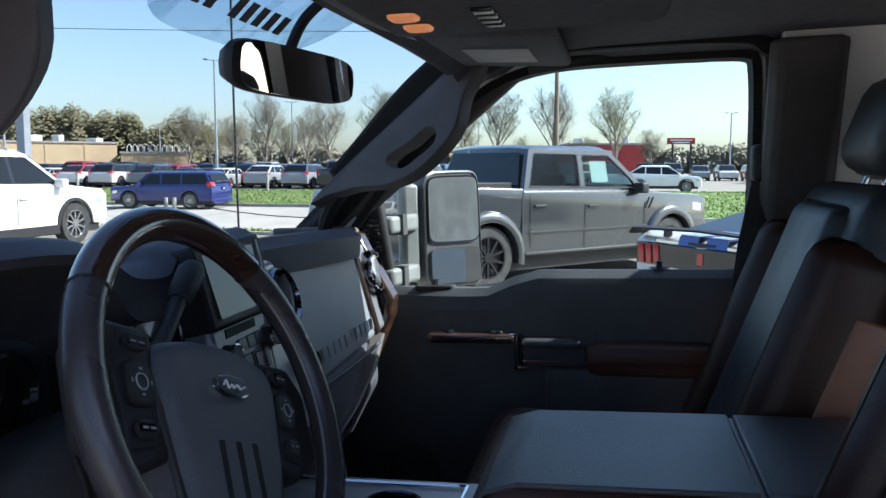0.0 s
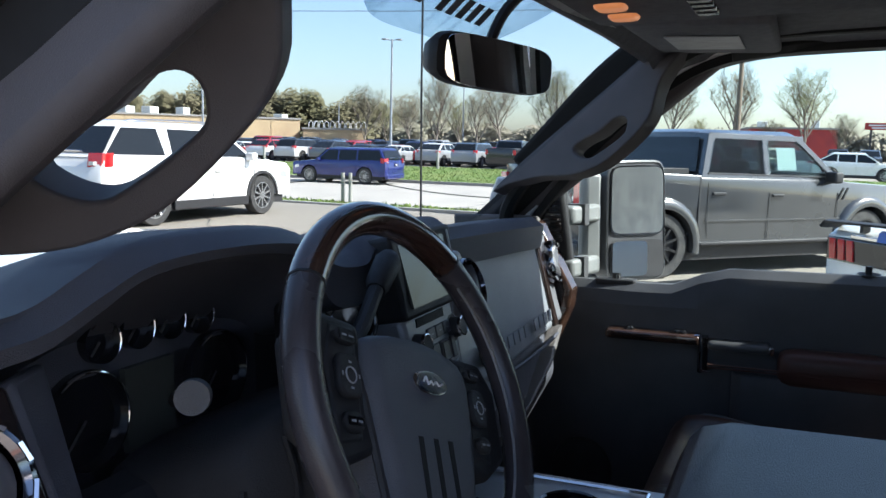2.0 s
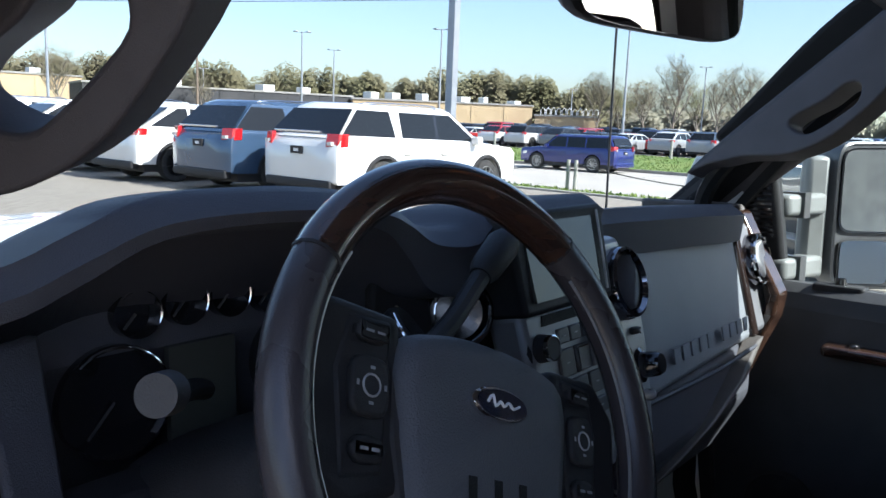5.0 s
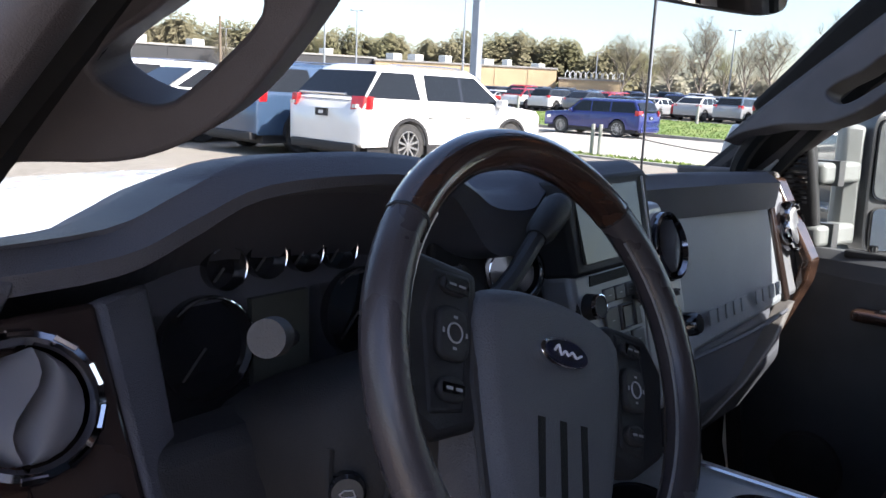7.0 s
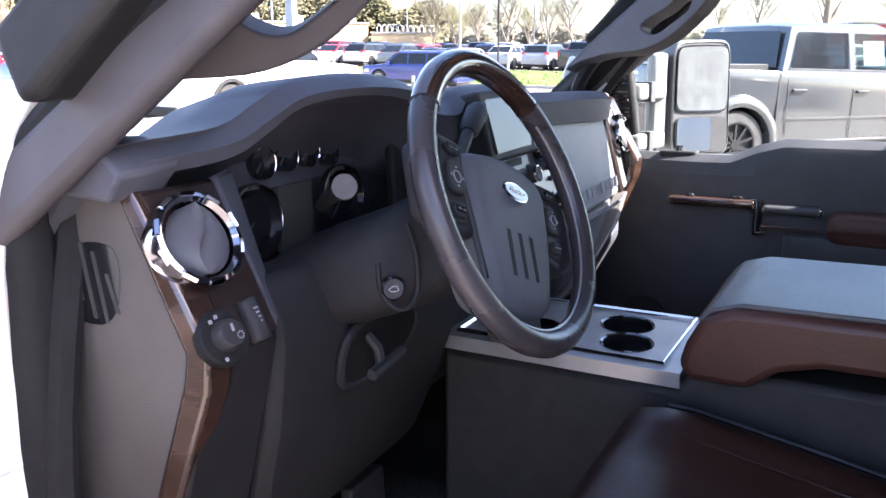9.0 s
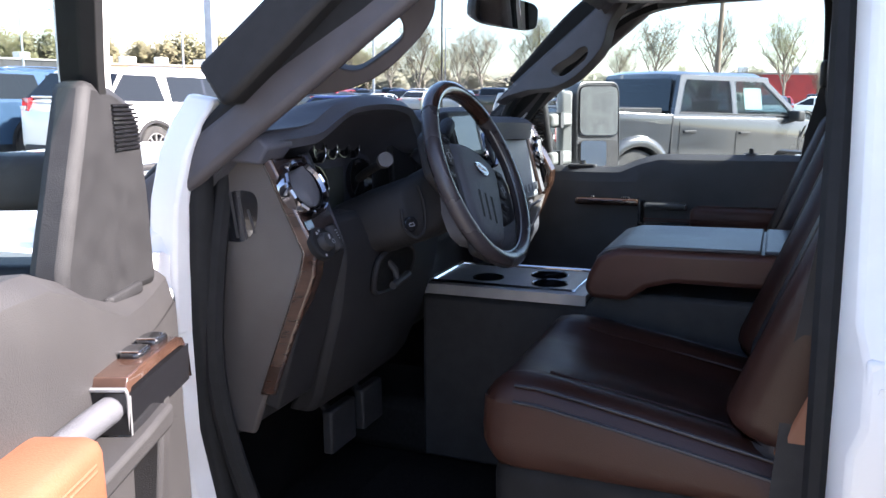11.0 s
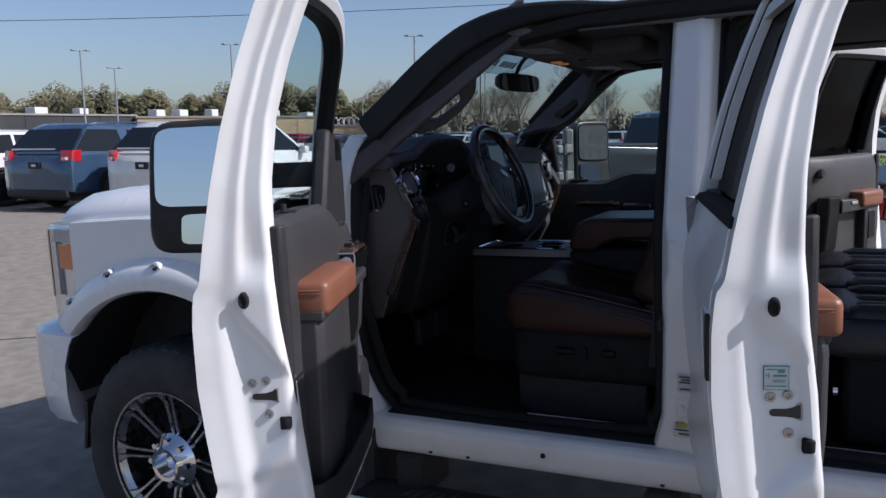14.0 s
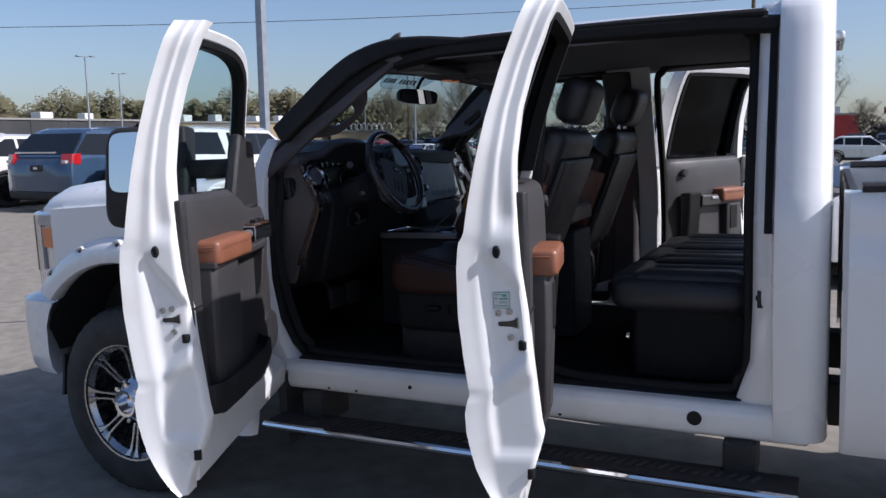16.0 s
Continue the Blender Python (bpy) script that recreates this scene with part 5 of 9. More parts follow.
        loft(bm, [[(s * x0, y0, z), (s * 0.832, y0 + 0.01, z), (s * 0.832, y0 + 0.035, z), (s * x0, y0 + 0.028, z)] for z, x0, y0 in ((1.02, 0.800, -1.125), (1.06, 0.785, -1.120), (1.20, 0.772, -1.115), (1.245, 0.776, -1.10), (1.268, 0.786, -1.08))])
        add("grab_strut", bm, col, bevel=0.006)
        bm = B()
        loft(bm, [[(s * 0.778, y, 1.222), (s * 0.776, y, 1.262), (s * 0.868, y, 1.262), (s * 0.868, y, 1.222)] for y in (-1.19, -1.02)])
        bmesh.ops.delete(bm, geom=[f for f in bm.faces if f.normal.y < -0.9], context="FACES")
        bmesh.ops.solidify(bm, geom=bm.faces[:], thickness=0.004)
        add("switch_pod", bm, GLOSSB)
        bm = B()
        rings = []
        for y, z in ((-1.192, 1.268), (-1.185, 1.281), (-1.10, 1.283), (-1.04, 1.282), (-1.022, 1.276), (-1.012, 1.262), (-1.008, 1.23)):
            rings.append([(s * 0.773, y, z - 0.012), (s * 0.777, y, z), (s * 0.870, y, z), (s * 0.872, y, z - 0.012)])
        loft(bm, rings)
        sp = add("wood_cap", bm, WOOD, "dark wood-look switch cap", bevel=0.004)
        bm = B()
        tube(bm, [(s * 0.872, -1.194, 1.270), (s * 0.776, -1.194, 1.270), (s * 0.774, -1.193, 1.262), (s * 0.776, -1.191, 1.218), (s * 0.80, -1.190, 1.214)], 0.0028, 6)
        add("chrome_edge", bm, SILVERP, parent=sp)
        for k in range(4):
            bm = B()
            yy, xx = (-1.06, -1.11)[k // 2], (0.80, 0.838)[k % 2]
            pillow(bm, *sorted((s * (xx - 0.015), s * (xx + 0.015))), yy - 0.019, yy + 0.019, 1.279, 1.290, r=0.004)
            sb = add("window_switch", bm, GLOSSB, parent=sp)
            bm = B()
            tube(bm, [(s * (xx - 0.012), yy - 0.017, 1.2905), (s * (xx + 0.012), yy - 0.017, 1.2905)], 0.0012, 5)
            add("chrome_lip", bm, CHROME, parent=sb)
        bm = B()
        tube(bm, smooth_path([(s * 0.792, -1.10, 1.245), (s * 0.792, -1.15, 1.247), (s * 0.800, -1.24, 1.246), (s * 0.806, -1.32, 1.242)], 3), 0.0155, 12)
        add("pull_bar", bm, HUBGREY, "satin grey pull bar", ang=60)
        # lower bin; the shade on the door's lower half is put into its black
        bm = B()
        rings = []
        for y, x, z0, z1 in ((-1.12, 0.812, 0.80, 0.875), (-1.165, 0.752, 0.785, 0.868), (-1.25, 0.742, 0.765, 0.852), (-1.45, 0.745, 0.745, 0.842), (-1.60, 0.752, 0.738, 0.838), (-1.645, 0.775, 0.745, 0.838), (-1.66, 0.812, 0.755, 0.838)):
            rings.append([(s * 0.83, y, z0), (s * (x + 0.012), y, z0), (s * x, y, z0 + 0.03), (s * x, y, z1), (s * (x + 0.008), y, z1), (s * (x + 0.010), y, z0 + 0.04), (s * 0.83, y, z0 + 0.04)])
        loft(bm, rings)
        add("lower_bin", bm, KNEE, "lower door bin with shade put into its black", bevel=0.004)
    elif angle:
        # black pull pod and grey ledge beside the arm rest
        bm = B()
        rings = []
        for z, w in ((0.955, 0.806), (0.985, 0.790), (1.14, 0.776), (1.222, 0.770)):
            rings.append([Vector((s * x, y, z)) for x, y in ((0.83, hinge_y - 0.225), (w, hinge_y - 0.222), (w + 0.006, hinge_y - 0.125), (0.83, hinge_y - 0.105))])
        loft(bm, rings)
        add("pull_pod", bm, SEATBLACK, bevel=0.008)
        bm = B()
        loft(bm, [[(s * 0.766, y, 1.142), (s * 0.762, y, z), (s * 0.830, y, z), (s * 0.830, y, 1.142)] for y, z in ((a1 + 0.01, 1.165), (a0 + 0.01, 1.170), (a0 + 0.03, 1.200), (hinge_y - 0.215, 1.204))])
        add("arm_ledge", bm, col, bevel=0.006)
        bm = B()
        box(bm, (s * 0.757, a0 + 0.03, 1.176), (s * 0.764, a0 + 0.09, 1.192))
        add("window_switch", bm, SILVERP, bevel=0.003)
        # thin black plate for the shade in the recess under the arm rest
        bm = B()
        box(bm, (s * 0.764, a1 + 0.05, 1.0), (s * 0.7675, a0 - 0.10, 1.13))
        add("pocket_mouth", bm, SEATBLACK, bevel=0.006)
    # lock pin in its cup, mirror switch, speaker
    bm = B()
    yp = rear_y + 0.245
    zt = belt(yp) + 0.028
    cyl(bm, (s * 0.872, yp, zt - 0.012), (s * 0.872, yp, zt + 0.020), 0.0065, 0.0075, n=10)
    add("lock_pin", bm, BLACKP)
    bm = B()
    lathe(bm, [(0.0, -0.002), (0.016, -0.002), (0.022, 0.0015), (0.025, 0.0)], (s * 0.866, yp, zt + 0.0035), (0, 0, 1), 20)
    add("lock_cup", bm, BLACKP)
    if front:
        bm = B()
        ym = hinge_y - (0.27 if angle else 0.29)
        zm = belt(ym) + 0.030
        pillow(bm, *sorted((s * 0.845, s * 0.885)), ym - 0.05, ym + 0.05, zm - 0.01, zm + 0.006, r=0.004)
        ms = add("mirror_switch", bm, BLACKP)
        bm = B()
        cyl(bm, (s * 0.865, ym, zm), (s * 0.865, ym, zm + 0.018), 0.012, 0.010, n=14)
        add("switch_knob", bm, GLOSSB, parent=ms)
    bm = B()
    ys_ = hinge_y - (0.22 if front else 0.20)
    lathe(bm, [(0.0, 0.006), (0.055, 0.008), (0.075, 0.004), (0.08, -0.01)], (s * 0.817, ys_, 0.85), (-s, 0, 0), 28)
    add("speaker_grille", bm, BLACKP)
    if not front:
        bm = B()
        lathe(bm, [(0.0, 0.006), (0.018, 0.006), (0.022, 0.0), (0.022, -0.01)], (s * 0.822, hinge_y - 0.14, 1.33), (-s, 0, 0), 20)
        add("tweeter", bm, BLACKP)
    # outside handle: dark cup, white grip
    zh = 1.16
    bm = B()
    pillow(bm, *sorted((s * (skin(zh) - 0.016), s * (skin(zh) + 0.003))), rear_y + 0.03, rear_y + 0.16, zh - 0.050, zh + 0.060, r=0.004)
    cup = add("handle_cup", bm, WHITE)
    bm = B()
    pillow(bm, *sorted((s * (skin(zh) - 0.010), s * (skin(zh) + 0.0055))), rear_y + (0.045 if front else 0.03), rear_y + (0.10 if front else 0.06), zh - 0.060, zh + 0.060, r=0.004)
    add("handle_slit", bm, BLACKP, parent=cup)
    if front:
        bm = B()
        tube(bm, smooth_path([(s * (skin(zh) + q), rear_y + y, zh) for q, y in ((0.0, 0.155), (0.008, 0.14), (0.012, 0.095), (0.008, 0.05), (0.0, 0.035))], 3), 0.010, 8)
        add("outside_handle", bm, WHITE, parent=cup)
    if front:
        # sail with tweeter, and the tow mirror on two arms
        bm = B()
        prof = [(-0.900, 1.32), (-0.903, 1.45), (-0.912, 1.54), (-0.935, 1.572), (-0.99, 1.592), (-1.055, 1.60), (-1.10, 1.50), (-1.15, 1.39), (-1.155, 1.33)] if angle else [(-0.765, 1.31), (-0.785, 1.45), (-0.87, 1.54), (-0.91, 1.565), (-0.92, 1.33)]
        face = (lambda z: 0.852) if angle else (lambda z: half_width(z) - 0.055)
        loft(bm, [[Vector((s * (face(z) + d), y, z)) for y, z in prof] for d in (0.0, 0.045)])
        sail = add("mirror_sail", bm, BLACKP, bevel=0.012)
        bm = B()
        for k in range(11):
            z = 1.512 + 0.0055 * k if angle else 1.42 + 0.011 * k
            x = face(z)
            y0, y1, h = (-1.0, -0.928 - 0.004 * max(0, k - 7), 0.003) if angle else (-0.90, -0.815 - 0.045 * max(0, k - 5) / 5, 0.006)
            box(bm, (s * (x - 0.003), y0, z), (s * (x + 0.002), y1, z + h))
        add("tweeter_grille", bm, GLOSSB, parent=sail)
        if not angle:
            flank_mirror(add)
            return door
        for z in (1.335, 1.475):
            bm = B()
            pillow(bm, *sorted((s * 0.885, s * 1.10)), -1.03, -0.945, z - 0.035, z + 0.035, r=0.015)
            add("mirror_arm", bm, BLACKP, ang=60)
        gy = -1.055
        mt = Matrix.Translation((s * 1.23, gy, 1.455)) @ Matrix.Rotation(radians(-5), 4, "X") @ Matrix.Translation((-s * 1.205, -gy, -1.455))
        bm = B()
        rings = []
        for dy, k in ((0.0, 0.93), (0.012, 1.0), (0.05, 1.0), (0.10, 0.88), (0.125, 0.6)):
            q = []
            for j in range(28):
                t = 2 * math.pi * j / 28
                c, d = math.cos(t), math.sin(t)
                zz = 0.188 * k * math.copysign(abs(d) ** 0.35, d)
                q.append(Vector((s * (1.205 + 0.155 * k * math.copysign(abs(c) ** 0.35, c) - zz * 0.04), gy + dy, 1.455 + zz)))
            rings.append(q)
        loft(bm, rings)
        bmesh.ops.transform(bm, matrix=mt, verts=bm.verts)
        mir = add("mirror_housing", bm, BLACKP, "black telescoping tow mirror", ang=50)
        for z0, z1, hw_, off in ((1.40, 1.622, 0.132, 0.0), (1.293, 1.378, 0.088, 0.034)):
            q = []
            cz, hz_ = (z0 + z1) / 2, (z1 - z0) / 2
            for j in range(24):
                t = 2 * math.pi * j / 24
                c, d = math.cos(t), math.sin(t)
                zz = cz + hz_ * math.copysign(abs(d) ** 0.3, d)
                q.append(Vector((s * (1.207 - off + hw_ * math.copysign(abs(c) ** 0.3, c) - (zz - 1.455) * 0.04), gy - 0.002, zz)))
            bm = B()
            loft(bm, [q, [p + Vector((0, 0.004, 0)) for p in q]])
            bmesh.ops.transform(bm, matrix=mt, verts=bm.verts)
            add("mirror_glass", bm, MIRROR, parent=mir)
        bm = B()
        pillow(bm, *sorted((s * 1.04, s * 1.085)), gy - 0.004, gy + 0.10, 1.28, 1.64, r=0.012)
        bmesh.ops.transform(bm, matrix=mt, verts=bm.verts)
        add("mirror_post", bm, BLACKP, ang=60)
    return door


def part_empty(name, parent, label):
    """A part that holds its own pieces."""
    e = new(name)
    e.parent = parent
    e.empty_display_size = 0.1
    e["label"] = label
    return e


make_door("front_door", -1, -0.742, -1.715, -69.5, True, "open white front door with grey trim")
make_door("rear_door", -1, -1.84, -2.575, -77.3, False, "open white rear door with grey trim", (-0.884, -1.903))
make_door("front_door", 1, -0.745, -1.83, 0, True, "shut front door with black trim")
make_door("rear_door", 1, -2.00, -2.735, 64, False, "open white rear door with grey trim")

# ---- dashboard ----
dash = part_empty("dashboard", truck, "charcoal soft-touch dashboard with silver and wood trim")


def dpart(name, bm, mat, label="", bevel=0.0, ang=35, segs=2, parent=None):
    return part(name, bm, mat, parent or dash, label, bevel, ang, segs)


# x, height of the top, y of the lip, lip depth, height of the windscreen edge
PAD = [(-0.80, 1.518, -0.865, 0.015), (-0.77, 1.522, -0.885, 0.016), (-0.66, 1.528, -0.90, 0.016), (-0.60, 1.550, -0.905, 0.016), (-0.54, 1.573, -0.915, 0.012), (-0.44, 1.578, -0.935, 0.010), (-0.34, 1.568, -0.935, 0.014),
       (-0.29, 1.552, -0.925, 0.03), (-0.25, 1.53, -0.925, 0.05), (-0.19, 1.525, -0.93, 0.05), (-0.14, 1.545, -0.925, 0.03), (0.04, 1.546, -0.925, 0.025), (0.085, 1.545, -0.925, 0.03), (0.10, 1.522, -0.90, 0.05), (0.2, 1.518, -0.905, 0.05), (0.45, 1.510, -0.920, 0.05), (0.60, 1.502, -0.925, 0.048), (0.655, 1.498, -0.905, 0.035), (0.72, 1.492, -0.875, 0.025), (0.775, 1.487, -0.86, 0.02), (0.80, 1.482, -0.85, 0.02)]
bm = B()
rings = []
fine = []
for i in range(len(PAD) - 1):
    a_, b_, c_, d_ = (PAD[min(max(i + k, 0), len(PAD) - 1)] for k in (-1, 0, 1, 2))
    for j in range(4):
        t = j / 4
        fine.append(tuple(b_[q] + 0.5 * t * (c_[q] - a_[q] + t * (2 * a_[q] - 5 * b_[q] + 4 * c_[q] - d_[q] + t * (3 * (b_[q] - c_[q]) + d_[q] - a_[q]))) for q in range(4)))
fine.append(PAD[-1])
for x, zt, yl, h in fine:
    wy = -0.60 + 0.17 * (1 - (x / 0.80) ** 2)
    rings.append([Vector((x, wy, 1.40)), Vector((x, wy - 0.06, 1.425)), Vector((x, -0.70, zt - 0.035)), Vector((x, -0.80, zt - 0.008)), Vector((x, (yl - 0.82) / 2 - 0.02, zt)), Vector((x, yl + 0.02, zt - 0.004)), Vector((x, yl, zt - 0.018)), Vector((x, yl + 0.006, zt - 0.018 - h)), Vector((x, yl + 0.06, zt - 0.03 - h)), Vector((x, -0.70, 1.36)), Vector((x, wy, 1.36))])
loft(bm, rings)
dpart("dash_pad", bm, DASH, "charcoal grained dash top", ang=42)
# lower body behind everything
bm = B()
prof = [(-0.60, 1.40), (-0.80, 1.45), (-0.80, 1.30), (-0.86, 1.22), (-0.86, 1.10), (-0.80, 0.98), (-0.70, 0.92), (-0.60, 0.92)]
loft(bm, [[Vector((x, y, z)) for y, z in prof] for x in (-0.775, -0.3, 0.2, 0.775)])
dpart("dash_body", bm, BLACKP, bevel=0.02)
# end caps in taupe with vent, and wood strip
for s in (-1, 1):
    cap = [(-0.64, 1.49), (-0.80, 1.492), (-0.862, 1.49), (-0.940, 1.315), (-0.885, 1.16), (-0.81, 0.97), (-0.66, 0.97)]
    bm = B()
    prism(bm, [(s * 0.765, y, z) for y, z in cap], (s * 0.016, 0, 0))
    dpart("end_cap", bm, TAUPE, "taupe dash end cap", bevel=0.006)
    bm = B()
    st = [(-0.858, 1.482), (-0.935, 1.318), (-0.928, 1.285), (-0.880, 1.17), (-0.83, 1.05)]
    inn = [(-0.878, 1.478), (-0.962, 1.32), (-0.955, 1.275), (-0.905, 1.16), (-0.86, 1.05)]
    rings = []
    for (y0, z0), (y1, z1) in zip(st, inn):
        rings.append([Vector((s * 0.788, y0, z0)), Vector((s * 0.780, y1, z1)), Vector((s * 0.740, y1 + 0.006, z1)), Vector((s * 0.740, y0, z0))])
    loft(bm, rings)
    dpart("wood_strip", bm, WOOD, "dark wood-look strip", bevel=0.006)
    bm = B()
    q = []
    for k in range(24):
        t = 2 * math.pi * k / 24
        c, d = math.cos(t), math.sin(t)
        q.append((-0.806 + 0.040 * math.copysign(abs(c) ** 0.7, c) + 0.010 * d * 0 - 0.012 * d, 1.374 + 0.046 * math.copysign(abs(d) ** 0.8, d)))
    prism(bm, [(s * 0.7816, y, z) for y, z in q], (-s * 0.012, 0, 0))
    sv = dpart("side_vent", bm, GLOSSB, "side window demister vent")
    for k in range(4):
        bm = B()
        y = -0.779 - 0.018 * k
        h = (0.026, 0.040, 0.038, 0.022)[k]
        z0, z1 = 1.374 - h - 0.004 * (k - 1.5), 1.374 + h - 0.006 * (k - 1.5)
        prism(bm, [(s * 0.7806, y - 0.009, z0), (s * 0.7806, y - 0.004, z0), (s * 0.7806, y + 0.007, z1), (s * 0.7806, y + 0.002, z1)], (s * 0.0022, 0, 0))
        dpart("vent_slat", bm, GREYP, parent=sv)


def round_vent(c, n, r, label):
    """Chrome-ringed round air vent with two tilted leaves."""
    c, n = Vector(c), Vector(n).normalized()
    bm = B()
    lathe(bm, [(r * 0.80, -0.012), (r * 0.82, 0.006), (r * 0.90, 0.012), (r * 1.0, 0.010), (r * 1.05, 0.002), (r * 1.05, -0.012)], c, n, 36)
    v = dpart("round_vent", bm, DARKCHROME, label, ang=25)
    bm = B()
    lathe(bm, [(0.0, -0.03), (r * 0.8, -0.03), (r * 0.82, 0.004)], c, n, 28)
    dpart("vent_cup", bm, GLOSSB, parent=v)
    u = n.orthogonal().normalized()
    up = Vector((0, 0, 1))
    up = (up - n * up.dot(n)).normalized()
    side = up.cross(n)
    for q in (-1, 1):
        bm = B()
        rows = []
        for k in range(11):
            y = r * 0.765 * math.sin(radians(-84 + 16.8 * k))
            edge, far = r * 0.16 * math.sin(math.pi * y / (r * 0.8)), q * math.sqrt(max(0.0, (r * 0.77) ** 2 - y * y))
            row = []
            for j in range(6):
                x = edge + (far - edge) * j / 5
                w = j / 5
                h = 0.012 - 0.024 * w ** 1.5 if q < 0 else -0.006 + 0.014 * math.sin(math.pi * w * 0.8)
                row.append(c + side * x + up * y + n * h)
            rows.append(row)
        loft(bm, rows, closed=False)
        bmesh.ops.solidify(bm, geom=bm.faces[:], thickness=0.002)
        bmesh.ops.transform(bm, matrix=Matrix.Translation(c) @ Matrix.Rotation(radians(-14), 4, n) @ Matrix.Translation(-c), verts=bm.verts)
        dpart("vent_leaf", bm, VENTGREY, parent=v, ang=50)
    # bright facets stand for highlights on the driver's otherwise dark-reflecting ring
    for k in range(10 if abs(c.x) > 0.5 else 0):
        bm = B()
        t = 2 * math.pi * k / 10 + 0.2
        p = c + (side * math.cos(t) + up * math.sin(t)) * r * 0.97 + n * 0.009
        w_ = (side * -math.sin(t) + up * math.cos(t))
        o_ = (p - c - n * 0.009).normalized()
        loft(bm, [[p + w_ * q * r * 0.16 + o_ * g * r + n * h for g, h in ((-0.055, 0.002), (0.0, 0.0045), (0.055, 0.001), (0.05, -0.004), (-0.05, -0.004))] for q in (-1, -0.7, 0.7, 1)])
        dpart("ring_facet", bm, CHROME if (k % 3 == 0 or c.x > 0.5) else DARKCHROME, parent=v)
    return v


# driver side fascia with vent and head lamp switch
bm = B()
slab(bm, (-0.775, -0.880, 1.475), (-0.668, -0.876, 1.475), (-0.668, -0.955, 1.31), (-0.775, -0.958, 1.31), 0.03)
dpart("driver_fascia", bm, BROWNGLOSS, "dark brown gloss fascia", bevel=0.006)
bm = B()
slab(bm, (-0.775, -0.957, 1.307), (-0.668, -0.954, 1.307), (-0.655, -0.86, 1.02), (-0.775, -0.86, 1.02), 0.03)
dpart("lower_fascia", bm, KNEE, "black lower fascia", bevel=0.006)
# grey surround between the fascia and the instruments
bm = B()
slab(bm, (-0.666, -0.876, 1.476), (-0.612, -0.850, 1.476), (-0.622, -0.915, 1.315), (-0.666, -0.952, 1.312), 0.03)
dpart("instrument_surround", bm, DASH, "dark grey instrument surround", bevel=0.006)
bm = B()
slab(bm, (-0.212, -0.858, 1.522), (-0.135, -0.885, 1.533), (-0.150, -0.925, 1.497), (-0.212, -0.886, 1.488), 0.02)
dpart("hood_facet", bm, DASH, "charcoal instrument hood facet", bevel=0.004)
bm = B()
slab(bm, (-0.272, -0.850, 1.49), (-0.212, -0.872, 1.488), (-0.215, -0.90, 1.37), (-0.30, -0.875, 1.36), 0.02)
dpart("instrument_surround", bm, KNEE, bevel=0.006)
# added dark pod; its chrome arcs stand for curved reflections
ax_ = Vector((-0.62, -0.74, 0.25)).normalized()
u_ = ax_.cross(Vector((0, 0, 1))).normalized()
v_ = u_.cross(ax_)
c_ = Vector((-0.187, -0.900, 1.428))
bm = B()
lathe(bm, [(0.0, -0.012), (0.030, -0.010), (0.034, 0.002), (0.038, 0.004), (0.041, 0.0), (0.041, -0.02)], c_, ax_, 30)
pod_ = dpart("selector_pod", bm, GLOSSB, "black pod added to carry arcs for reflections")
for r_, a0, a1 in ((0.0365, 150, 275), (0.0365, -80, -10), (0.027, -40, 60), (0.0385, 60, 100)):
    bm = B()
    tube(bm, [c_ + ax_ * 0.004 + (u_ * math.cos(radians(a)) + v_ * math.sin(radians(a))) * r_ for a in range(a0, a1, 8)], 0.0011, 5)
    dpart("chrome_arc", bm, CHROME, parent=pod_)
# corner of the dash top above the end cap
bm = B()
loft(bm, [[(-0.803, y0, z0), (-0.803, y1, z1), (-0.765, y1 - 0.004, z1 + 0.002), (-0.728, y1 - 0.004, z1 + 0.004), (-0.735, y0, z0 + 0.002)] for y0, z0, y1, z1 in ((-0.80, 1.470, -0.792, 1.519), (-0.845, 1.468, -0.84, 1.521), (-0.868, 1.466, -0.872, 1.512), (-0.874, 1.468, -0.890, 1.494))])
dpart("pad_corner", bm, DASH, "charcoal dash corner", bevel=0.005)
NF = Vector((-0.05, -0.88, 0.47)).normalized()
round_vent((-0.738, -0.914, 1.421), NF, 0.050, "chrome-ringed driver air vent")
c = Vector((-0.757, -0.960, 1.331))
n = NF
bm = B()
lathe(bm, [(0.0, 0.003), (0.027, 0.003), (0.0295, 0.0), (0.0295, -0.01)], c, n, 28)
hs = dpart("lamp_switch", bm, SEATBLACK, "round black head lamp switch")
bm = B()
lathe(bm, [(0.0, 0.016), (0.013, 0.016), (0.0155, 0.013), (0.017, 0.003)], c, n, 24)
dpart("switch_knob", bm, BLACKP, parent=hs)
bm = B()
box(bm, c + Vector((-0.001, -0.0185, 0.003)), c + Vector((0.001, -0.0165, 0.011)))
for k in range(8):
    t = 2 * math.pi * k / 8
    p = c + Vector((0.006 + 0.0035 * math.cos(t), -0.0178, -0.003 + 0.0035 * math.sin(t)))
    cyl(bm, p, p + n * 0.001, 0.0009, n=5)
for dx, dz in ((-0.013, 0.019), (-0.005, 0.022), (-0.010, -0.021)):
    box(bm, c + Vector((dx - 0.002, -0.0055, dz - 0.002)), c + Vector((dx + 0.002, -0.0045, dz + 0.002)))
bmesh.ops.transform(bm, matrix=Matrix.Translation(c) @ Vector((0, -0.98, 0.10)).rotation_difference(n).to_matrix().to_4x4() @ Matrix.Translation(-c), verts=bm.verts)
dpart("switch_print", bm, VISORLAB, parent=hs)
bm = B()
m_ = Matrix.Translation((-0.701, -0.950, 1.331)) @ Matrix.Rotation(radians(-27), 4, "X")
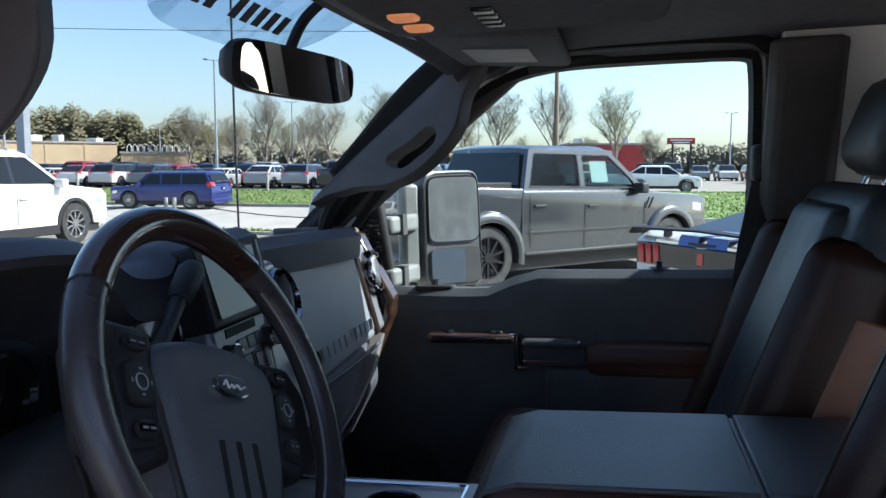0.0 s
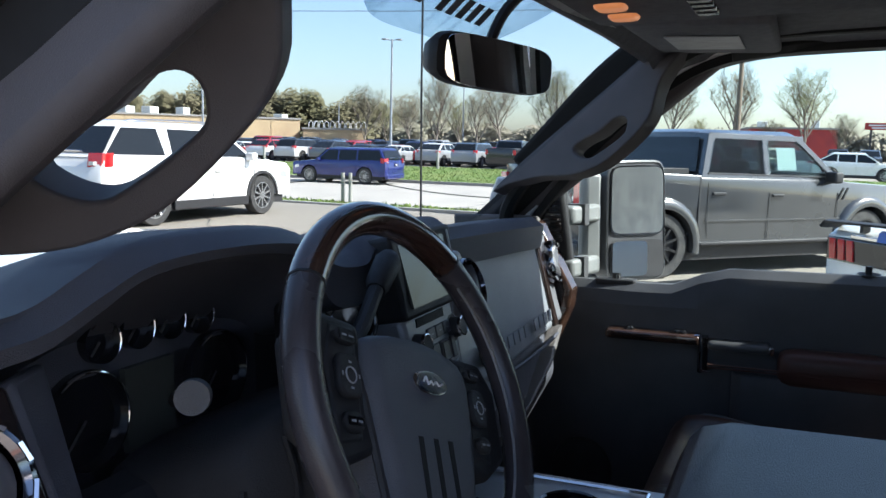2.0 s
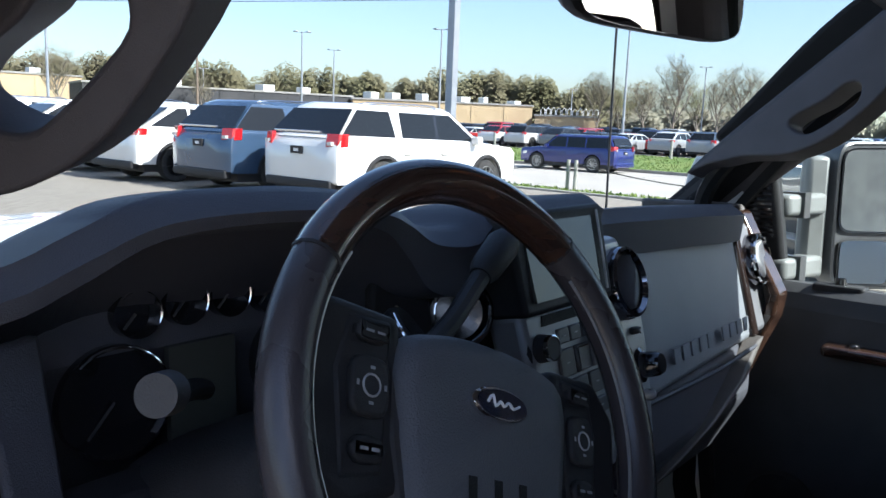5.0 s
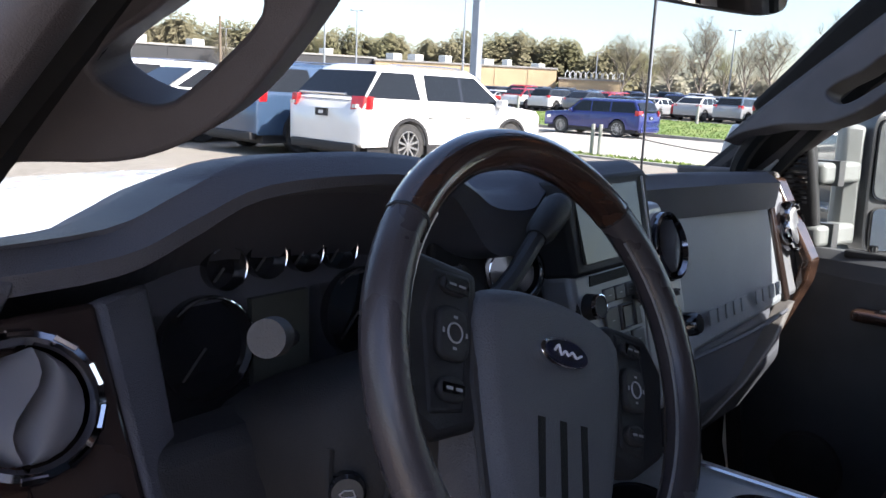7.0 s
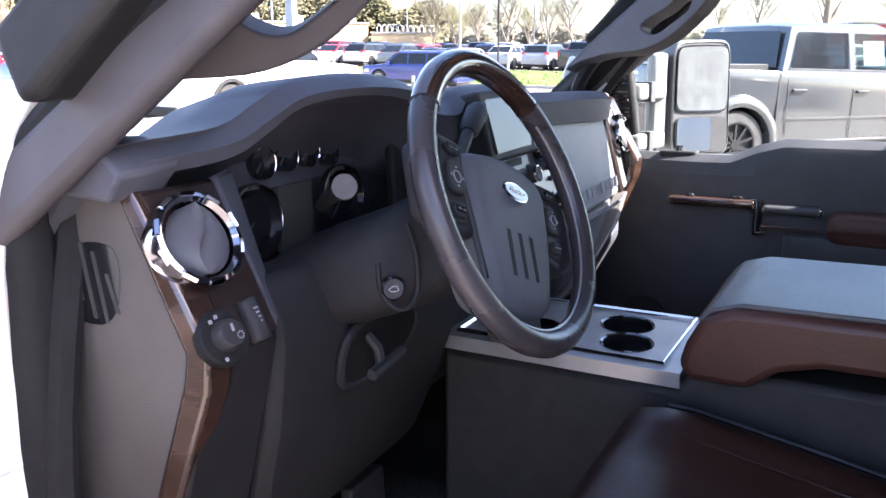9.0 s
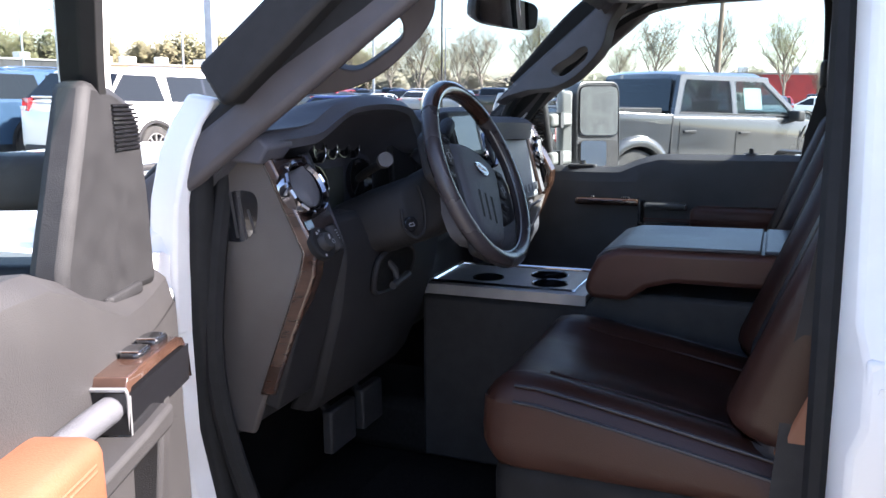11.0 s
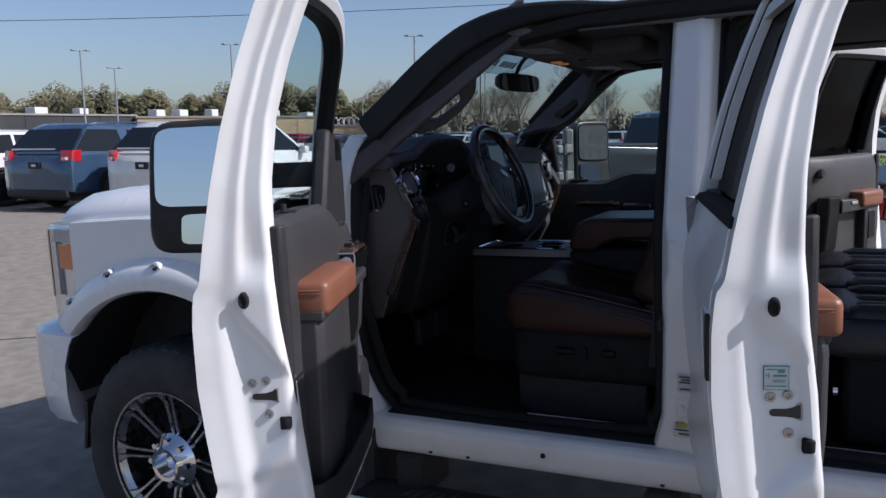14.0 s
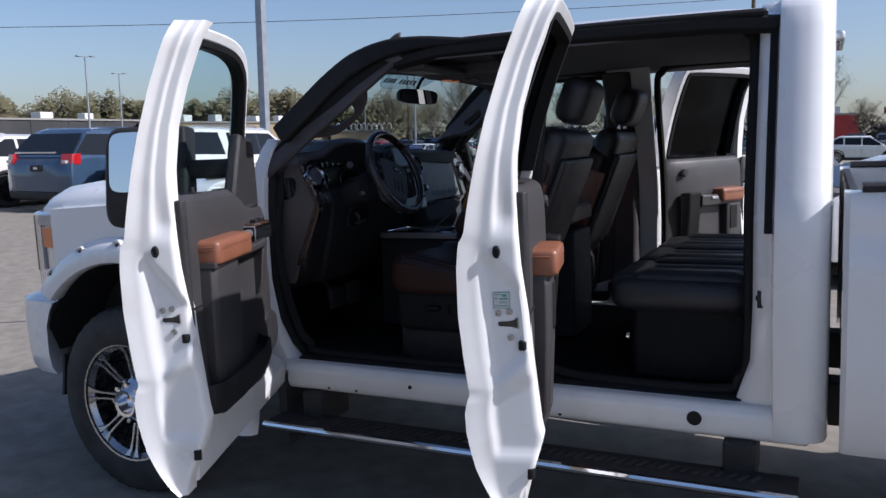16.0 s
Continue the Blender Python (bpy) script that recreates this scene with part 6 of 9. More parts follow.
pillow(bm, -0.013, 0.013, -0.008, 0.012, -0.024, 0.024, r=0.004, m=m_)
ds = dpart("dimmer_switch", bm, BLACKP)
bm = B()
for k in range(4):
    box(bm, (-0.003 + 0.001 * k, -0.0088, 0.010 - 0.005 * k), (0.003 - 0.0005 * k, -0.0078, 0.012 - 0.005 * k), m_)
dpart("switch_print", bm, VISORLAB, parent=ds)
# instrument cluster
bm = B()
box(bm, (-0.60, -0.80, 1.30), (-0.26, -0.77, 1.50))
cl = dpart("instrument_panel", bm, DASH, "instrument cluster with chrome-ringed gauges")
for x, z, r in ((-0.537, 1.392, 0.050), (-0.345, 1.392, 0.050), (-0.515, 1.466, 0.022), (-0.468, 1.470, 0.022), (-0.421, 1.470, 0.022), (-0.374, 1.466, 0.022)):
    bm = B()
    lathe(bm, [(r * 0.94, 0.0), (r * 0.96, 0.012), (r, 0.012), (r, 0.0)], (x, -0.802, z), (0, -1, 0.1), 32)
    g = dpart("gauge_ring", bm, GLOSSB, parent=cl)
    bm = B()
    tube(bm, [(x + r * 0.98 * math.sin(radians(a)), -0.8145, z + r * 0.98 * math.cos(radians(a))) for a in range(-40, 150, 10)], 0.0011, 5)
    dpart("chrome_arc", bm, CHROME, parent=g)
    bm = B()
    lathe(bm, [(0.0, 0.002), (r * 0.94, 0.002), (r * 0.94, 0.0)], (x, -0.802, z), (0, -1, 0.1), 28)
    dpart("gauge_face", bm, GLOSSB, parent=g)
    bm = B()
    p = Vector((x, -0.808, z))
    tube(bm, [p, p + Vector((-r * 0.5, 0, -r * 0.55))], 0.0014, 5)
    dpart("needle", bm, GREYP, parent=g)
bm = B()
box(bm, (-0.485, -0.808, 1.34), (-0.415, -0.80, 1.43))
dpart("trip_display", bm, SCREEN, parent=cl)
# column, shroud, stalks
CM = Matrix.Translation((-0.41, -1.118, 1.42)) @ Matrix.Rotation(radians(-23), 4, "X")
bm = B()
rings = []
for y, h, z0, z1 in ((0.026, 0.050, -0.052, 0.046), (0.034, 0.064, -0.062, 0.054), (0.075, 0.098, -0.074, 0.056), (0.108, 0.142, -0.082, 0.052), (0.118, 0.152, -0.084, 0.050), (0.20, 0.165, -0.080, 0.055), (0.27, 0.165, -0.070, 0.055)):
    q = []
    for k in range(24):
        t = 2 * math.pi * k / 24
        a_, b_ = math.cos(t), math.sin(t)
        q.append(CM @ Vector((h * math.copysign(abs(a_) ** 0.55, a_), y, (z0 + z1) / 2 + (z1 - z0) / 2 * math.copysign(abs(b_) ** 0.6, b_))))
    rings.append(q)
loft(bm, rings)
dpart("column_shroud", bm, KNEE, "black steering column shroud", ang=50)
bm = B()
tube(bm, smooth_path([CM @ Vector(p) for p in ((-0.115, 0.083, 0.02), (-0.118, 0.085, -0.02), (-0.128, 0.098, -0.062), (-0.146, 0.113, -0.070), (-0.157, 0.122, -0.045), (-0.150, 0.117, -0.01))], 4), 0.0035, 6)
dpart("shroud_bead", bm, KNEE)
bm = B()
loft(bm, [[(x0, y + 0.004, z), (x0 + 0.02, y, z), (-0.44, y - 0.006, z), (x1 - 0.03, y, z), (x1, y + 0.012, z), (x1, y + 0.07, z), (x0, y + 0.06, z)] for x0, x1, y, z in ((-0.664, -0.19, -0.925, 1.36), (-0.664, -0.19, -0.946, 1.312), (-0.664, -0.19, -0.948, 1.28), (-0.660, -0.19, -0.930, 1.18), (-0.652, -0.20, -0.900, 1.09), (-0.63, -0.21, -0.860, 0.99), (-0.62, -0.22, -0.83, 0.95))])
kn = dpart("knee_panel", bm, KNEE, "black knee panel", bevel=0.012)
# hand brake release in its recess
bm = B()
line = smooth_path([(-0.545, -0.957, 1.262), (-0.48, -0.959, 1.276), (-0.40, -0.957, 1.262), (-0.385, -0.952, 1.225), (-0.43, -0.945, 1.190), (-0.53, -0.942, 1.188), (-0.555, -0.948, 1.215)], 5, closed=True)
tube(bm, line, 0.006, 7, closed=True)
dpart("release_recess", bm, KNEE, parent=kn)
# flat near-black plate: the recess's shade put into its colour
bm = B()
loft(bm, [[p + Vector((0, g, 0)) for p in line] for g in (0.012, -0.003)])
dpart("recess_floor", bm, CARPET, parent=kn)
bm = B()
tube(bm, [(-0.505, -0.955, 1.250), (-0.50, -0.968, 1.232), (-0.50, -0.972, 1.206)], 0.007, 8)
tube(bm, [(-0.525, -0.974, 1.205), (-0.455, -0.976, 1.215)], 0.008, 8)
dpart("brake_release", bm, BLACKP, "black hand brake release lever", parent=kn)
bm = B()
c_ = CM @ Vector((-0.148, 0.112, -0.043))
n_ = Vector((-0.62, -0.72, 0.05)).normalized()
lathe(bm, [(0.0, 0.005), (0.012, 0.005), (0.0145, 0.002), (0.0145, -0.012)], c_, n_, 20)
pb = dpart("pedal_button", bm, GLOSSB)
bm = B()
u_, v_ = n_.cross(Vector((0, 0, 1))).normalized(), Vector((0, 0, 1))
tube(bm, [c_ + n_ * 0.0055 + u_ * x + v_ * z for x, z in ((-0.006, -0.002), (-0.004, 0.003), (0.002, 0.003), (0.006, 0.0), (0.003, -0.003), (-0.003, -0.003), (-0.006, -0.002))], 0.0007, 5)
dpart("button_mark", bm, VISORLAB, parent=pb)
bm = B()
tube(bm, smooth_path([(-0.505, -0.895, 1.415), (-0.535, -0.928, 1.430), (-0.575, -0.972, 1.447), (-0.606, -1.006, 1.460)], 3), 0.0085, 10, radii=None)
st = dpart("turn_stalk", bm, SEATBLACK, "black turn signal stalk with round cap")
bm = B()
cyl(bm, (-0.598, -1.000, 1.459), (-0.613, -1.011, 1.463), 0.0145, 0.0138, n=24)
dpart("stalk_cap", bm, GREYP, parent=st)
bm = B()
tube(bm, smooth_path([(-0.36, -0.985, 1.42), (-0.30, -0.98, 1.445), (-0.245, -0.968, 1.475), (-0.21, -0.960, 1.493)], 3), 0.010, 10)
tube(bm, [(-0.232, -0.965, 1.482), (-0.222, -0.963, 1.488), (-0.182, -0.955, 1.508), (-0.172, -0.953, 1.512)], 0.017, 12, radii=[0.012, 0.0165, 0.0185, 0.015])
dpart("gear_lever", bm, BLACKP, "black column gear lever")
bm = B()
lathe(bm, [(0.030, -0.02), (0.034, 0.0), (0.030, 0.008), (0.022, 0.0)], (-0.335, -0.965, 1.438), (0.5, -0.6, 0.6), 24)
dpart("lever_collar", bm, KNEE)
for a0, a1 in ((-70, 60), (110, 190)):
    bm = B()
    ax_ = Vector((0.5, -0.6, 0.6)).normalized()
    u_ = ax_.orthogonal().normalized()
    v_ = ax_.cross(u_)
    tube(bm, [Vector((-0.335, -0.965, 1.438)) + ax_ * 0.004 + (u_ * math.cos(radians(a)) + v_ * math.sin(radians(a))) * 0.034 for a in range(a0, a1, 10)], 0.0018, 6)
    dpart("collar_arc", bm, CHROME)
# steering wheel
sw = part_empty("steering_wheel", truck, "leather steering wheel with dark wood top and grey hub")
WC = Vector((-0.41, -1.118, 1.42))
WM = Matrix.Translation(WC) @ Matrix.Rotation(radians(-23), 4, "X")  # wheel plane x-z, facing -y
R = 0.182


def wp(x, y, z):
    return WM @ Vector((x, y, z))


def rim_arc(a0, a1, n, r=0.0165):
    bm = B()
    pts = [wp(math.sin(radians(a)) * R, 0, math.cos(radians(a)) * R * 1.0) for a in (a0 + (a1 - a0) * k / n for k in range(n + 1))]
    tube(bm, pts, r, 12)
    return bm


part("wheel_rim", rim_arc(-42, 52, 24, 0.0172), WOOD, sw, "dark wood rim top", ang=60)
part("wheel_rim", rim_arc(52, 318, 60), WHEELLEA, sw, "dark brown leather rim", ang=60)
for a in (-42, 52):
    bm = B()
    tube(bm, [wp(math.sin(radians(a + d)) * R, 0, math.cos(radians(a + d)) * R) for d in (-0.35, 0.35)], 0.0175, 12)
    part("rim_band", bm, BLACKP, sw)
bm = B()
tube(bm, [wp(math.sin(radians(a)) * (R - 0.0163), -0.004, math.cos(radians(a)) * (R - 0.0163)) for a in range(60, 330, 5)], 0.0016, 6)
part("chrome_insert", bm, SILVERP, sw)
HM = WM @ Matrix.Rotation(radians(25), 4, "Y")  # wheel turned slightly to the right


def hp(x, y, z):
    return HM @ Vector((x, y, z))


bm = B()
rings = []
for y, k in ((0.035, 0.85), (0.0, 0.98), (-0.022, 1.0), (-0.034, 0.93), (-0.038, 0.80)):
    pts = [(-0.088, 0.062), (-0.05, 0.080), (0.0, 0.085), (0.05, 0.080), (0.088, 0.062), (0.086, 0.0), (0.070, -0.075), (0.05, -0.115), (0.0, -0.125), (-0.05, -0.115), (-0.070, -0.075), (-0.086, 0.0)]
    rings.append([hp(x * k, y + 0.036, z * k - 0.026) for x, z in (tuple(p)[:2] for p in smooth_path([(a, b, 0) for a, b in pts], 3, closed=True))])
loft(bm, rings)
pad = part("hub_pad", bm, HUBGREY, sw, "charcoal airbag pad with three slots", ang=50)
for x in (-0.028, 0.0, 0.028):
    bm = B()
    q = [(x - 0.0045, -0.02), (x + 0.0045, -0.02), (x + 0.004, -0.085), (x - 0.004, -0.085)]
    loft(bm, [[hp(a * 0.93, -0.0025, b * 0.9 - 0.026) for a, b in q], [hp(a * 0.93, 0.012, b * 0.9 - 0.026) for a, b in q]])
    part("pad_slot", bm, SEATBLACK, pad)
bm = B()
loft(bm, [[hp(0.030 * k * math.cos(t), y, 0.009 + 0.0125 * k * math.sin(t)) for t in (2 * math.pi * j / 28 for j in range(28))] for y, k in ((0.004, 1.0), (-0.0055, 1.0), (-0.007, 0.92))])
bd = part("oval_badge", bm, CHROME, pad, "blue oval badge with a chrome rim")
bm = B()
loft(bm, [[hp(0.0268 * k * math.cos(t), y, 0.009 + 0.0102 * k * math.sin(t)) for t in (2 * math.pi * j / 28 for j in range(28))] for y, k in ((-0.006, 1.0), (-0.0082, 0.97))])
part("badge_field", bm, BLUEBADGE, bd)
bm = B()
tube(bm, smooth_path([hp(x, -0.0088, 0.009 + z) for x, z in ((-0.017, -0.001), (-0.012, 0.0045), (-0.009, -0.003), (-0.004, 0.001), (0.0, -0.002), (0.005, 0.0015), (0.010, -0.002), (0.017, 0.001))], 3), 0.0011, 5)
part("badge_stroke", bm, WHITEINK, bd)
for s in (-1, 1):
    bm = B()
    q = [(0.082, 0.058), (0.145, 0.060), (0.172, 0.030), (0.168, -0.050), (0.120, -0.075), (0.075, -0.060)]
    rings = [[hp(s * x * 1.0, y, z) for x, z in q] for y in (0.040, 0.012)]
    loft(bm, rings)
    spk = part("spoke_pad", bm, BLACKP, sw, bevel=0.008, segs=3)
    bm = B()
    q = [(0.092, 0.052), (0.130, 0.050), (0.140, 0.01), (0.130, -0.058), (0.095, -0.052)]
    loft(bm, [[hp(s * x, y, z) for x, z in q] for y in (0.018, 0.0105)])
    bz = part("button_bezel", bm, BLACKP, spk, bevel=0.004)
    for x, z, w, h in ((0.112, 0.038, 0.015, 0.007), (0.113, 0.002, 0.016, 0.020), (0.112, -0.038, 0.014, 0.009)):
        bm = B()
        m = HM @ Matrix.Translation((s * x, 0.0105, z)) @ Matrix.Rotation(radians(90), 4, "X")
        pillow(bm, -w, w, -h, h, -0.002, 0.006, r=0.003, m=m)
        part("wheel_button", bm, BLACKP, bz)
        bm = B()
        if h > 0.015:
            lathe(bm, [(w * 0.40, 0.0), (w * 0.44, 0.0012), (w * 0.50, 0.0)], m @ Vector((0, 0, 0.0062)), m.to_3x3() @ Vector((0, 0, 1)), 18)
            for a in range(4):
                q = m @ Matrix.Rotation(radians(90 * a), 4, "Z")
                box(bm, (-0.0018, w * 0.66, 0.0062), (0.0018, w * 0.78, 0.0067), q)
        else:
            box(bm, (-w * 0.55, -h * 0.12, 0.0062), (-w * 0.1, h * 0.12, 0.0066), m)
            box(bm, (w * 0.1, -h * 0.12, 0.0062), (w * 0.55, h * 0.12, 0.0066), m)
        part("button_mark", bm, VISORLAB, bz)
    bm = B()
    tube(bm, [hp(s * 0.087, 0.016, 0.036), hp(s * 0.086, 0.012, -0.026), hp(s * 0.068, 0.014, -0.110)], 0.004, 6)
    part("pad_trim_line", bm, GREYP, sw)
bm = B()
loft(bm, [[hp(x, y, z) for x, z in ((-0.05, -0.10), (0.05, -0.10), (0.045, -0.175), (-0.045, -0.175))] for y in (0.040, 0.012)])
part("lower_spoke", bm, BLACKP, sw, bevel=0.008)

# centre stack
bm = B()
slab(bm, (-0.160, -0.945, 1.540), (0.050, -0.940, 1.540), (0.042, -0.968, 1.425), (-0.152, -0.968, 1.425), 0.05)
stack = dpart("screen_bezel", bm, BLACKP, "black screen surround", bevel=0.006)
bm = B()
slab(bm, (-0.138, -0.9475, 1.526), (0.016, -0.9445, 1.526), (0.008, -0.9685, 1.440), (-0.134, -0.9695, 1.440), 0.004)
dpart("touch_screen", bm, SCREEN, "glossy touch screen", parent=stack)
bm = B()
tube(bm, [(0.030, -0.9445, 1.532), (0.022, -0.970, 1.436)], 0.0016, 6)
dpart("bezel_line", bm, SILVERP, parent=stack)
bm = B()
slab(bm, (-0.152, -0.958, 1.43), (0.020, -0.956, 1.43), (0.010, -1.005, 1.22), (-0.130, -1.005, 1.22), 0.05)
cp = dpart("control_panel", bm, SATIN, "satin grey audio and climate panel", bevel=0.010)
PY = lambda z: -0.957 - (1.43 - z) * 0.228
# bright column right of the panel, under the round vent
bm = B()
loft(bm, [[(x0, y, z), (x1, y + 0.004, z), (x1, y + 0.05, z), (x0, y + 0.05, z)] for x0, x1, y, z in ((0.045, 0.095, -0.944, 1.492), (0.030, 0.128, -0.950, 1.45), (0.022, 0.146, -0.958, 1.40), (0.018, 0.150, -0.970, 1.34), (0.014, 0.140, -0.985, 1.28), (0.012, 0.125, -1.0, 1.22))])
col_ = dpart("bright_column", bm, SILVERP, "satin silver trim column", bevel=0.008)
bm = B()
pillow(bm, 0.100, 0.122, -0.972, -0.958, 1.360, 1.369, r=0.004)
dpart("column_button", bm, GREYP, parent=col_)
bm = B()
lathe(bm, [(0.0, 0.026), (0.013, 0.026), (0.0165, 0.020), (0.018, 0.0), (0.024, -0.004)], (0.118, -0.978, 1.318), (0.05, -0.96, 0.26), 24)
kb = dpart("selector_knob", bm, GLOSSB, "black drive selector knob", parent=col_)
bm = B()
pillow(bm, 0.105, 0.126, -0.998, -0.980, 1.272, 1.286, r=0.005)
dpart("column_button", bm, SILVERP, parent=col_)
bm = B()
slab(bm, (-0.112, PY(1.421) - 0.002, 1.421), (-0.022, PY(1.421) - 0.002, 1.421), (-0.024, PY(1.409) - 0.002, 1.409), (-0.114, PY(1.409) - 0.002, 1.409), 0.004)
dpart("disc_slot", bm, SEATBLACK, parent=cp)
for x in (-0.122, 0.002):
    p_ = (x, PY(1.386), 1.386)
    bm = B()
    lathe(bm, [(0.0, 0.018), (0.0125, 0.018), (0.0145, 0.014), (0.0165, 0.0), (0.0225, -0.001), (0.0235, -0.006)], p_, (0, -0.97, 0.23), 26)
    kb = dpart("control_knob", bm, BLACKP, parent=cp)
    bm = B()
    lathe(bm, [(0.0128, 0.0165), (0.0135, 0.0190), (0.0148, 0.0185), (0.0152, 0.014)], p_, (0, -0.97, 0.23), 26)
    dpart("knob_ring", bm, CHROME, parent=cp)
# a bank of dark keys round the chrome-edged one
STACK = [(-0.088, 1.402, 0.024, 0.018), (-0.062, 1.402, 0.024, 0.018), (-0.036, 1.402, 0.024, 0.018), (-0.092, 1.378, 0.032, 0.032), (-0.056, 1.378, 0.032, 0.032), (-0.020, 1.378, 0.014, 0.032), (-0.090, 1.342, 0.018, 0.026), (-0.068, 1.342, 0.030, 0.026), (-0.034, 1.342, 0.030, 0.026), (-0.110, 1.310, 0.034, 0.020), (-0.072, 1.310, 0.034, 0.020), (-0.034, 1.310, 0.034, 0.020)]
for k, (x, z, w, h) in enumerate(STACK):
    bm = B()
    slab(bm, (x, PY(z) - 0.004, z), (x + w, PY(z) - 0.004, z), (x + w, PY(z - h) - 0.004, z - h), (x, PY(z - h) - 0.004, z - h), 0.012)
    key = dpart("panel_key", bm, MIRGREY, parent=cp, bevel=0.002)
    if k == 4:
        bm = B()
        q = [(x + 0.003, z - 0.003), (x + w - 0.003, z - 0.003), (x + w - 0.003, z - h + 0.003), (x + 0.003, z - h + 0.003)]
        tube(bm, [(a, PY(b) - 0.005, b) for a, b in q], 0.0013, 6, closed=True)
        dpart("chrome_frame", bm, CHROME, parent=key)
    elif w > 0.02:
        bm = B()
        tube(bm, [(x + w / 2 - 0.003, PY(z - h / 2) - 0.0042, z - h / 2), (x + w / 2 + 0.003, PY(z - h / 2) - 0.0042, z - h / 2)], 0.0007, 4)
        dpart("key_mark", bm, VISORLAB, parent=key)
round_vent((0.090, -0.958, 1.432), (0.03, -0.955, 0.29), 0.047, "chrome-ringed centre air vent")
round_vent((0.728, -0.914, 1.388), (0.04, -0.965, 0.26), 0.049, "chrome-ringed passenger air vent")
# glove box
bm = B()
slab(bm, (0.19, -0.902, 1.458), (0.645, -0.890, 1.452), (0.665, -0.935, 1.245), (0.20, -0.945, 1.235), 0.04)
gb = dpart("glove_box", bm, GLOVE, "grey textured glove box lid with raised lettering", bevel=0.010)
for k in range(10):
    if k == 5:
        continue
    bm = B()
    x0 = 0.30 + 0.033 * k
    slab(bm, (x0, -0.9365, 1.295), (x0 + 0.025, -0.936, 1.295), (x0 + 0.025, -0.9405, 1.271), (x0, -0.941, 1.271), -0.003)
    dpart("raised_bar", bm, GLOVE, parent=gb, bevel=0.001)
bm = B()
slab(bm, (0.672, -0.888, 1.456), (0.785, -0.878, 1.46), (0.80, -0.935, 1.25), (0.692, -0.935, 1.246), 0.03)
dpart("passenger_fascia", bm, VENTGREY, "satin grey vent surround", bevel=0.012)
bm = B()
slab(bm, (0.648, -0.893, 1.455), (0.674, -0.891, 1.456), (0.694, -0.940, 1.246), (0.668, -0.940, 1.245), 0.03)
dpart("wood_strip", bm, BROWNGLOSS, bevel=0.005)
bm = B()
loft(bm, [[(0.20, -0.93, 1.225), (0.70, -0.925, 1.235), (0.70, -0.86, 1.235), (0.20, -0.86, 1.225)], [(0.22, -0.95, 1.13), (0.66, -0.94, 1.14), (0.66, -0.86, 1.14), (0.22, -0.86, 1.13)], [(0.26, -0.88, 1.02), (0.62, -0.88, 1.02), (0.62, -0.80, 1.02), (0.26, -0.80, 1.02)]])
dpart("lower_glove_bin", bm, DASH, bevel=0.012)
bm = B()
tube(bm, smooth_path([(0.19, -0.95, 1.235), (0.45, -0.955, 1.232), (0.66, -0.948, 1.235)], 4), 0.004, 6)
dpart("trim_bead", bm, DASH)
bm = B()
loft(bm, [[(x, y, z), (x + 0.030, y - 0.002, z + 0.004), (x + 0.030, y + 0.03, z + 0.004), (x, y + 0.03, z)] for x, y, z in ((0.655, -0.950, 1.243), (0.54, -0.962, 1.190), (0.42, -0.958, 1.140), (0.31, -0.945, 1.100), (0.22, -0.925, 1.06))])
dpart("trim_blade", bm, TAUPE, "taupe trim blade under the glove box", bevel=0.003)

# centre console with cup holders and arm rest
con = part_empty("centre_console", truck, "centre console with cup holders and brown leather lid")


def cpart(name, bm, mat, label="", bevel=0.0, ang=35, segs=2, parent=None):
    return part(name, bm, mat, parent or con, label, bevel, ang, segs)


bm = B()
loft(bm, [[(-0.150, y, 0.66), (0.150, y, 0.66), (0.136, y, z), (-0.136, y, z)] for y, z in ((-0.86, 1.088), (-1.27, 1.088), (-1.30, 1.13), (-1.84, 1.13))])
cpart("console_body", bm, BLACKP, bevel=0.01)
bm = B()
rim_ = [(-0.140, -1.275), (0.140, -1.275), (0.140, -0.86), (-0.140, -0.86)]
holes = [(-0.044, -1.165, 0.041), (0.046, -1.140, 0.044), (-0.03, -1.00, 0.036)]
loops = [[Vector((x, y, 0)) for x, y in rim_]] + [[Vector((hx_ + q * math.cos(t), hy_ + q * math.sin(t), 0)) for t in (2 * math.pi * j / 24 for j in range(24))] for hx_, hy_, q in holes]
lay = {}
for z in (1.092, 1.117):
    lay[z] = [[bm.verts.new(p + Vector((0, 0, z))) for p in lp] for lp in loops]
for lo_, hi_ in zip(lay[1.092], lay[1.117]):
    for i in range(len(lo_)):
        j = (i + 1) % len(lo_)
        bm.faces.new((lo_[i], lo_[j], hi_[j], hi_[i]))
for z in lay:
    bmesh.ops.triangle_fill(bm, use_beauty=True, edges=[bm.edges.get((v[i], v[(i + 1) % len(v)])) for v in lay[z] for i in range(len(v))])
tr = cpart("console_tray", bm, SILVERP, "satin silver cup holder tray")
bm = B()
line = [(-0.118, -1.245, 1.118), (-0.112, -0.88, 1.118), (0.112, -0.88, 1.118), (0.118, -1.245, 1.118)]
tube(bm, line, 0.006, 6, closed=True)
cpart("chrome_frame", bm, CHROME, parent=tr)
for x, y, r in holes:
    bm = B()
    lathe(bm, [(0.0, -0.06), (r * 0.90, -0.06), (r * 0.99, 0.0), (r + 0.004, 0.002), (r + 0.005, 0.0)], (x, y, 1.1172), (0, 0, 1), 28)
    cpart("cup_holder", bm, GLOSSB, parent=tr)
bm = B()
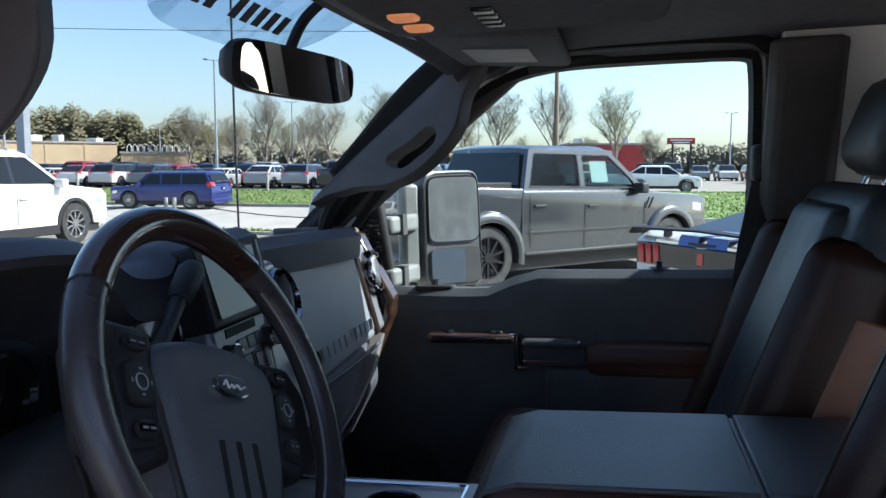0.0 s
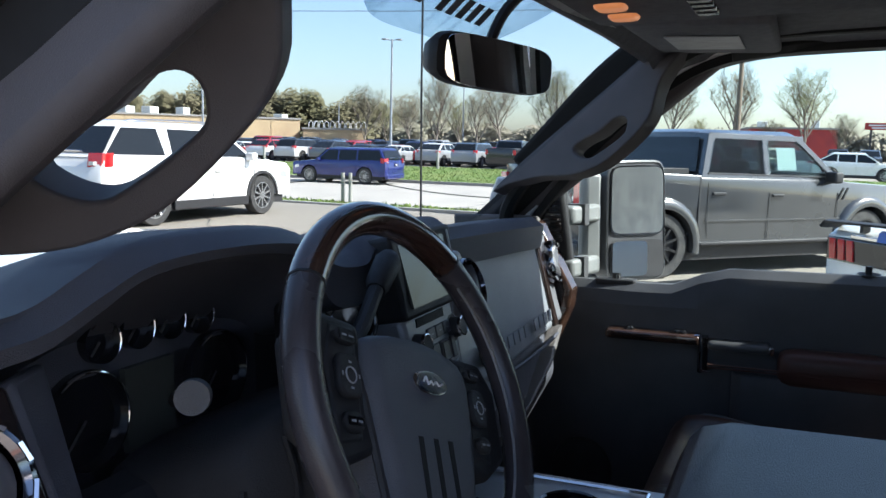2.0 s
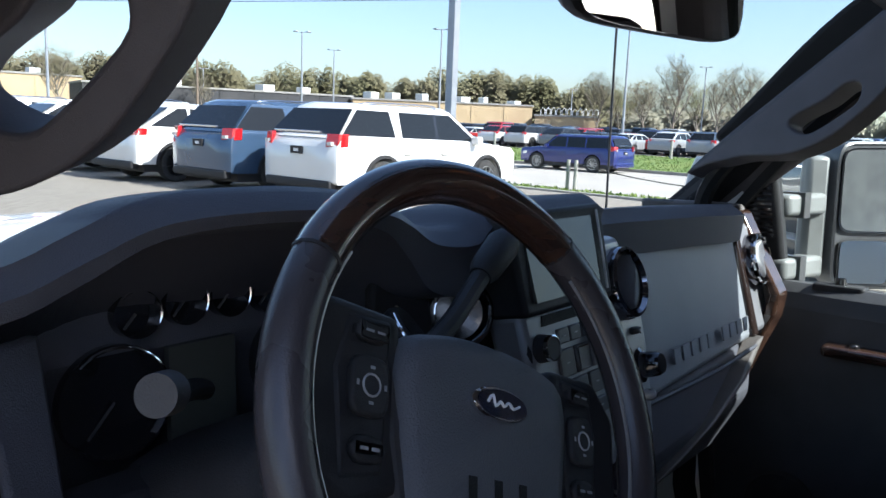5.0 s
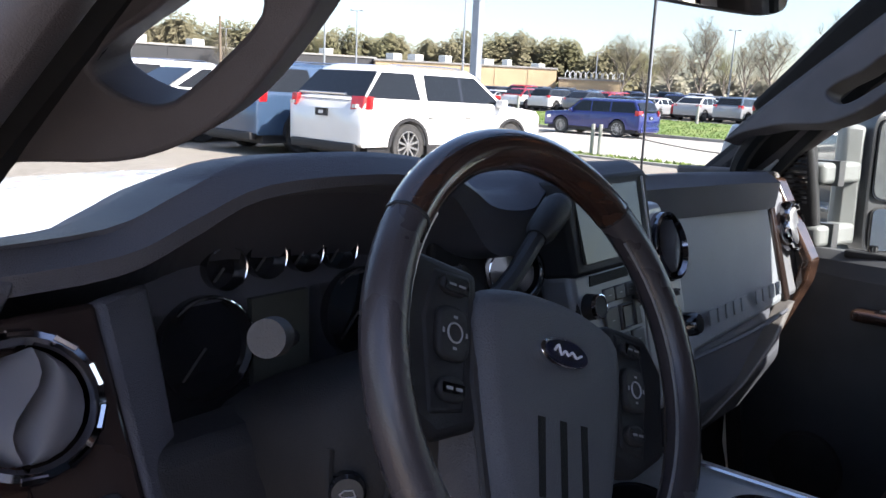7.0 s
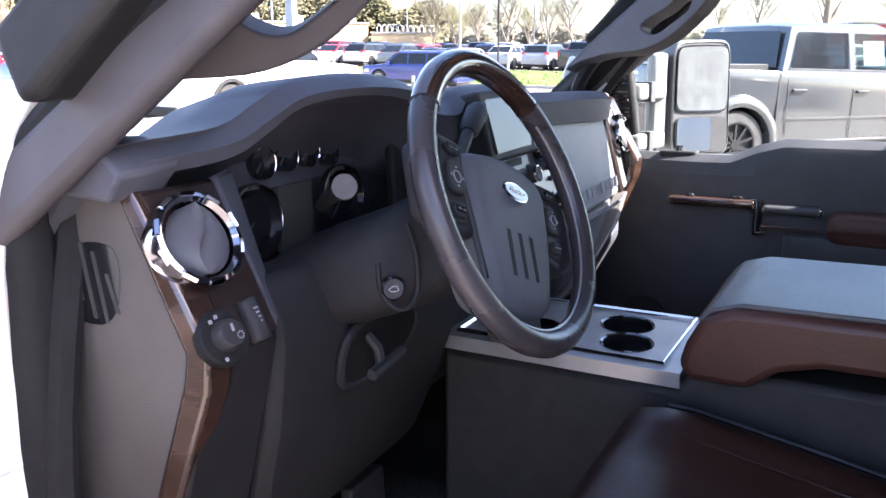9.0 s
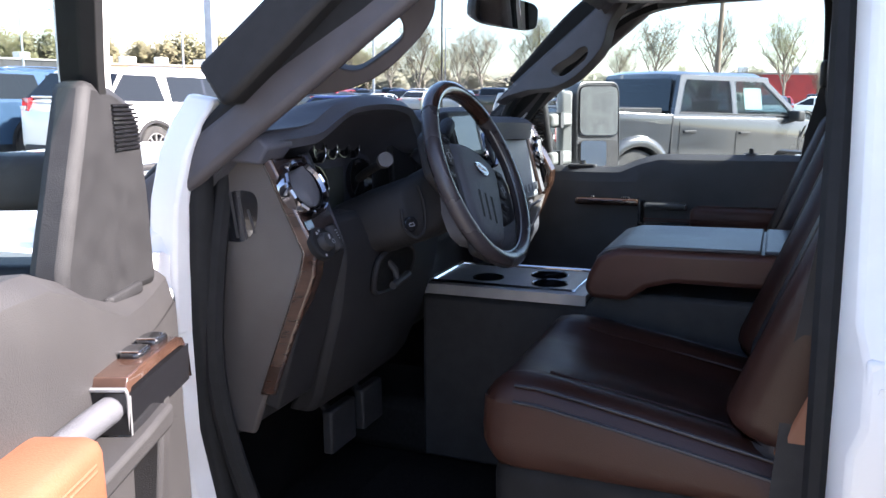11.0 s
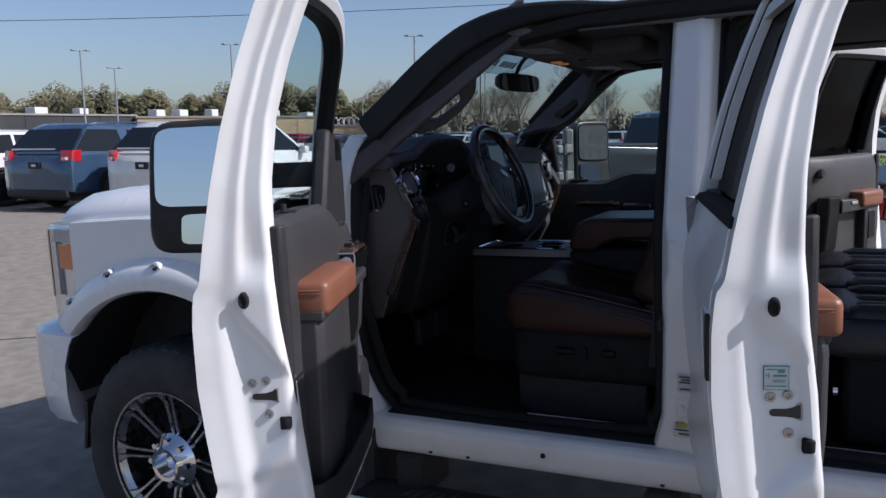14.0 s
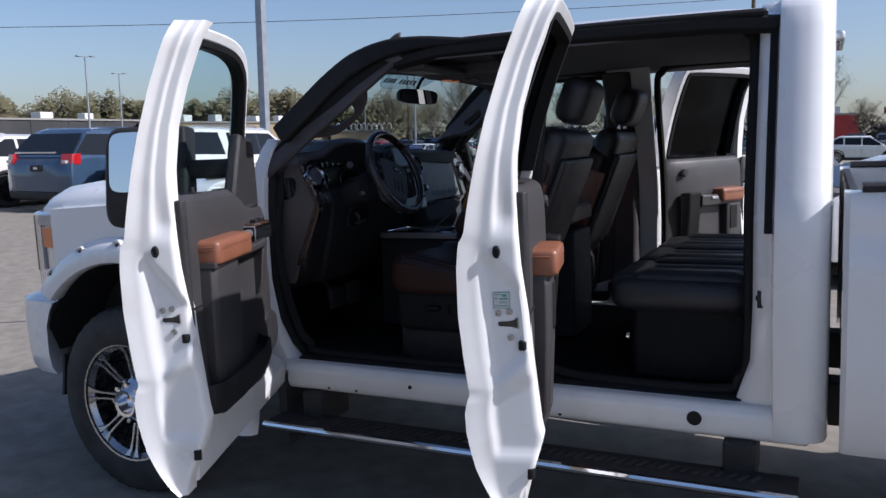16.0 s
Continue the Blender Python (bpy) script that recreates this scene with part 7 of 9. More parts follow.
side = [(-1.285, 1.175), (-1.305, 1.215), (-1.35, 1.236), (-1.84, 1.240), (-1.84, 1.165), (-1.47, 1.165), (-1.415, 1.150), (-1.375, 1.118), (-1.29, 1.118), (-1.275, 1.14)]
prism(bm, [(-0.165, y, z) for y, z in side], (0.33, 0, 0))
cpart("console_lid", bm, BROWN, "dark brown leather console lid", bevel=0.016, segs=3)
bm = B()
loft(bm, [[(x, y, z) for x in (-0.150, 0.150)] + [(x, y, z - 0.008) for x in (0.150, -0.150)] for y, z in ((-1.300, 1.212), (-1.318, 1.231), (-1.36, 1.243), (-1.645, 1.246))])
cpart("lid_top", bm, LIDLEA, "black leather lid pad", bevel=0.004)
bm = B()
loft(bm, [[(x, y, z) for x in (-0.150, 0.150)] + [(x, y, z - 0.008) for x in (0.150, -0.150)] for y, z in ((-1.652, 1.246), (-1.84, 1.246))])
cpart("lid_top", bm, LIDLEA, "black leather lid pad", bevel=0.004)


# ---- seats ----
def front_seat(cx, name_label):
    seat = part_empty("front_seat", truck, name_label)
    P_ = lambda n, bm, mat, lab="", bev=0.0, ang=60: part(n, bm, mat, seat, lab, bev, ang)
    bm = B()
    pillow(bm, cx - 0.245, cx + 0.245, -1.72, -1.225, 0.77, 0.945, r=0.035)
    P_("seat_base", bm, SEATBLACK, "black plastic seat base")
    for k in range(3):
        bm = B()
        pillow(bm, cx - 0.256, cx - 0.242, (-1.41, -1.475, -1.55)[k] - (0.03, 0.006, 0.022)[k], (-1.41, -1.475, -1.55)[k] + (0.03, 0.006, 0.022)[k], 0.865 - (0, 0.012, 0)[k], 0.885 + (0, 0.008, 0)[k], r=0.005)
        P_("seat_switch", bm, SEATBLACK)
    bm = B()
    box(bm, (cx - 0.22, -1.66, 0.645), (cx - 0.18, -1.24, 0.82))
    P_("seat_rail", bm, BLACKP, "", 0.005)
    bm = B()
    box(bm, (cx + 0.18, -1.66, 0.645), (cx + 0.22, -1.24, 0.82))
    P_("seat_rail", bm, BLACKP, "", 0.005)
    # cushion: a brown side shell up to the seam, and a dark top with raised wings
    def seam(y):
        return 1.052 - 0.20 * max(0.0, -1.30 - y) ** 1.1 - 0.9 * max(0.0, y + 1.255) ** 2

    ys_ = [-1.70, -1.66, -1.60, -1.54, -1.48, -1.42, -1.36, -1.31, -1.27, -1.24, -1.22, -1.208]
    bm = B()
    rings = []
    for y in ys_:
        e = 0.05 * max(0.0, (y + 1.26) / 0.052) ** 2.2
        w = 0.252 - 0.6 * e
        zs = seam(y)
        z0 = 0.925 + 0.5 * e
        rings.append([Vector((cx + x, y, z)) for x, z in ((-w + 0.02, z0), (-w, z0 + 0.02), (-w - 0.006, (z0 + zs) / 2), (-w + 0.004, zs), (w - 0.004, zs), (w + 0.006, (z0 + zs) / 2), (w, z0 + 0.02), (w - 0.02, z0))])
    loft(bm, rings)
    P_("seat_cushion", bm, SEATSIDE, "brown leather cushion sides", ang=50)
    bm = B()
    rings = []
    for y in ys_:
        e = 0.05 * max(0.0, (y + 1.26) / 0.052) ** 2.2
        w = 0.249 - 0.6 * e
        zs = seam(y) - 0.002
        f = 1 - 0.75 * max(0.0, (y + 1.34) / 0.13) ** 1.5
        k = max(0.0, 1 - e / 0.055)
        rings.append([Vector((cx + x, y, z)) for x, z in ((-w, zs), (-w + 0.012, zs + 0.028 * k), (-0.20, zs + 0.044 * k), (-0.165, zs + 0.036 * k), (-0.14, zs + (0.036 - 0.022 * f) * k), (-0.06, zs + (0.040 - 0.022 * f) * k), (0.06, zs + (0.040 - 0.022 * f) * k), (0.14, zs + (0.036 - 0.022 * f) * k), (0.165, zs + 0.036 * k), (0.20, zs + 0.044 * k), (w - 0.012, zs + 0.028 * k), (w, zs))])
    loft(bm, rings)
    P_("cushion_top", bm, SEATBROWN, "dark brown leather cushion top", ang=50)
    for s in (-1, 1):
        for q, dz in ((0.0, 0.004), (-0.012, 0.030)):
            bm = B()
            tube(bm, [(cx + s * (0.250 + q), y, seam(y) + dz) for y in ys_[:9]], 0.0032, 6)
            P_("piping", bm, BLEATHER)
        bm = B()
        tube(bm, [(cx + s * 0.150, y, seam(y) + 0.029 + 0.006 * max(0.0, (y + 1.34) / 0.08)) for y in ys_[:8]], 0.003, 6)
        P_("piping", bm, SEATBROWN)
    MB = Matrix.Translation((cx, -1.665, 1.03)) @ Matrix.Rotation(radians(21.5), 4, "X")
    bm = B()
    pillow(bm, -0.235, 0.235, -0.10, 0.02, -0.06, 0.60, r=0.05, m=MB)
    P_("backrest", bm, BLEATHER, "black leather backrest")
    bm = B()
    pillow(bm, -0.15, 0.15, -0.02, 0.045, 0.02, 0.55, r=0.03, m=MB)
    P_("backrest_insert", bm, BLEATHER)
    for s in (-1, 1):
        bm = B()
        pillow(bm, s * 0.20 - 0.045, s * 0.20 + 0.045, -0.085, 0.07, 0.0, 0.50, r=0.04, m=MB)
        P_("back_bolster", bm, SEATBROWN)
        bm = B()
        pillow(bm, s * 0.236 - 0.012, s * 0.236 + 0.012, -0.095, -0.02, 0.0, 0.40, r=0.008, m=MB)
        P_("side_strip", bm, TAN, "saddle-brown leather side strip")
    bm = B()
    pillow(bm, -0.20, 0.20, -0.125, -0.09, 0.04, 0.50, r=0.015, m=MB)
    P_("seatback_pocket", bm, BLEATHER)
    bm = B()
    pillow(bm, -0.135, 0.135, -0.10, 0.02, 0.620, 0.800, r=0.045, m=MB)
    P_("headrest", bm, BLEATHER, "black leather headrest")
    for s in (-1, 1):
        bm = B()
        cyl(bm, MB @ Vector((s * 0.06, -0.04, 0.57)), MB @ Vector((s * 0.06, -0.04, 0.65)), 0.007, n=8)
        P_("headrest_post", bm, CHROME)
    return seat


front_seat(-0.42, "driver seat in black and dark brown leather")
front_seat(0.42, "passenger seat in black and dark brown leather")
for s in (-1, 1):
    bm = B()
    x = s * 0.715
    q = [(x, -1.80, 1.62), (x - s * 0.03, -1.76, 1.45), (x - s * 0.06, -1.72, 1.15), (x - s * 0.03, -1.70, 0.85)]
    loft(bm, [[Vector(p) + Vector((0, 0.024, 0)), Vector(p) + Vector((0, -0.024, 0)), Vector(p) + Vector((s * 0.003, -0.024, 0)), Vector(p) + Vector((s * 0.003, 0.024, 0))] for p in q])
    part("seat_belt", bm, BLACKP, truck)
    bm = B()
    pillow(bm, *sorted((x - s * 0.03, x + s * 0.02)), -1.835, -1.765, 1.58, 1.66, r=0.012)
    part("belt_anchor", bm, BLACKP, truck)
bench = part_empty("rear_bench", truck, "rear bench in ribbed black leather")
bm = B()
pillow(bm, -0.66, 0.66, -2.62, -2.12, 0.90, 1.02, r=0.05)
part("bench_cushion", bm, BLEATHER, bench, ang=60)
bm = B()
box(bm, (-0.62, -2.60, 0.645), (0.62, -2.20, 0.92))
part("bench_base", bm, SEATBLACK, bench, bevel=0.02)
for cx in (-0.42, 0.0, 0.42):
    w = 0.40
    bm = B()
    pillow(bm, cx - w / 2, cx + w / 2, -2.27, -2.115, 0.955, 1.030, r=0.035, crown=0.006)
    part("cushion_nose", bm, BLEATHER, bench, ang=60)
    for k in range(4):
        bm = B()
        x0 = cx - w / 2 + w * k / 4
        pillow(bm, x0 - 0.002, x0 + w / 4 + 0.002, -2.60, -2.205, 0.975, 1.040 - (0.012 if k in (1, 2) else 0), r=0.026, crown=0.007)
        part("cushion_rib", bm, BLEATHER, bench, ang=60)
    bm = B()
    MB = Matrix.Translation((cx, -2.62, 1.03)) @ Matrix.Rotation(radians(14), 4, "X")
    w = 0.20 if cx else 0.19
    pillow(bm, -w, w, -0.08, 0.04, -0.02, 0.56, r=0.04, m=MB)
    part("bench_back", bm, BLEATHER, bench, ang=60)
    bm = B()
    pillow(bm, -0.12, 0.12, -0.06, 0.03, 0.56, 0.68, r=0.035, m=MB)
    part("headrest", bm, BLEATHER, bench, ang=60)
bm = B()
cyl(bm, (-0.60, -2.19, 0.80), (-0.60, -2.178, 0.80), 0.018, n=14)
part("anchor_bolt", bm, CHROME, bench)


# ---- vehicles round the truck ----
def paint(name, c, metal=0.25, rough=0.25):
    return material(name, c, rough, metal, coat=0.9, colour2=tuple(k * 0.9 for k in c), scale=4)


EXP_WHITE = paint("pearl_white_paint", (0.78, 0.77, 0.74), 0.05)
EXP_BLUE = paint("steel_blue_paint", (0.045, 0.085, 0.15))
GREYTRUCK = paint("lead_grey_paint", (0.040, 0.042, 0.045), 0.1)
FLEXBLUE = paint("deep_blue_paint", (0.02, 0.03, 0.16))
STRIPE = paint("blue_stripe_paint", (0.02, 0.05, 0.25))
LOTPAINT = random_paint("mixed_car_paints", [(0.70, 0.70, 0.68), (0.02, 0.02, 0.022), (0.28, 0.02, 0.02), (0.06, 0.07, 0.09), (0.30, 0.31, 0.32), (0.035, 0.045, 0.06), (0.16, 0.17, 0.18), (0.02, 0.03, 0.08), (0.55, 0.55, 0.54), (0.03, 0.032, 0.035), (0.33, 0.025, 0.03), (0.08, 0.11, 0.15)])
CARRIM = material("car_rim", (0.45, 0.45, 0.46), 0.3, 0.9)
BLACKRIM = material("black_rim", (0.03, 0.03, 0.032), 0.3, 0.5)


def car_wheel(p, x, y, r, s, rim_mat, detail):
    c = Vector((x, y, r))
    ax = Vector((s, 0, 0))
    w = 0.22
    bm = B()
    n = 28 if detail else 16
    lathe(bm, [(r * 0.66, -w / 2), (r * 0.95, -w / 2), (r, -w / 2 + 0.03), (r, w / 2 - 0.03), (r * 0.95, w / 2), (r * 0.68, w / 2), (r * 0.66, w / 2 - 0.03)], c, ax, n)
    t = part("wheel", bm, TYRE, p)
    bm = B()
    lathe(bm, [(0.0, w / 2 - 0.07), (r * 0.66, w / 2 - 0.075)], c, ax, n)
    part("wheel_back", bm, BLACKP, t)
    bm = B()
    lathe(bm, [(r * 0.68, w / 2 - 0.005), (r * 0.63, w / 2 - 0.005), (r * 0.61, w / 2 - 0.06)], c, ax, n)
    for k in range(10 if detail else 5):
        a = 2 * math.pi * k / (10 if detail else 5)
        m = Matrix.Translation(c) @ Matrix.Rotation(a, 4, "X")
        g = 0.016 if detail else 0.035
        box(bm, (s * (w / 2 - 0.045), -g, 0.03), (s * (w / 2 - 0.012), g, r * 0.64), m)
    cyl(bm, c + ax * (w / 2 - 0.05), c + ax * (w / 2 - 0.005), r * 0.17, r * 0.15, n=12)
    part("rim", bm, rim_mat, t)


def make_car(name, label, body_mat, L, W, H, wb, fo, r, lower, house, rim=CARRIM, detail=True, belt_in=0.05, roof_in=0.23,
             clad=True, pillars=(), rack=False, wrap=False, hollow=False, tail="wrap", group="", category="car", tail_z=(1.0, 1.22)):
    """A car pointing to +y, its front bumper at y = 0. lower: side outline of the body above the sills, from nose to tail;
    house: windscreen base, roof front, roof rear, back glass base. pillars: y of the posts between side windows."""
    car = thing(name, label, category, group)
    hw = W / 2
    ay, by = -fo, -fo - wb
    R_ = r + 0.055
    gz = 0.26 if H > 1.6 else 0.20

    def arch(cy):
        return [(cy + R_ * math.cos(t), max(gz, r + R_ * math.sin(t))) for t in (math.pi * k / 12 for k in range(13))]

    out = [(p[0], p[1]) for p in lower]
    und = [(-L + 0.10, gz + 0.12)] + [(a, b) for a, b in reversed(arch(by))] + [(a, b) for a, b in reversed(arch(ay))] + [(-0.10, gz + 0.10)]
    bm = B()
    rings = []
    for u, drop, nose in ((-1.0, 0.045, 0.10), (-0.985, 0.016, 0.07), (-0.92, 0.004, 0.04), (-0.6, 0.0, 0.008), (0, 0.0, 0.0), (0.6, 0.0, 0.008), (0.92, 0.004, 0.04), (0.985, 0.016, 0.07), (1.0, 0.045, 0.10)):
        ring = []
        for y, z in out:
            ring.append(Vector((u * hw, min(max(y, -L + nose), -nose), z - drop * min(1, max(0, (z - 0.6) / 0.3)))))
        for y, z in und:
            ring.append(Vector((u * hw * (0.985 if abs(u) == 1 else 1), y, z)))
        rings.append(ring)
    loft(bm, rings)
    part("body", bm, body_mat, car, ang=32)
    bm = B()
    box(bm, (-hw * 0.93, -L + 0.25, gz - 0.04), (hw * 0.93, -0.25, gz + 0.30))
    part("underbody", bm, BLACKP, car)
    for s in (-1, 1):
        for y in (ay, by):
            car_wheel(car, s * (hw - 0.115), y, r, s, rim, detail)
    # cabin
    (wy, wz), (ry, rz), (qy, qz), (ty, tz) = house
    bh, rh = hw - belt_in, hw - roof_in
    bm = B()
    low = [(-bh, wy + 0.0, wz - 0.03), (-bh * 0.6, wy + 0.06, wz - 0.03), (bh * 0.6, wy + 0.06, wz - 0.03), (bh, wy, wz - 0.03), (bh, ty, tz - 0.03), (bh * 0.6, ty - 0.03, tz - 0.03), (-bh * 0.6, ty - 0.03, tz - 0.03), (-bh, ty, tz - 0.03)]
    mid = [(-rh - 0.02, ry - 0.03, rz - 0.05), (-rh * 0.6, ry + 0.04, rz - 0.03), (rh * 0.6, ry + 0.04, rz - 0.03), (rh + 0.02, ry - 0.03, rz - 0.05), (rh + 0.02, qy + 0.03, qz - 0.05), (rh * 0.6, qy - 0.02, qz - 0.03), (-rh * 0.6, qy - 0.02, qz - 0.03), (-rh - 0.02, qy + 0.03, qz - 0.05)]
    top = [(x * 0.86, y + (-0.10 if k in (0, 1, 2, 3) else 0.10), max(rz, qz) + (0.0 if abs(x) > rh * 0.8 else 0.012)) for k, (x, y, z) in enumerate(mid)]
    if hollow:
        loft(bm, [[(x, y, z - 0.035) for x, y, z in mid], mid, top])
    else:
        loft(bm, [low, mid, top])
    cabin = part("cabin", bm, body_mat, car, ang=40)

    def on_side(s, y, f):
        """A point of the side glass at height share f."""
        k = min(max((y - wy) / (ty - wy), 0.0), 1.0)
        z0 = wz + (tz - wz) * k - 0.03
        g = min(max((y - ry) / (qy - ry), 0.0), 1.0)
        z1 = rz + (qz - rz) * g - 0.05
        x = bh + (rh + 0.02 - bh) * f
        return Vector((s * (x + 0.006), y, z0 + (z1 - z0) * f))

    def front_edge(f):
        return wy + (ry - 0.03 - wy) * f - 0.10

    def back_edge(f):
        return ty + (qy + 0.03 - ty) * f + (0.012 if wrap else 0.10)

    marks = list(pillars)
    if hollow:
        for s in (-1, 1):
            inw = Vector((-s * 0.07, 0, 0))
            posts = [(lambda f: front_edge(f) + 0.12, lambda f: front_edge(f) - 0.015)]
            posts += [(lambda f, y=y: y + 0.06, lambda f, y=y: y - 0.065) for y in marks]
            posts.append((lambda f: back_edge(f) + 0.03, lambda f: back_edge(f) - 0.10))
            for a_, b_ in posts:
                bm = B()
                loft(bm, [[on_side(s, a_(f), f), on_side(s, b_(f), f), on_side(s, b_(f), f) + inw, on_side(s, a_(f), f) + inw] for f in (0.0, 0.5, 1.0)])
                part("cab_post", bm, body_mat, cabin, bevel=0.008)
            for f0, f1 in ((-0.02, 0.11), (0.89, 1.02)):
                bm = B()
                y0, y1 = front_edge(f0) + 0.10, back_edge(f1) - 0.08
                loft(bm, [[on_side(s, y0 + (y1 - y0) * t, f) + w for f, w in ((f0, Vector()), (f1, Vector()), (f1, inw), (f0, inw))] for t in (0, 0.33, 0.67, 1.0)])
                part("window_rail", bm, body_mat, cabin, bevel=0.006)
            bm = B()
            y0, y1 = front_edge(0.1) - 0.02, back_edge(0.1)
            tube(bm, [on_side(s, y0 + (y1 - y0) * t, 0.115) + Vector((s * 0.004, 0, 0)) for t in (0, 0.5, 1)], 0.012, 6)
            part("belt_strip", bm, BLACKP, cabin)
            for y in (marks[0] - 0.05, ty + 0.30):
                bm = B()
                pillow(bm, s * 0.42 - 0.25, s * 0.42 + 0.25, y - 0.09, y + 0.05, wz - 0.02, wz + 0.26, r=0.05)
                pillow(bm, s * 0.42 - 0.13, s * 0.42 + 0.13, y - 0.09, y + 0.01, wz + 0.29, wz + 0.47, r=0.04)
                part("cab_seat", bm, SEATBLACK, cabin, ang=60)
        bm = B()
        box(bm, (-bh + 0.07, ty + 0.08, wz - 0.06), (bh - 0.07, wy - 0.30, wz + 0.05))
        pillow(bm, -bh + 0.08, bh - 0.08, wy - 0.75, wy - 0.12, wz - 0.05, wz + 0.10, r=0.05)
        part("cab_trim", bm, SEATBLACK, cabin)
        bm = B()
        loft(bm, [[(x, y, z) for x, y, z in (low[4], low[5], low[6], low[7])] + [(x * 0.97, y + 0.05, z) for x, y, z in (low[7], low[6], low[5], low[4])], [(x, y, z) for x, y, z in (mid[4], mid[5], mid[6], mid[7])] + [(x * 0.97, y + 0.05, z) for x, y, z in (mid[7], mid[6], mid[5], mid[4])]])
        part("back_panel", bm, body_mat, cabin)
    for s in (-1, 1):
        spans = []
        ys = [None] + marks + [None]
        for k in range(len(ys) - 1):
            lo_f, hi_f = 0.10, 0.90
            g0 = 0.11 if wrap and k == 2 else 0.035
            g1 = 0.06 if wrap and k == 1 else 0.032
            a0 = front_edge(lo_f) if ys[k] is None else ys[k] - g0
            a1 = front_edge(hi_f) if ys[k] is None else ys[k] - g0 - 0.01 - (0.07 if wrap and k == 2 else 0)
            b0 = back_edge(lo_f) if ys[k + 1] is None else ys[k + 1] + g1
            b1 = back_edge(hi_f) if ys[k + 1] is None else ys[k + 1] + g1
            if a1 - b1 < 0.05:
                b1 = a1 - 0.05
            bm = B()
            slab(bm, on_side(s, a0, lo_f), on_side(s, b0, lo_f), on_side(s, b1, hi_f), on_side(s, a1, hi_f), 0.006 * s)
            part("side_window", bm, ((CABGLASS, TINTGLASS, CARGLASS)[min(k, 2)] if hollow else CARGLASS), cabin, bevel=0.0)
        if wrap:
            bm = B()
            y = marks[0]
            slab(bm, on_side(s, y + 0.036, 0.10), on_side(s, y - 0.036, 0.10), on_side(s, y - 0.046, 0.90), on_side(s, y + 0.033, 0.90), 0.003 * s)
            part("black_post", bm, GLOSSB, cabin)
        if detail:
            # door gaps and handles
            for y in [wy - 0.12] + marks:
                bm = B()
                zt = wz - 0.05
                tube(bm, [(s * (hw - 0.004), y, gz + 0.16), (s * (hw + 0.0005), y, 0.62), (s * (hw - 0.002), y, zt - 0.12)], 0.005, 5)
                part("door_gap", bm, BLACKP, car)
            for y in marks[:2]:
                bm = B()
                pillow(bm, *sorted((s * (hw - 0.01), s * (hw + 0.028))), y + 0.05, y + 0.25, wz - 0.22, wz - 0.185, r=0.008)
                part("door_handle", bm, body_mat if detail != 2 else BLACKP, car)
            bm = B()
            mx, my = s * (hw - 0.02), wy - 0.32
            pillow(bm, *sorted((mx, mx + s * 0.20)), my - 0.07, my + 0.09, wz - 0.03, wz + 0.13, r=0.03)
            part("door_mirror", bm, body_mat if detail != 2 else BLACKP, car)
        if clad:
            bm = B()
            prism(bm, [(s * (hw - 0.03), y, z) for y, z in ((ay - R_ - 0.01, gz + 0.14), (by + R_ + 0.01, gz + 0.14), (by + R_ + 0.01, gz - 0.02), (ay - R_ - 0.01, gz - 0.02))], (s * 0.038, 0, 0))
            part("sill_cladding", bm, BLACKP, car, bevel=0.01)
            for y in (ay, by):
                bm = B()
                rings = []
                for k in range(13):
                    t = math.pi * k / 12
                    rings.append([Vector((s * x, y + q * math.cos(t), r + q * math.sin(t))) for q, x in ((R_ - 0.005, hw - 0.02), (R_ - 0.005, hw + 0.010), (R_ + 0.05, hw + 0.008), (R_ + 0.055, hw - 0.02))])
                loft(bm, rings)
                part("arch_cladding", bm, BLACKP, car)
        # lamps
        bm = B()
        z0, z1 = tail_z
        if tail == "wrap":
            loft(bm, [[(s * (hw - 0.26), -L + 0.015 + k, z), (s * (hw - 0.02), -L + 0.08 + k, z), (s * (hw + 0.006), -L + 0.13 + k, z), (s * (hw + 0.006), -L + 0.30 + k * 0.5, z + 0.01), (s * (hw - 0.05), -L + 0.30, z), (s * (hw - 0.26), -L + 0.12, z)] for z, k in ((z0, 0), (z1, 0.03))])
        else:
            box(bm, (s * (hw - 0.16), -L - 0.008, z0), (s * (hw + 0.004), -L + 0.12, z1))
        tl = part("tail_lamp", bm, REDLENS, car, bevel=0.01)
        bm = B()
        box(bm, (s * (hw - 0.20), -L - 0.002, z0 + 0.03), (s * (hw - 0.10), -L + 0.07, z0 + 0.09))
        part("reverse_lens", bm, CLEARLENS, tl)
        bm = B()
        hz0 = lower[2][1] - 0.20
        loft(bm, [[(s * (hw - 0.42), -0.05, z), (s * (hw - 0.10), -0.11, z), (s * (hw + 0.003), -0.20, z), (s * (hw + 0.003), -0.42, z + 0.03), (s * (hw - 0.06), -0.42, z), (s * (hw - 0.42), -0.20, z)] for z in (hz0, hz0 + 0.13)])
        part("head_lamp", bm, CLEARLENS, car, bevel=0.01)
    # front and back glass
    bm = B()
    lo, hi = 0.08, 0.90
    P0 = lambda u, f: Vector((u * (bh * 0.93 + (rh - bh) * f), wy + 0.045 + (ry - wy) * f + 0.012, wz - 0.02 + (rz - 0.035 - wz + 0.02) * f + 0.010))
    slab(bm, P0(-1, lo), P0(1, lo), P0(1, hi), P0(-1, hi), 0.006)
    part("windscreen", bm, CABGLASS if hollow else CARGLASS, cabin)
    bm = B()
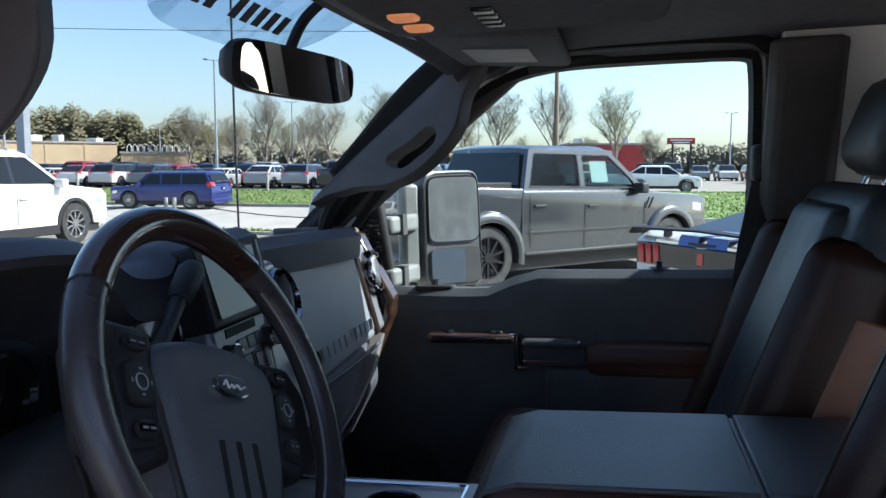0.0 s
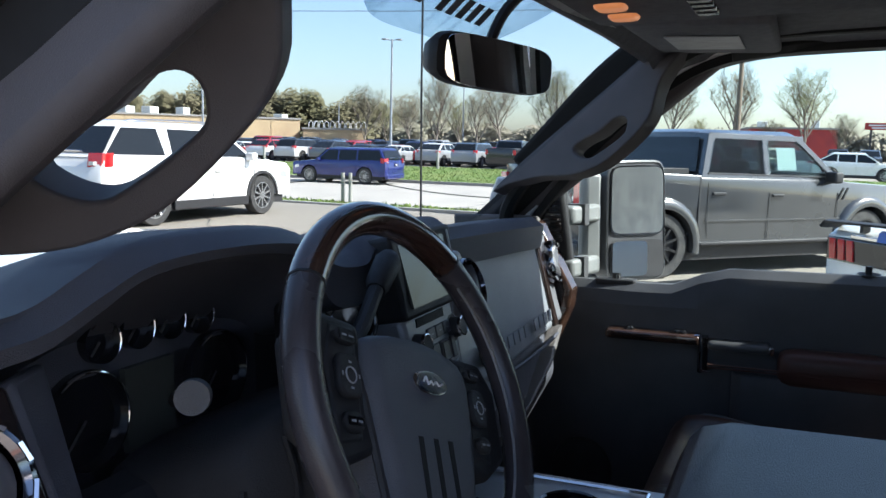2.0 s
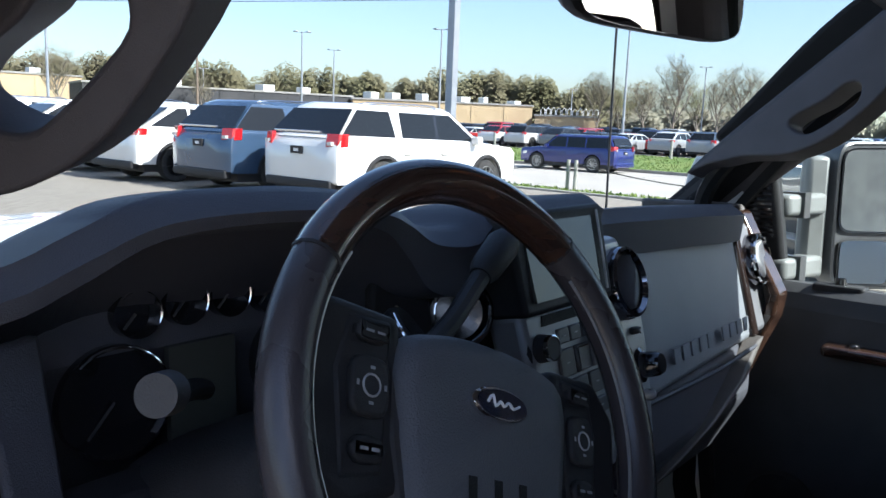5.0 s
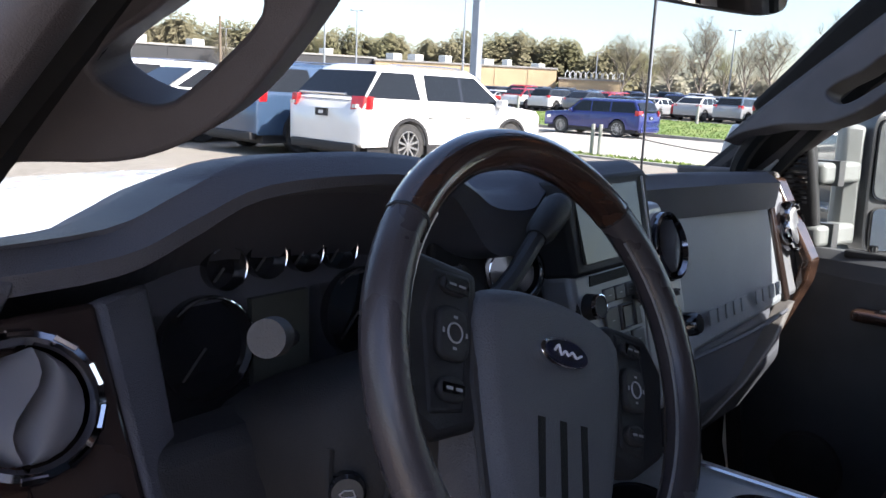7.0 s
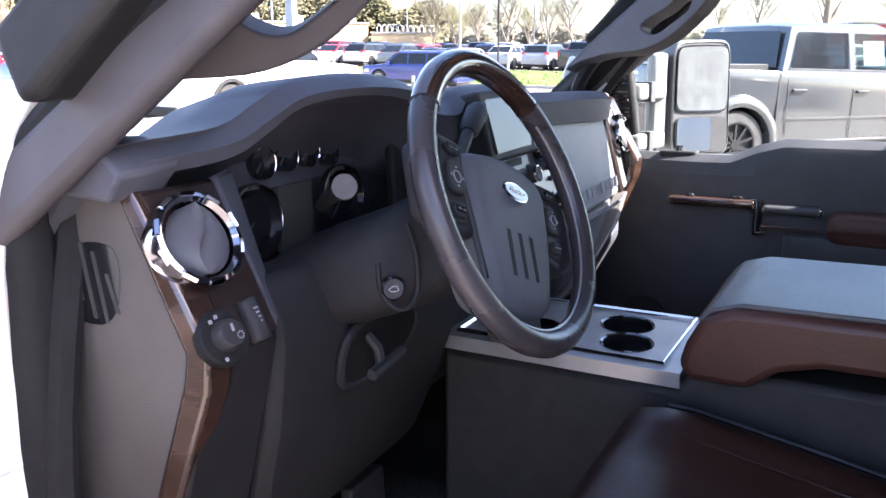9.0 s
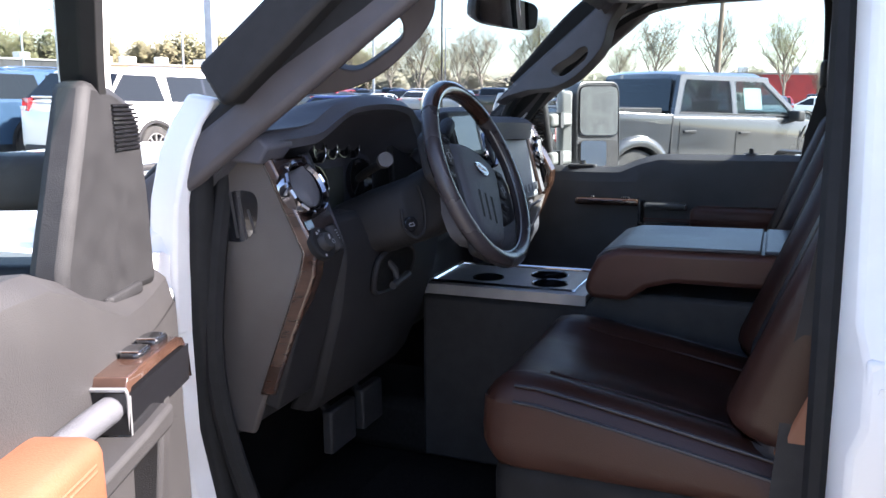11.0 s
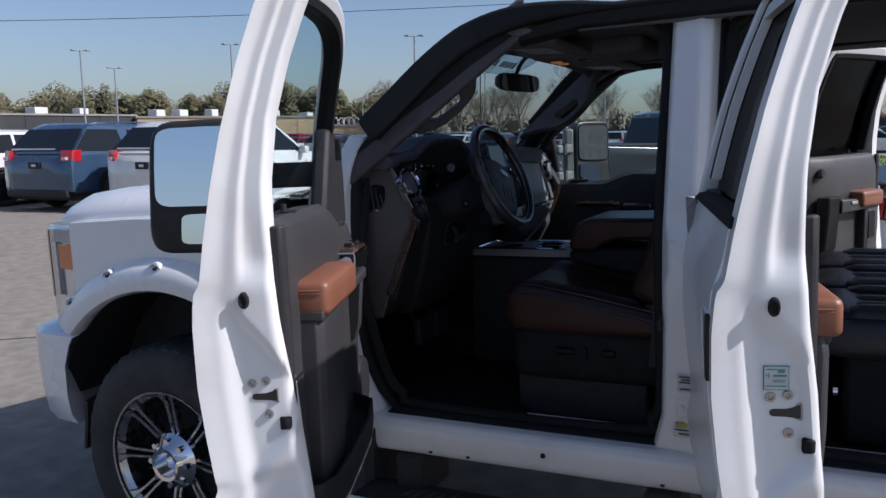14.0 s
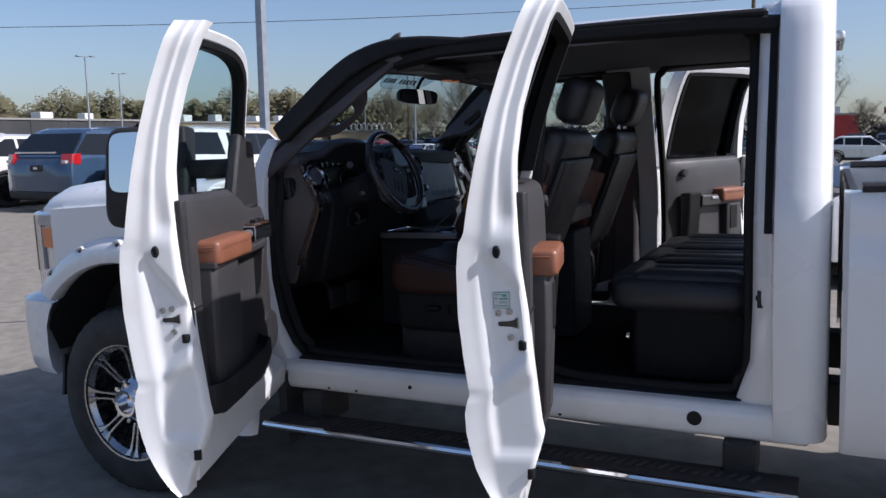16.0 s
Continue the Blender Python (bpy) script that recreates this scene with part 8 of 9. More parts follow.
    P1 = lambda u, f: Vector((u * (bh * (0.995 if wrap else 0.92) + (rh - bh) * f), ty - 0.022 + (qy - ty) * f - 0.010, tz - 0.02 + (qz - 0.035 - tz + 0.02) * f + 0.006))
    slab(bm, P1(1, 0.10), P1(-1, 0.10), P1(-1, 0.88), P1(1, 0.88), 0.006)
    part("back_glass", bm, CARGLASS, cabin)
    if detail:
        bm = B()
        pillow(bm, -hw * 0.88, hw * 0.88, -L - 0.008, -L + 0.16, gz + 0.02, gz + (0.18 if clad else 0.24), r=0.03)
        part("rear_bumper", bm, BLACKP if clad else body_mat, car, bevel=0.0)
        bm = B()
        box(bm, (-0.16, -L - 0.012, 0.86), (0.16, -L + 0.03, 0.99))
        pl = part("plate", bm, BLACKP, car, "dark blank dealer plate")
        bm = B()
        box(bm, (-0.06, -L - 0.016, 0.90), (0.06, -L - 0.011, 0.95))
        part("plate_mark", bm, WHITEINK, pl)
        bm = B()
        box(bm, (-hw * 0.62, -L - 0.006, tail_z[1] + 0.01), (hw * 0.62, -L + 0.05, tail_z[1] + 0.045))
        part("tailgate_trim", bm, CHROME, car, bevel=0.006)
        bm = B()
        box(bm, (-hw * 0.55, -0.07, 0.55), (hw * 0.55, -0.005, 0.85))
        part("grille", bm, BLACKP, car, bevel=0.02)
    if rack:
        for s in (-1, 1):
            bm = B()
            tube(bm, smooth_path([(s * (rh - 0.06), ry - 0.35, rz), (s * (rh - 0.06), ry - 0.42, rz + 0.045), (s * (rh - 0.06), (ry + qy) / 2, rz + 0.055), (s * (rh - 0.06), qy + 0.30, rz + 0.04), (s * (rh - 0.06), qy + 0.22, rz)], 3), 0.016, 6)
            part("roof_rail", bm, CHROME, car)
    return car


SUV_LOWER = [(-0.02, 0.40), (0.0, 0.62), (-0.03, 0.92), (-0.20, 1.03), (-0.95, 1.10), (-1.15, 1.12), (-4.55, 1.18), (-4.88, 1.14), (-4.98, 1.0), (-5.0, 0.70), (-4.97, 0.42)]
SUV_HOUSE = ((-1.12, 1.10), (-1.95, 1.72), (-4.35, 1.74), (-4.86, 1.18))


def suv(label, mat, rim=CARRIM, detail=True, group=""):
    return make_car("suv", label, mat, 5.0, 2.0, 1.78, 2.86, 0.98, 0.385, SUV_LOWER, SUV_HOUSE, rim, detail, pillars=(-2.42, -3.42), wrap=True, rack=True, group=group)


def crossover(label, mat, rim=CARRIM, detail=True, group=""):
    lo = [(-0.02, 0.40), (0.0, 0.60), (-0.04, 0.88), (-0.22, 0.98), (-0.95, 1.06), (-1.15, 1.08), (-4.30, 1.16), (-4.66, 1.10), (-4.76, 0.95), (-4.78, 0.66), (-4.74, 0.40)]
    ho = ((-1.10, 1.06), (-2.0, 1.66), (-3.7, 1.66), (-4.56, 1.16))
    return make_car("crossover", label, mat, 4.78, 1.93, 1.72, 2.85, 0.95, 0.375, lo, ho, rim, detail, pillars=(-2.45, -3.40), group=group, tail_z=(0.98, 1.12))


def wagon(label, mat, rim=CARRIM):
    lo = [(-0.02, 0.40), (0.0, 0.60), (-0.03, 0.88), (-0.15, 0.98), (-1.05, 1.06), (-1.25, 1.08), (-4.75, 1.10), (-5.05, 1.08), (-5.11, 0.95), (-5.13, 0.66), (-5.10, 0.40)]
    ho = ((-1.25, 1.06), (-1.95, 1.66), (-4.75, 1.68), (-5.06, 1.10))
    return make_car("wagon", label, mat, 5.13, 1.93, 1.73, 2.99, 0.98, 0.385, lo, ho, rim, True, pillars=(-2.55, -3.55), roof_in=0.17, clad=False)


def sedan(label, mat, rim=CARRIM, detail=True, group=""):
    lo = [(-0.02, 0.35), (0.0, 0.52), (-0.05, 0.72), (-0.25, 0.80), (-1.15, 0.93), (-1.35, 0.95), (-4.10, 1.00), (-4.72, 1.01), (-4.84, 0.92), (-4.87, 0.62), (-4.82, 0.38)]
    ho = ((-1.25, 0.94), (-2.15, 1.42), (-3.35, 1.43), (-4.30, 1.01))
    return make_car("sedan", label, mat, 4.87, 1.85, 1.47, 2.85, 0.95, 0.335, lo, ho, rim, detail, pillars=(-2.55, -3.45), clad=False, group=group, tail_z=(0.72, 0.90))


def sports_coupe():
    lo = [(-0.02, 0.32), (0.0, 0.50), (-0.06, 0.70), (-0.25, 0.80), (-1.45, 0.96), (-1.65, 0.98), (-3.9, 1.02), (-4.62, 1.04), (-4.76, 0.96), (-4.80, 0.62), (-4.74, 0.36)]
    ho = ((-1.60, 0.96), (-2.45, 1.36), (-3.0, 1.36), (-4.30, 1.03))
    c_ = make_car("sports_coupe", "white sports coupe with twin blue stripes and black spoiler", EXP_WHITE, 4.80, 1.92, 1.38, 2.72, 0.95, 0.345, lo, ho, BLACKRIM, True, pillars=(-3.0,), clad=False, tail="wrap", tail_z=(0.78, 0.94))
    for x in (-0.17, 0.17):
        for run in (((-4.775, 1.042), (-4.25, 1.053)), ((-1.60, 0.995), (-0.30, 0.835)), ((-2.45, 1.388), (-3.05, 1.388))):
            bm = B()
            loft(bm, [[(x - 0.12, y, z + 0.006), (x + 0.12, y, z + 0.006), (x + 0.12, y, z - 0.01), (x - 0.12, y, z - 0.01)] for y, z in run])
            part("racing_stripe", bm, STRIPE, c_)
        bm = B()
        loft(bm, [[(x - 0.12, -4.79, 1.035), (x + 0.12, -4.79, 1.035), (x + 0.12, -4.775, 1.035), (x - 0.12, -4.775, 1.035)], [(x - 0.12, -4.815, 0.955), (x + 0.12, -4.815, 0.955), (x + 0.12, -4.80, 0.955), (x - 0.12, -4.80, 0.955)]])
        part("racing_stripe", bm, STRIPE, c_)
    bm = B()
    loft(bm, [[(x, y, z) for y, z in ((-4.86, zz + 0.02), (-4.80, zz + 0.035), (-4.62, zz + 0.012), (-4.62, zz), (-4.84, zz))] for x, zz in ((-0.93, 1.01), (-0.88, 1.060), (0, 1.085), (0.88, 1.060), (0.93, 1.01))])
    for s in (-1, 1):
        box(bm, (s * 0.55 - 0.02, -4.74, 1.0), (s * 0.55 + 0.02, -4.66, 1.07))
    part("rear_spoiler", bm, BLACKP, c_, bevel=0.006)
    bm = B()
    box(bm, (-0.86, -4.822, 0.735), (0.86, -4.79, 0.95))
    tp = part("tail_panel", bm, GLOSSB, c_, bevel=0.02)
    bm = B()
    box(bm, (-0.035, -4.828, 0.80), (0.035, -4.82, 0.90))
    part("centre_mark", bm, REDLENS, tp)
    for s in (-1, 1):
        for k in range(3):
            bm = B()
            x = s * (0.56 + 0.105 * k)
            prism(bm, [(x - 0.036 + s * 0.012, -4.835, 0.935), (x + 0.036 + s * 0.012, -4.835, 0.935), (x + 0.036 - s * 0.012, -4.84, 0.755), (x - 0.036 - s * 0.012, -4.84, 0.755)], (0, 0.03, 0))
            part("tail_bar", bm, REDLENS, c_, bevel=0.004)
    return c_


def crew_pickup(label, mat, rim=BLACKRIM, detail=True, group=""):
    """A crew cab pickup with an open bed."""
    lo = [(-0.02, 0.50), (0.0, 0.80), (-0.03, 1.12), (-0.18, 1.20), (-1.35, 1.27), (-1.50, 1.30), (-4.03, 1.33), (-4.05, 1.36), (-5.86, 1.42), (-5.90, 1.36), (-5.90, 0.80), (-5.84, 0.56)]
    ho = ((-1.45, 1.28), (-2.20, 1.93), (-3.86, 1.95), (-4.02, 1.34))
    p = make_car("pickup", label, mat, 5.90, 2.10, 1.99, 3.70, 0.95, 0.43, lo, ho, rim, detail, pillars=(-2.86,), clad=False, roof_in=0.20, hollow=bool(detail), group=group, category="truck", tail="box", tail_z=(0.98, 1.30))
    bm = B()
    box(bm, (-0.85, -5.84, 1.30), (0.85, -4.10, 1.432))
    part("bed_cover", bm, BLACKP, p, bevel=0.01)
    if detail:
        for s in (-1, 1):
            for y in (-0.95, -4.65):
                bm = B()
                rings = []
                for k in range(15):
                    t = math.pi * (k - 0.8) / 12.4
                    rings.append([Vector((s * x, y + q * math.cos(t), 0.43 + q * math.sin(t))) for q, x in ((0.482, 0.99), (0.485, 1.10), (0.55, 1.115), (0.62, 1.08), (0.64, 1.03))])
                loft(bm, rings)
                part("fender_flare", bm, mat, p, ang=50)
            bm = B()
            box(bm, (s * 0.90, -4.05, 0.42), (s * 1.10, -1.55, 0.47))
            part("side_step", bm, BLACKP, p, bevel=0.015)
            for k in range(2):
                bm = B()
                m = Matrix.Translation((s * 1.048, -1.42 - 0.09 * k, 1.10)) @ Matrix.Rotation(radians(-28), 4, "X")
                box(bm, (-0.01, -0.012, -0.09), (0.01, 0.012, 0.09), m)
                part("fender_vent", bm, BLACKP, p)
            # cab to bed gap
            bm = B()
            box(bm, (s * 0.98, -4.075, 0.55), (s * 1.052, -4.05, 1.33))
            part("cab_gap", bm, BLACKP, p)
            bm = B()
            tube(bm, [(s * 1.046, -3.90, 0.55), (s * 1.0505, -3.92, 0.80), (s * 1.048, -3.93, 1.26)], 0.005, 5)
            part("door_gap", bm, BLACKP, p)
            bm = B()
            pillow(bm, *sorted((s * 1.04, s * 1.078)), -3.86, -3.64, 1.085, 1.125, r=0.010)
            part("door_handle", bm, BLACKP, p)
            bm = B()
            loft(bm, [[(s * 1.045, y, z) for z in (0.74, 0.76)] + [(s * 1.056, y, z) for z in (0.757, 0.735)] for y in (-3.95, -2.7, -1.5)])
            part("door_crease", bm, mat, p)
        bm = B()
        slab(bm, (0.955, -2.30, 1.42), (0.955, -2.64, 1.42), (0.885, -2.64, 1.73), (0.885, -2.30, 1.73), 0.006)
        part("window_sticker", bm, LABEL, p, "white price sheet in the window")
    return p


def land(x, y):
    """Height of the ground: the lot rises to the parked row, and the road lies in a shallow dip."""
    h = 0.19 * ease(3, 8, y) * ease(2, 6, x) * (1 - ease(14, 18, x))
    h -= 0.30 * ease(15, 20.5, x) * (1 - ease(36, 46, x))
    return h


def at(x, y, deg, length=5.0):
    """A parking place on the ground, in its pitch and height; the nose at x, y."""
    a = radians(deg)
    d = Vector((-math.sin(a), math.cos(a), 0))
    p, q = Vector((x, y, 0)) - d * length * 0.2, Vector((x, y, 0)) - d * length * 0.78
    zp, zq = land(p.x, p.y), land(q.x, q.y)
    g = (zp - zq) / (length * 0.58)
    return pose(x, y, zp + g * length * 0.2, math.degrees(math.atan(g)), 0, deg)


# heading +x is -90 degrees for a car that points to +y
white_suv = suv("pearl white three-row SUV with roof rails, parked", EXP_WHITE, group="parked row")
white_suv.matrix_basis = at(13.0, 9.34, -91.3)
blue_suv = suv("steel blue three-row SUV with roof rails, parked", EXP_BLUE, BLACKRIM, group="parked row")
blue_suv.matrix_basis = at(12.8, 12.15, -90)
edge = crossover("white crossover with black wheels, parked", EXP_WHITE, BLACKRIM, group="parked row")
edge.matrix_basis = at(12.3, 15.0, -90)
for k, (y, dx) in enumerate(((18.0, -0.3), (21.0, -0.6), (24.0, -0.5), (27.0, -0.7))):
    copy_thing(edge if k % 2 else white_suv, at(13.2 + dx, y, -90))
raptor = crew_pickup("lead grey off-road crew cab pickup with flared arches", GREYTRUCK, BLACKRIM, 2)
raptor.matrix_basis = at(13.5, -2.22, -132.8, 5.9)
must = sports_coupe()
must.matrix_basis = at(9.1, -5.99, -142, 4.8)
flex = wagon("deep blue boxy wagon on the road", FLEXBLUE, CARRIM)
flex.matrix_basis = at(31.9, 20.8, 0)
road_sedan = sedan("white sedan on the road", EXP_WHITE, CARRIM)
road_sedan.matrix_basis = at(29.8, 26.6, 0)
jeep = crossover("white SUV parked beyond the verge", EXP_WHITE, CARRIM)
jeep.matrix_basis = at(51, -6.8, -180)
SAND = paint("sand_paint", (0.52, 0.43, 0.29), 0.0, 0.4)
off_roader = make_car("off_roader", "sand-coloured boxy off-roader facing the verge", SAND, 4.3, 1.88, 1.85, 2.75, 0.62, 0.41, [(-0.02, 0.52), (0.0, 0.70), (-0.02, 1.08), (-0.10, 1.14), (-1.30, 1.20), (-1.40, 1.22), (-4.10, 1.22), (-4.26, 1.20), (-4.29, 1.0), (-4.30, 0.80), (-4.27, 0.52)], ((-1.40, 1.20), (-1.66, 1.82), (-4.20, 1.85), (-4.27, 1.22)), BLACKRIM, True, pillars=(-2.35, -3.25), roof_in=0.12, clad=True, tail="box")
off_roader.matrix_basis = at(55.0, -0.75, 128, 4.3)

# ---- far lot: rows of cars ----
lot_suv = make_car("suv", "parked SUV in the far lot", LOTPAINT, 5.0, 2.0, 1.78, 2.86, 0.98, 0.385, SUV_LOWER, SUV_HOUSE, CARRIM, False, pillars=(-2.42, -3.38), group="far lot cars")
lot_pick = crew_pickup("parked pickup in the far lot", LOTPAINT, CARRIM, False, "far lot cars")
lot_sedan = sedan("parked sedan in the far lot", LOTPAINT, CARRIM, False, "far lot cars")
lot_cross = crossover("parked crossover in the far lot", LOTPAINT, CARRIM, False, "far lot cars")
rng = random.Random(5)
kinds = [lot_suv, lot_pick, lot_cross, lot_suv, lot_cross, lot_sedan]
placed = {}
for row, x in enumerate((51, 58, 71, 78, 92, 99)):
    y = -2.0 + rng.uniform(0, 2)
    while y < 62 + row * 8:
        if rng.random() < 0.9:
            ob = rng.choice(kinds)
            m = at(x + rng.uniform(-0.3, 0.3) - (2.4 if row % 2 else -2.4), y, (90 if row % 2 == 0 else -90) + rng.uniform(-2, 2))
            if ob.name in placed:
                copy_thing(ob, m)
            else:
                ob.matrix_basis = m
                placed[ob.name] = 1
        y += 2.9 + rng.uniform(-0.1, 0.3)
for k, ob in enumerate((lot_suv, lot_pick, lot_sedan, lot_cross)):
    if ob.name not in placed:
        ob.matrix_basis = at(54, -6 - 3 * k, 90)
for k in range(16):
    copy_thing((lot_suv, lot_cross, lot_pick, lot_sedan)[(k * 7 + k // 3) % 4], at(88 + rng.uniform(-0.3, 0.3), 1.0 - 2.9 * k, 90 + rng.uniform(-3, 3)))
for x, y, a in ((75, -14, 60), (84, -17, 80), (90, -20, 100), (70, -24, 80)):
    copy_thing(lot_pick, at(x, y, a))

# ---- ground, road, verges ----
ASPHALT = material("lot_asphalt", (0.178, 0.158, 0.130), 0.92, colour2=(0.262, 0.236, 0.196), scale=7.0, detail=14, bump=1.0, bump_scale=55, lo=0.30, hi=0.70)
CONCRETE = material("pale_road_concrete", (0.40, 0.375, 0.33), 0.9, colour2=(0.33, 0.31, 0.275), scale=0.6, detail=8, bump=0.4, bump_scale=60)
GRASS = material("spring_grass", (0.085, 0.15, 0.025), 0.95, colour2=(0.15, 0.19, 0.05), scale=0.7, detail=9, bump=0.9, bump_scale=40)
KERB = material("kerb_concrete", (0.36, 0.35, 0.32), 0.9, colour2=(0.27, 0.26, 0.24), scale=3, detail=6)
CRACK = material("tar_seam", (0.045, 0.043, 0.042), 0.8, colour2=(0.07, 0.068, 0.065), scale=6)
def ticks(a, b, step, far):
    n = int(round((b - a) / step))
    return [-far, -far * 0.3, a - 40, a - 10] + [a + step * k for k in range(n + 1)] + [b + 10, b + 40, far * 0.3, far]


def sheet(xs, ys, lift):
    bm = B()
    g = [[bm.verts.new((x, y, land(x, y) + lift)) for y in ys] for x in xs]
    for i in range(len(xs) - 1):
        for j in range(len(ys) - 1):
            bm.faces.new((g[i][j], g[i + 1][j], g[i + 1][j + 1], g[i][j + 1]))
    return bm


tagged(part("ground", sheet(ticks(-2, 48, 0.5, 1500), ticks(-12, 14, 0.5, 1500), 0.0), ASPHALT), "weathered grey asphalt car lot", "ground", kind="structure")
tagged(part("road", sheet([21.0 + 0.5 * k for k in range(26)], [-300, -100, -50] + [-30 + 2 * k for k in range(60)] + [150, 400], 0.012), CONCRETE), "pale concrete access road", "road", kind="structure")


def verge(x0, x1, y0, y1):
    """A grass verge with a low kerb, following the ground."""
    n = int((x1 - x0) / 0.5)
    xs = [x0 + 0.15 + (x1 - x0 - 0.3) * k / n for k in range(n + 1)]
    ys = [y0 + 0.15, y1 - 0.15]
    bm = sheet(xs, ys, 0.135)
    tagged(part("verge", bm, GRASS), "mown spring grass verge", "grass", kind="structure")
    bm = B()
    for xa, xb, ya, yb in ((x0, x0 + 0.15, y0, y1), (x1 - 0.15, x1, y0, y1)):
        h = land((xa + xb) / 2, y0)
        box(bm, (xa, ya, h - 0.2), (xb, yb, h + 0.14))
    for ya in (y0, y1 - 0.15):
        for xa, xb in zip(xs, xs[1:]):
            loft(bm, [[(x, ya, land(x, ya) - 0.2), (x, ya + 0.15, land(x, ya) - 0.2), (x, ya + 0.15, land(x, ya) + 0.14), (x, ya, land(x, ya) + 0.14)] for x in (xa, xb)])
    tagged(part("kerb", bm, KERB), "low concrete kerb", "kerb", kind="structure")
    r = random.Random(int(x0 * 7 + y0))
    vs, fs = [], []
    area = (x1 - x0) * (min(y1, 45) - max(y0, -14))
    for k in range(int(min(16000, area * 30))):
        x, y = r.uniform(x0 + 0.2, x1 - 0.2), r.uniform(max(y0, -14) + 0.2, min(y1, 45) - 0.2)
        a, h, w = r.uniform(0, 6.28), r.uniform(0.03, 0.09), r.uniform(0.02, 0.05)
        i = len(vs)
        z = land(x, y) + 0.13
        dx, dy = math.cos(a) * w, math.sin(a) * w
        vs += [(x - dx, y - dy, z), (x + dx, y + dy, z), (x + r.uniform(-0.03, 0.03), y + r.uniform(-0.03, 0.03), z + h)]
        fs.append((i, i + 1, i + 2))
    me = bpy.data.meshes.new("grass_blades")
    me.from_pydata(vs, [], fs)
    me.materials.append(GRASS)
    tagged(new("grass_blades", me), "short grass blades on the verge", "grass", kind="stuff")


verge(34.0, 46.0, -3.0, 160.0)
verge(16.2, 19.2, 4.0, 60.0)
verge(27.5, 48.0, -24.0, -3.2)

# joints in the road and seams in the lot
for k in range(14):
    y = -10 + 6 * k
    bm = B()
    box(bm, (21.0, y - 0.02, land(27, y) + 0.005), (33.3, y + 0.02, land(27, y) + 0.0145))
    tagged(part("road_joint", bm, CRACK), "dark joint across the concrete road", "joint", kind="structure")
rng = random.Random(11)
for k in range(9):
    bm = B()
    x, y = rng.uniform(-2, 10), rng.uniform(2, 22)
    a = rng.uniform(0, 3.1)
    pts = []
    for j in range(9):
        pts.append(Vector((x, y, land(x, y))))
        a += rng.uniform(-0.5, 0.5)
        x += math.cos(a) * 0.9
        y += math.sin(a) * 0.9
    rings = []
    for j, p in enumerate(pts):
        w = rng.uniform(0.012, 0.03)
        rings.append([p + Vector((0, -w, -0.004)), p + Vector((0, w, -0.004)), p + Vector((0, w * 0.8, 0.004)), p + Vector((0, -w * 0.8, 0.004))])
    loft(bm, rings)
    tagged(part("tar_seam", bm, CRACK), "tar-filled crack in the asphalt", "crack", kind="structure")

# ---- buildings ----
TANWALL = material("tan_block_wall", (0.46, 0.35, 0.21), 0.85, colour2=(0.40, 0.30, 0.18), scale=0.5, bump=0.3, bump_scale=12)
DARKWALL = material("dark_fence_mesh", (0.035, 0.037, 0.04), 0.85, colour2=(0.05, 0.05, 0.052), scale=0.4)
REDWALL = material("red_cladding", (0.36, 0.035, 0.03), 0.6, colour2=(0.28, 0.03, 0.03), scale=0.8)
ROOFGREY = material("flat_roof_grey", (0.30, 0.29, 0.27), 0.9, colour2=(0.24, 0.235, 0.22), scale=1)


def pol(az, d, eye=(-0.86, -1.44)):
    return Vector((eye[0] + d * math.cos(radians(az)), eye[1] + d * math.sin(radians(az)), 0))


def hall(name, az0, az1, d0, d1, depth, h, mat, label, units=0):
    """A low flat-roofed building between two bearings."""
    p, q = pol(az0, d0), pol(az1, d1)
    u = (q - p).normalized()
    n = Vector((-u.y, u.x, 0))
    if n.dot(p) < 0:
        n = -n
    b = thing(name, label, "building")
    up = Vector((0, 0, h))
    bm = B()
    loft(bm, [[p, q, q + n * depth, p + n * depth], [p + up, q + up, q + n * depth + up, p + n * depth + up]])
    wall = part("wall", bm, mat, b)
    bm = B()
    e = 0.15
    a = [p - u * e - n * e, q + u * e - n * e, q + u * e + n * (depth + e), p - u * e + n * (depth + e)]
    loft(bm, [[v + up for v in a], [v + up + Vector((0, 0, 0.25)) for v in a]])
    roof_ = part("roof", bm, ROOFGREY, b)
    Ln = (q - p).length
    r = random.Random(int(az0))
    for k in range(int(Ln // 5)):
        bm = B()
        c = p + u * (2.5 + 5 * k) - n * 0.01
        slab(bm, c + Vector((0, 0, 0.1)), c + u * 0.10 + Vector((0, 0, 0.1)), c + u * 0.10 + Vector((0, 0, h)), c + Vector((0, 0, h)), 0.06)
        part("pilaster", bm, mat, wall)
    for k in range(units):
        bm = B()
        c = p + u * (Ln * (k + 0.5 + r.uniform(-0.2, 0.2)) / units) + n * r.uniform(1.5, depth * 0.5) + Vector((0, 0, h + 0.25))
        s = r.uniform(0.5, 1.1)
        box(bm, c - Vector((s, s, 0.0)), c + Vector((s, s, r.uniform(0.5, 1.1))))
        part("rooftop_unit", bm, LABEL, roof_, bevel=0.05)
    return b


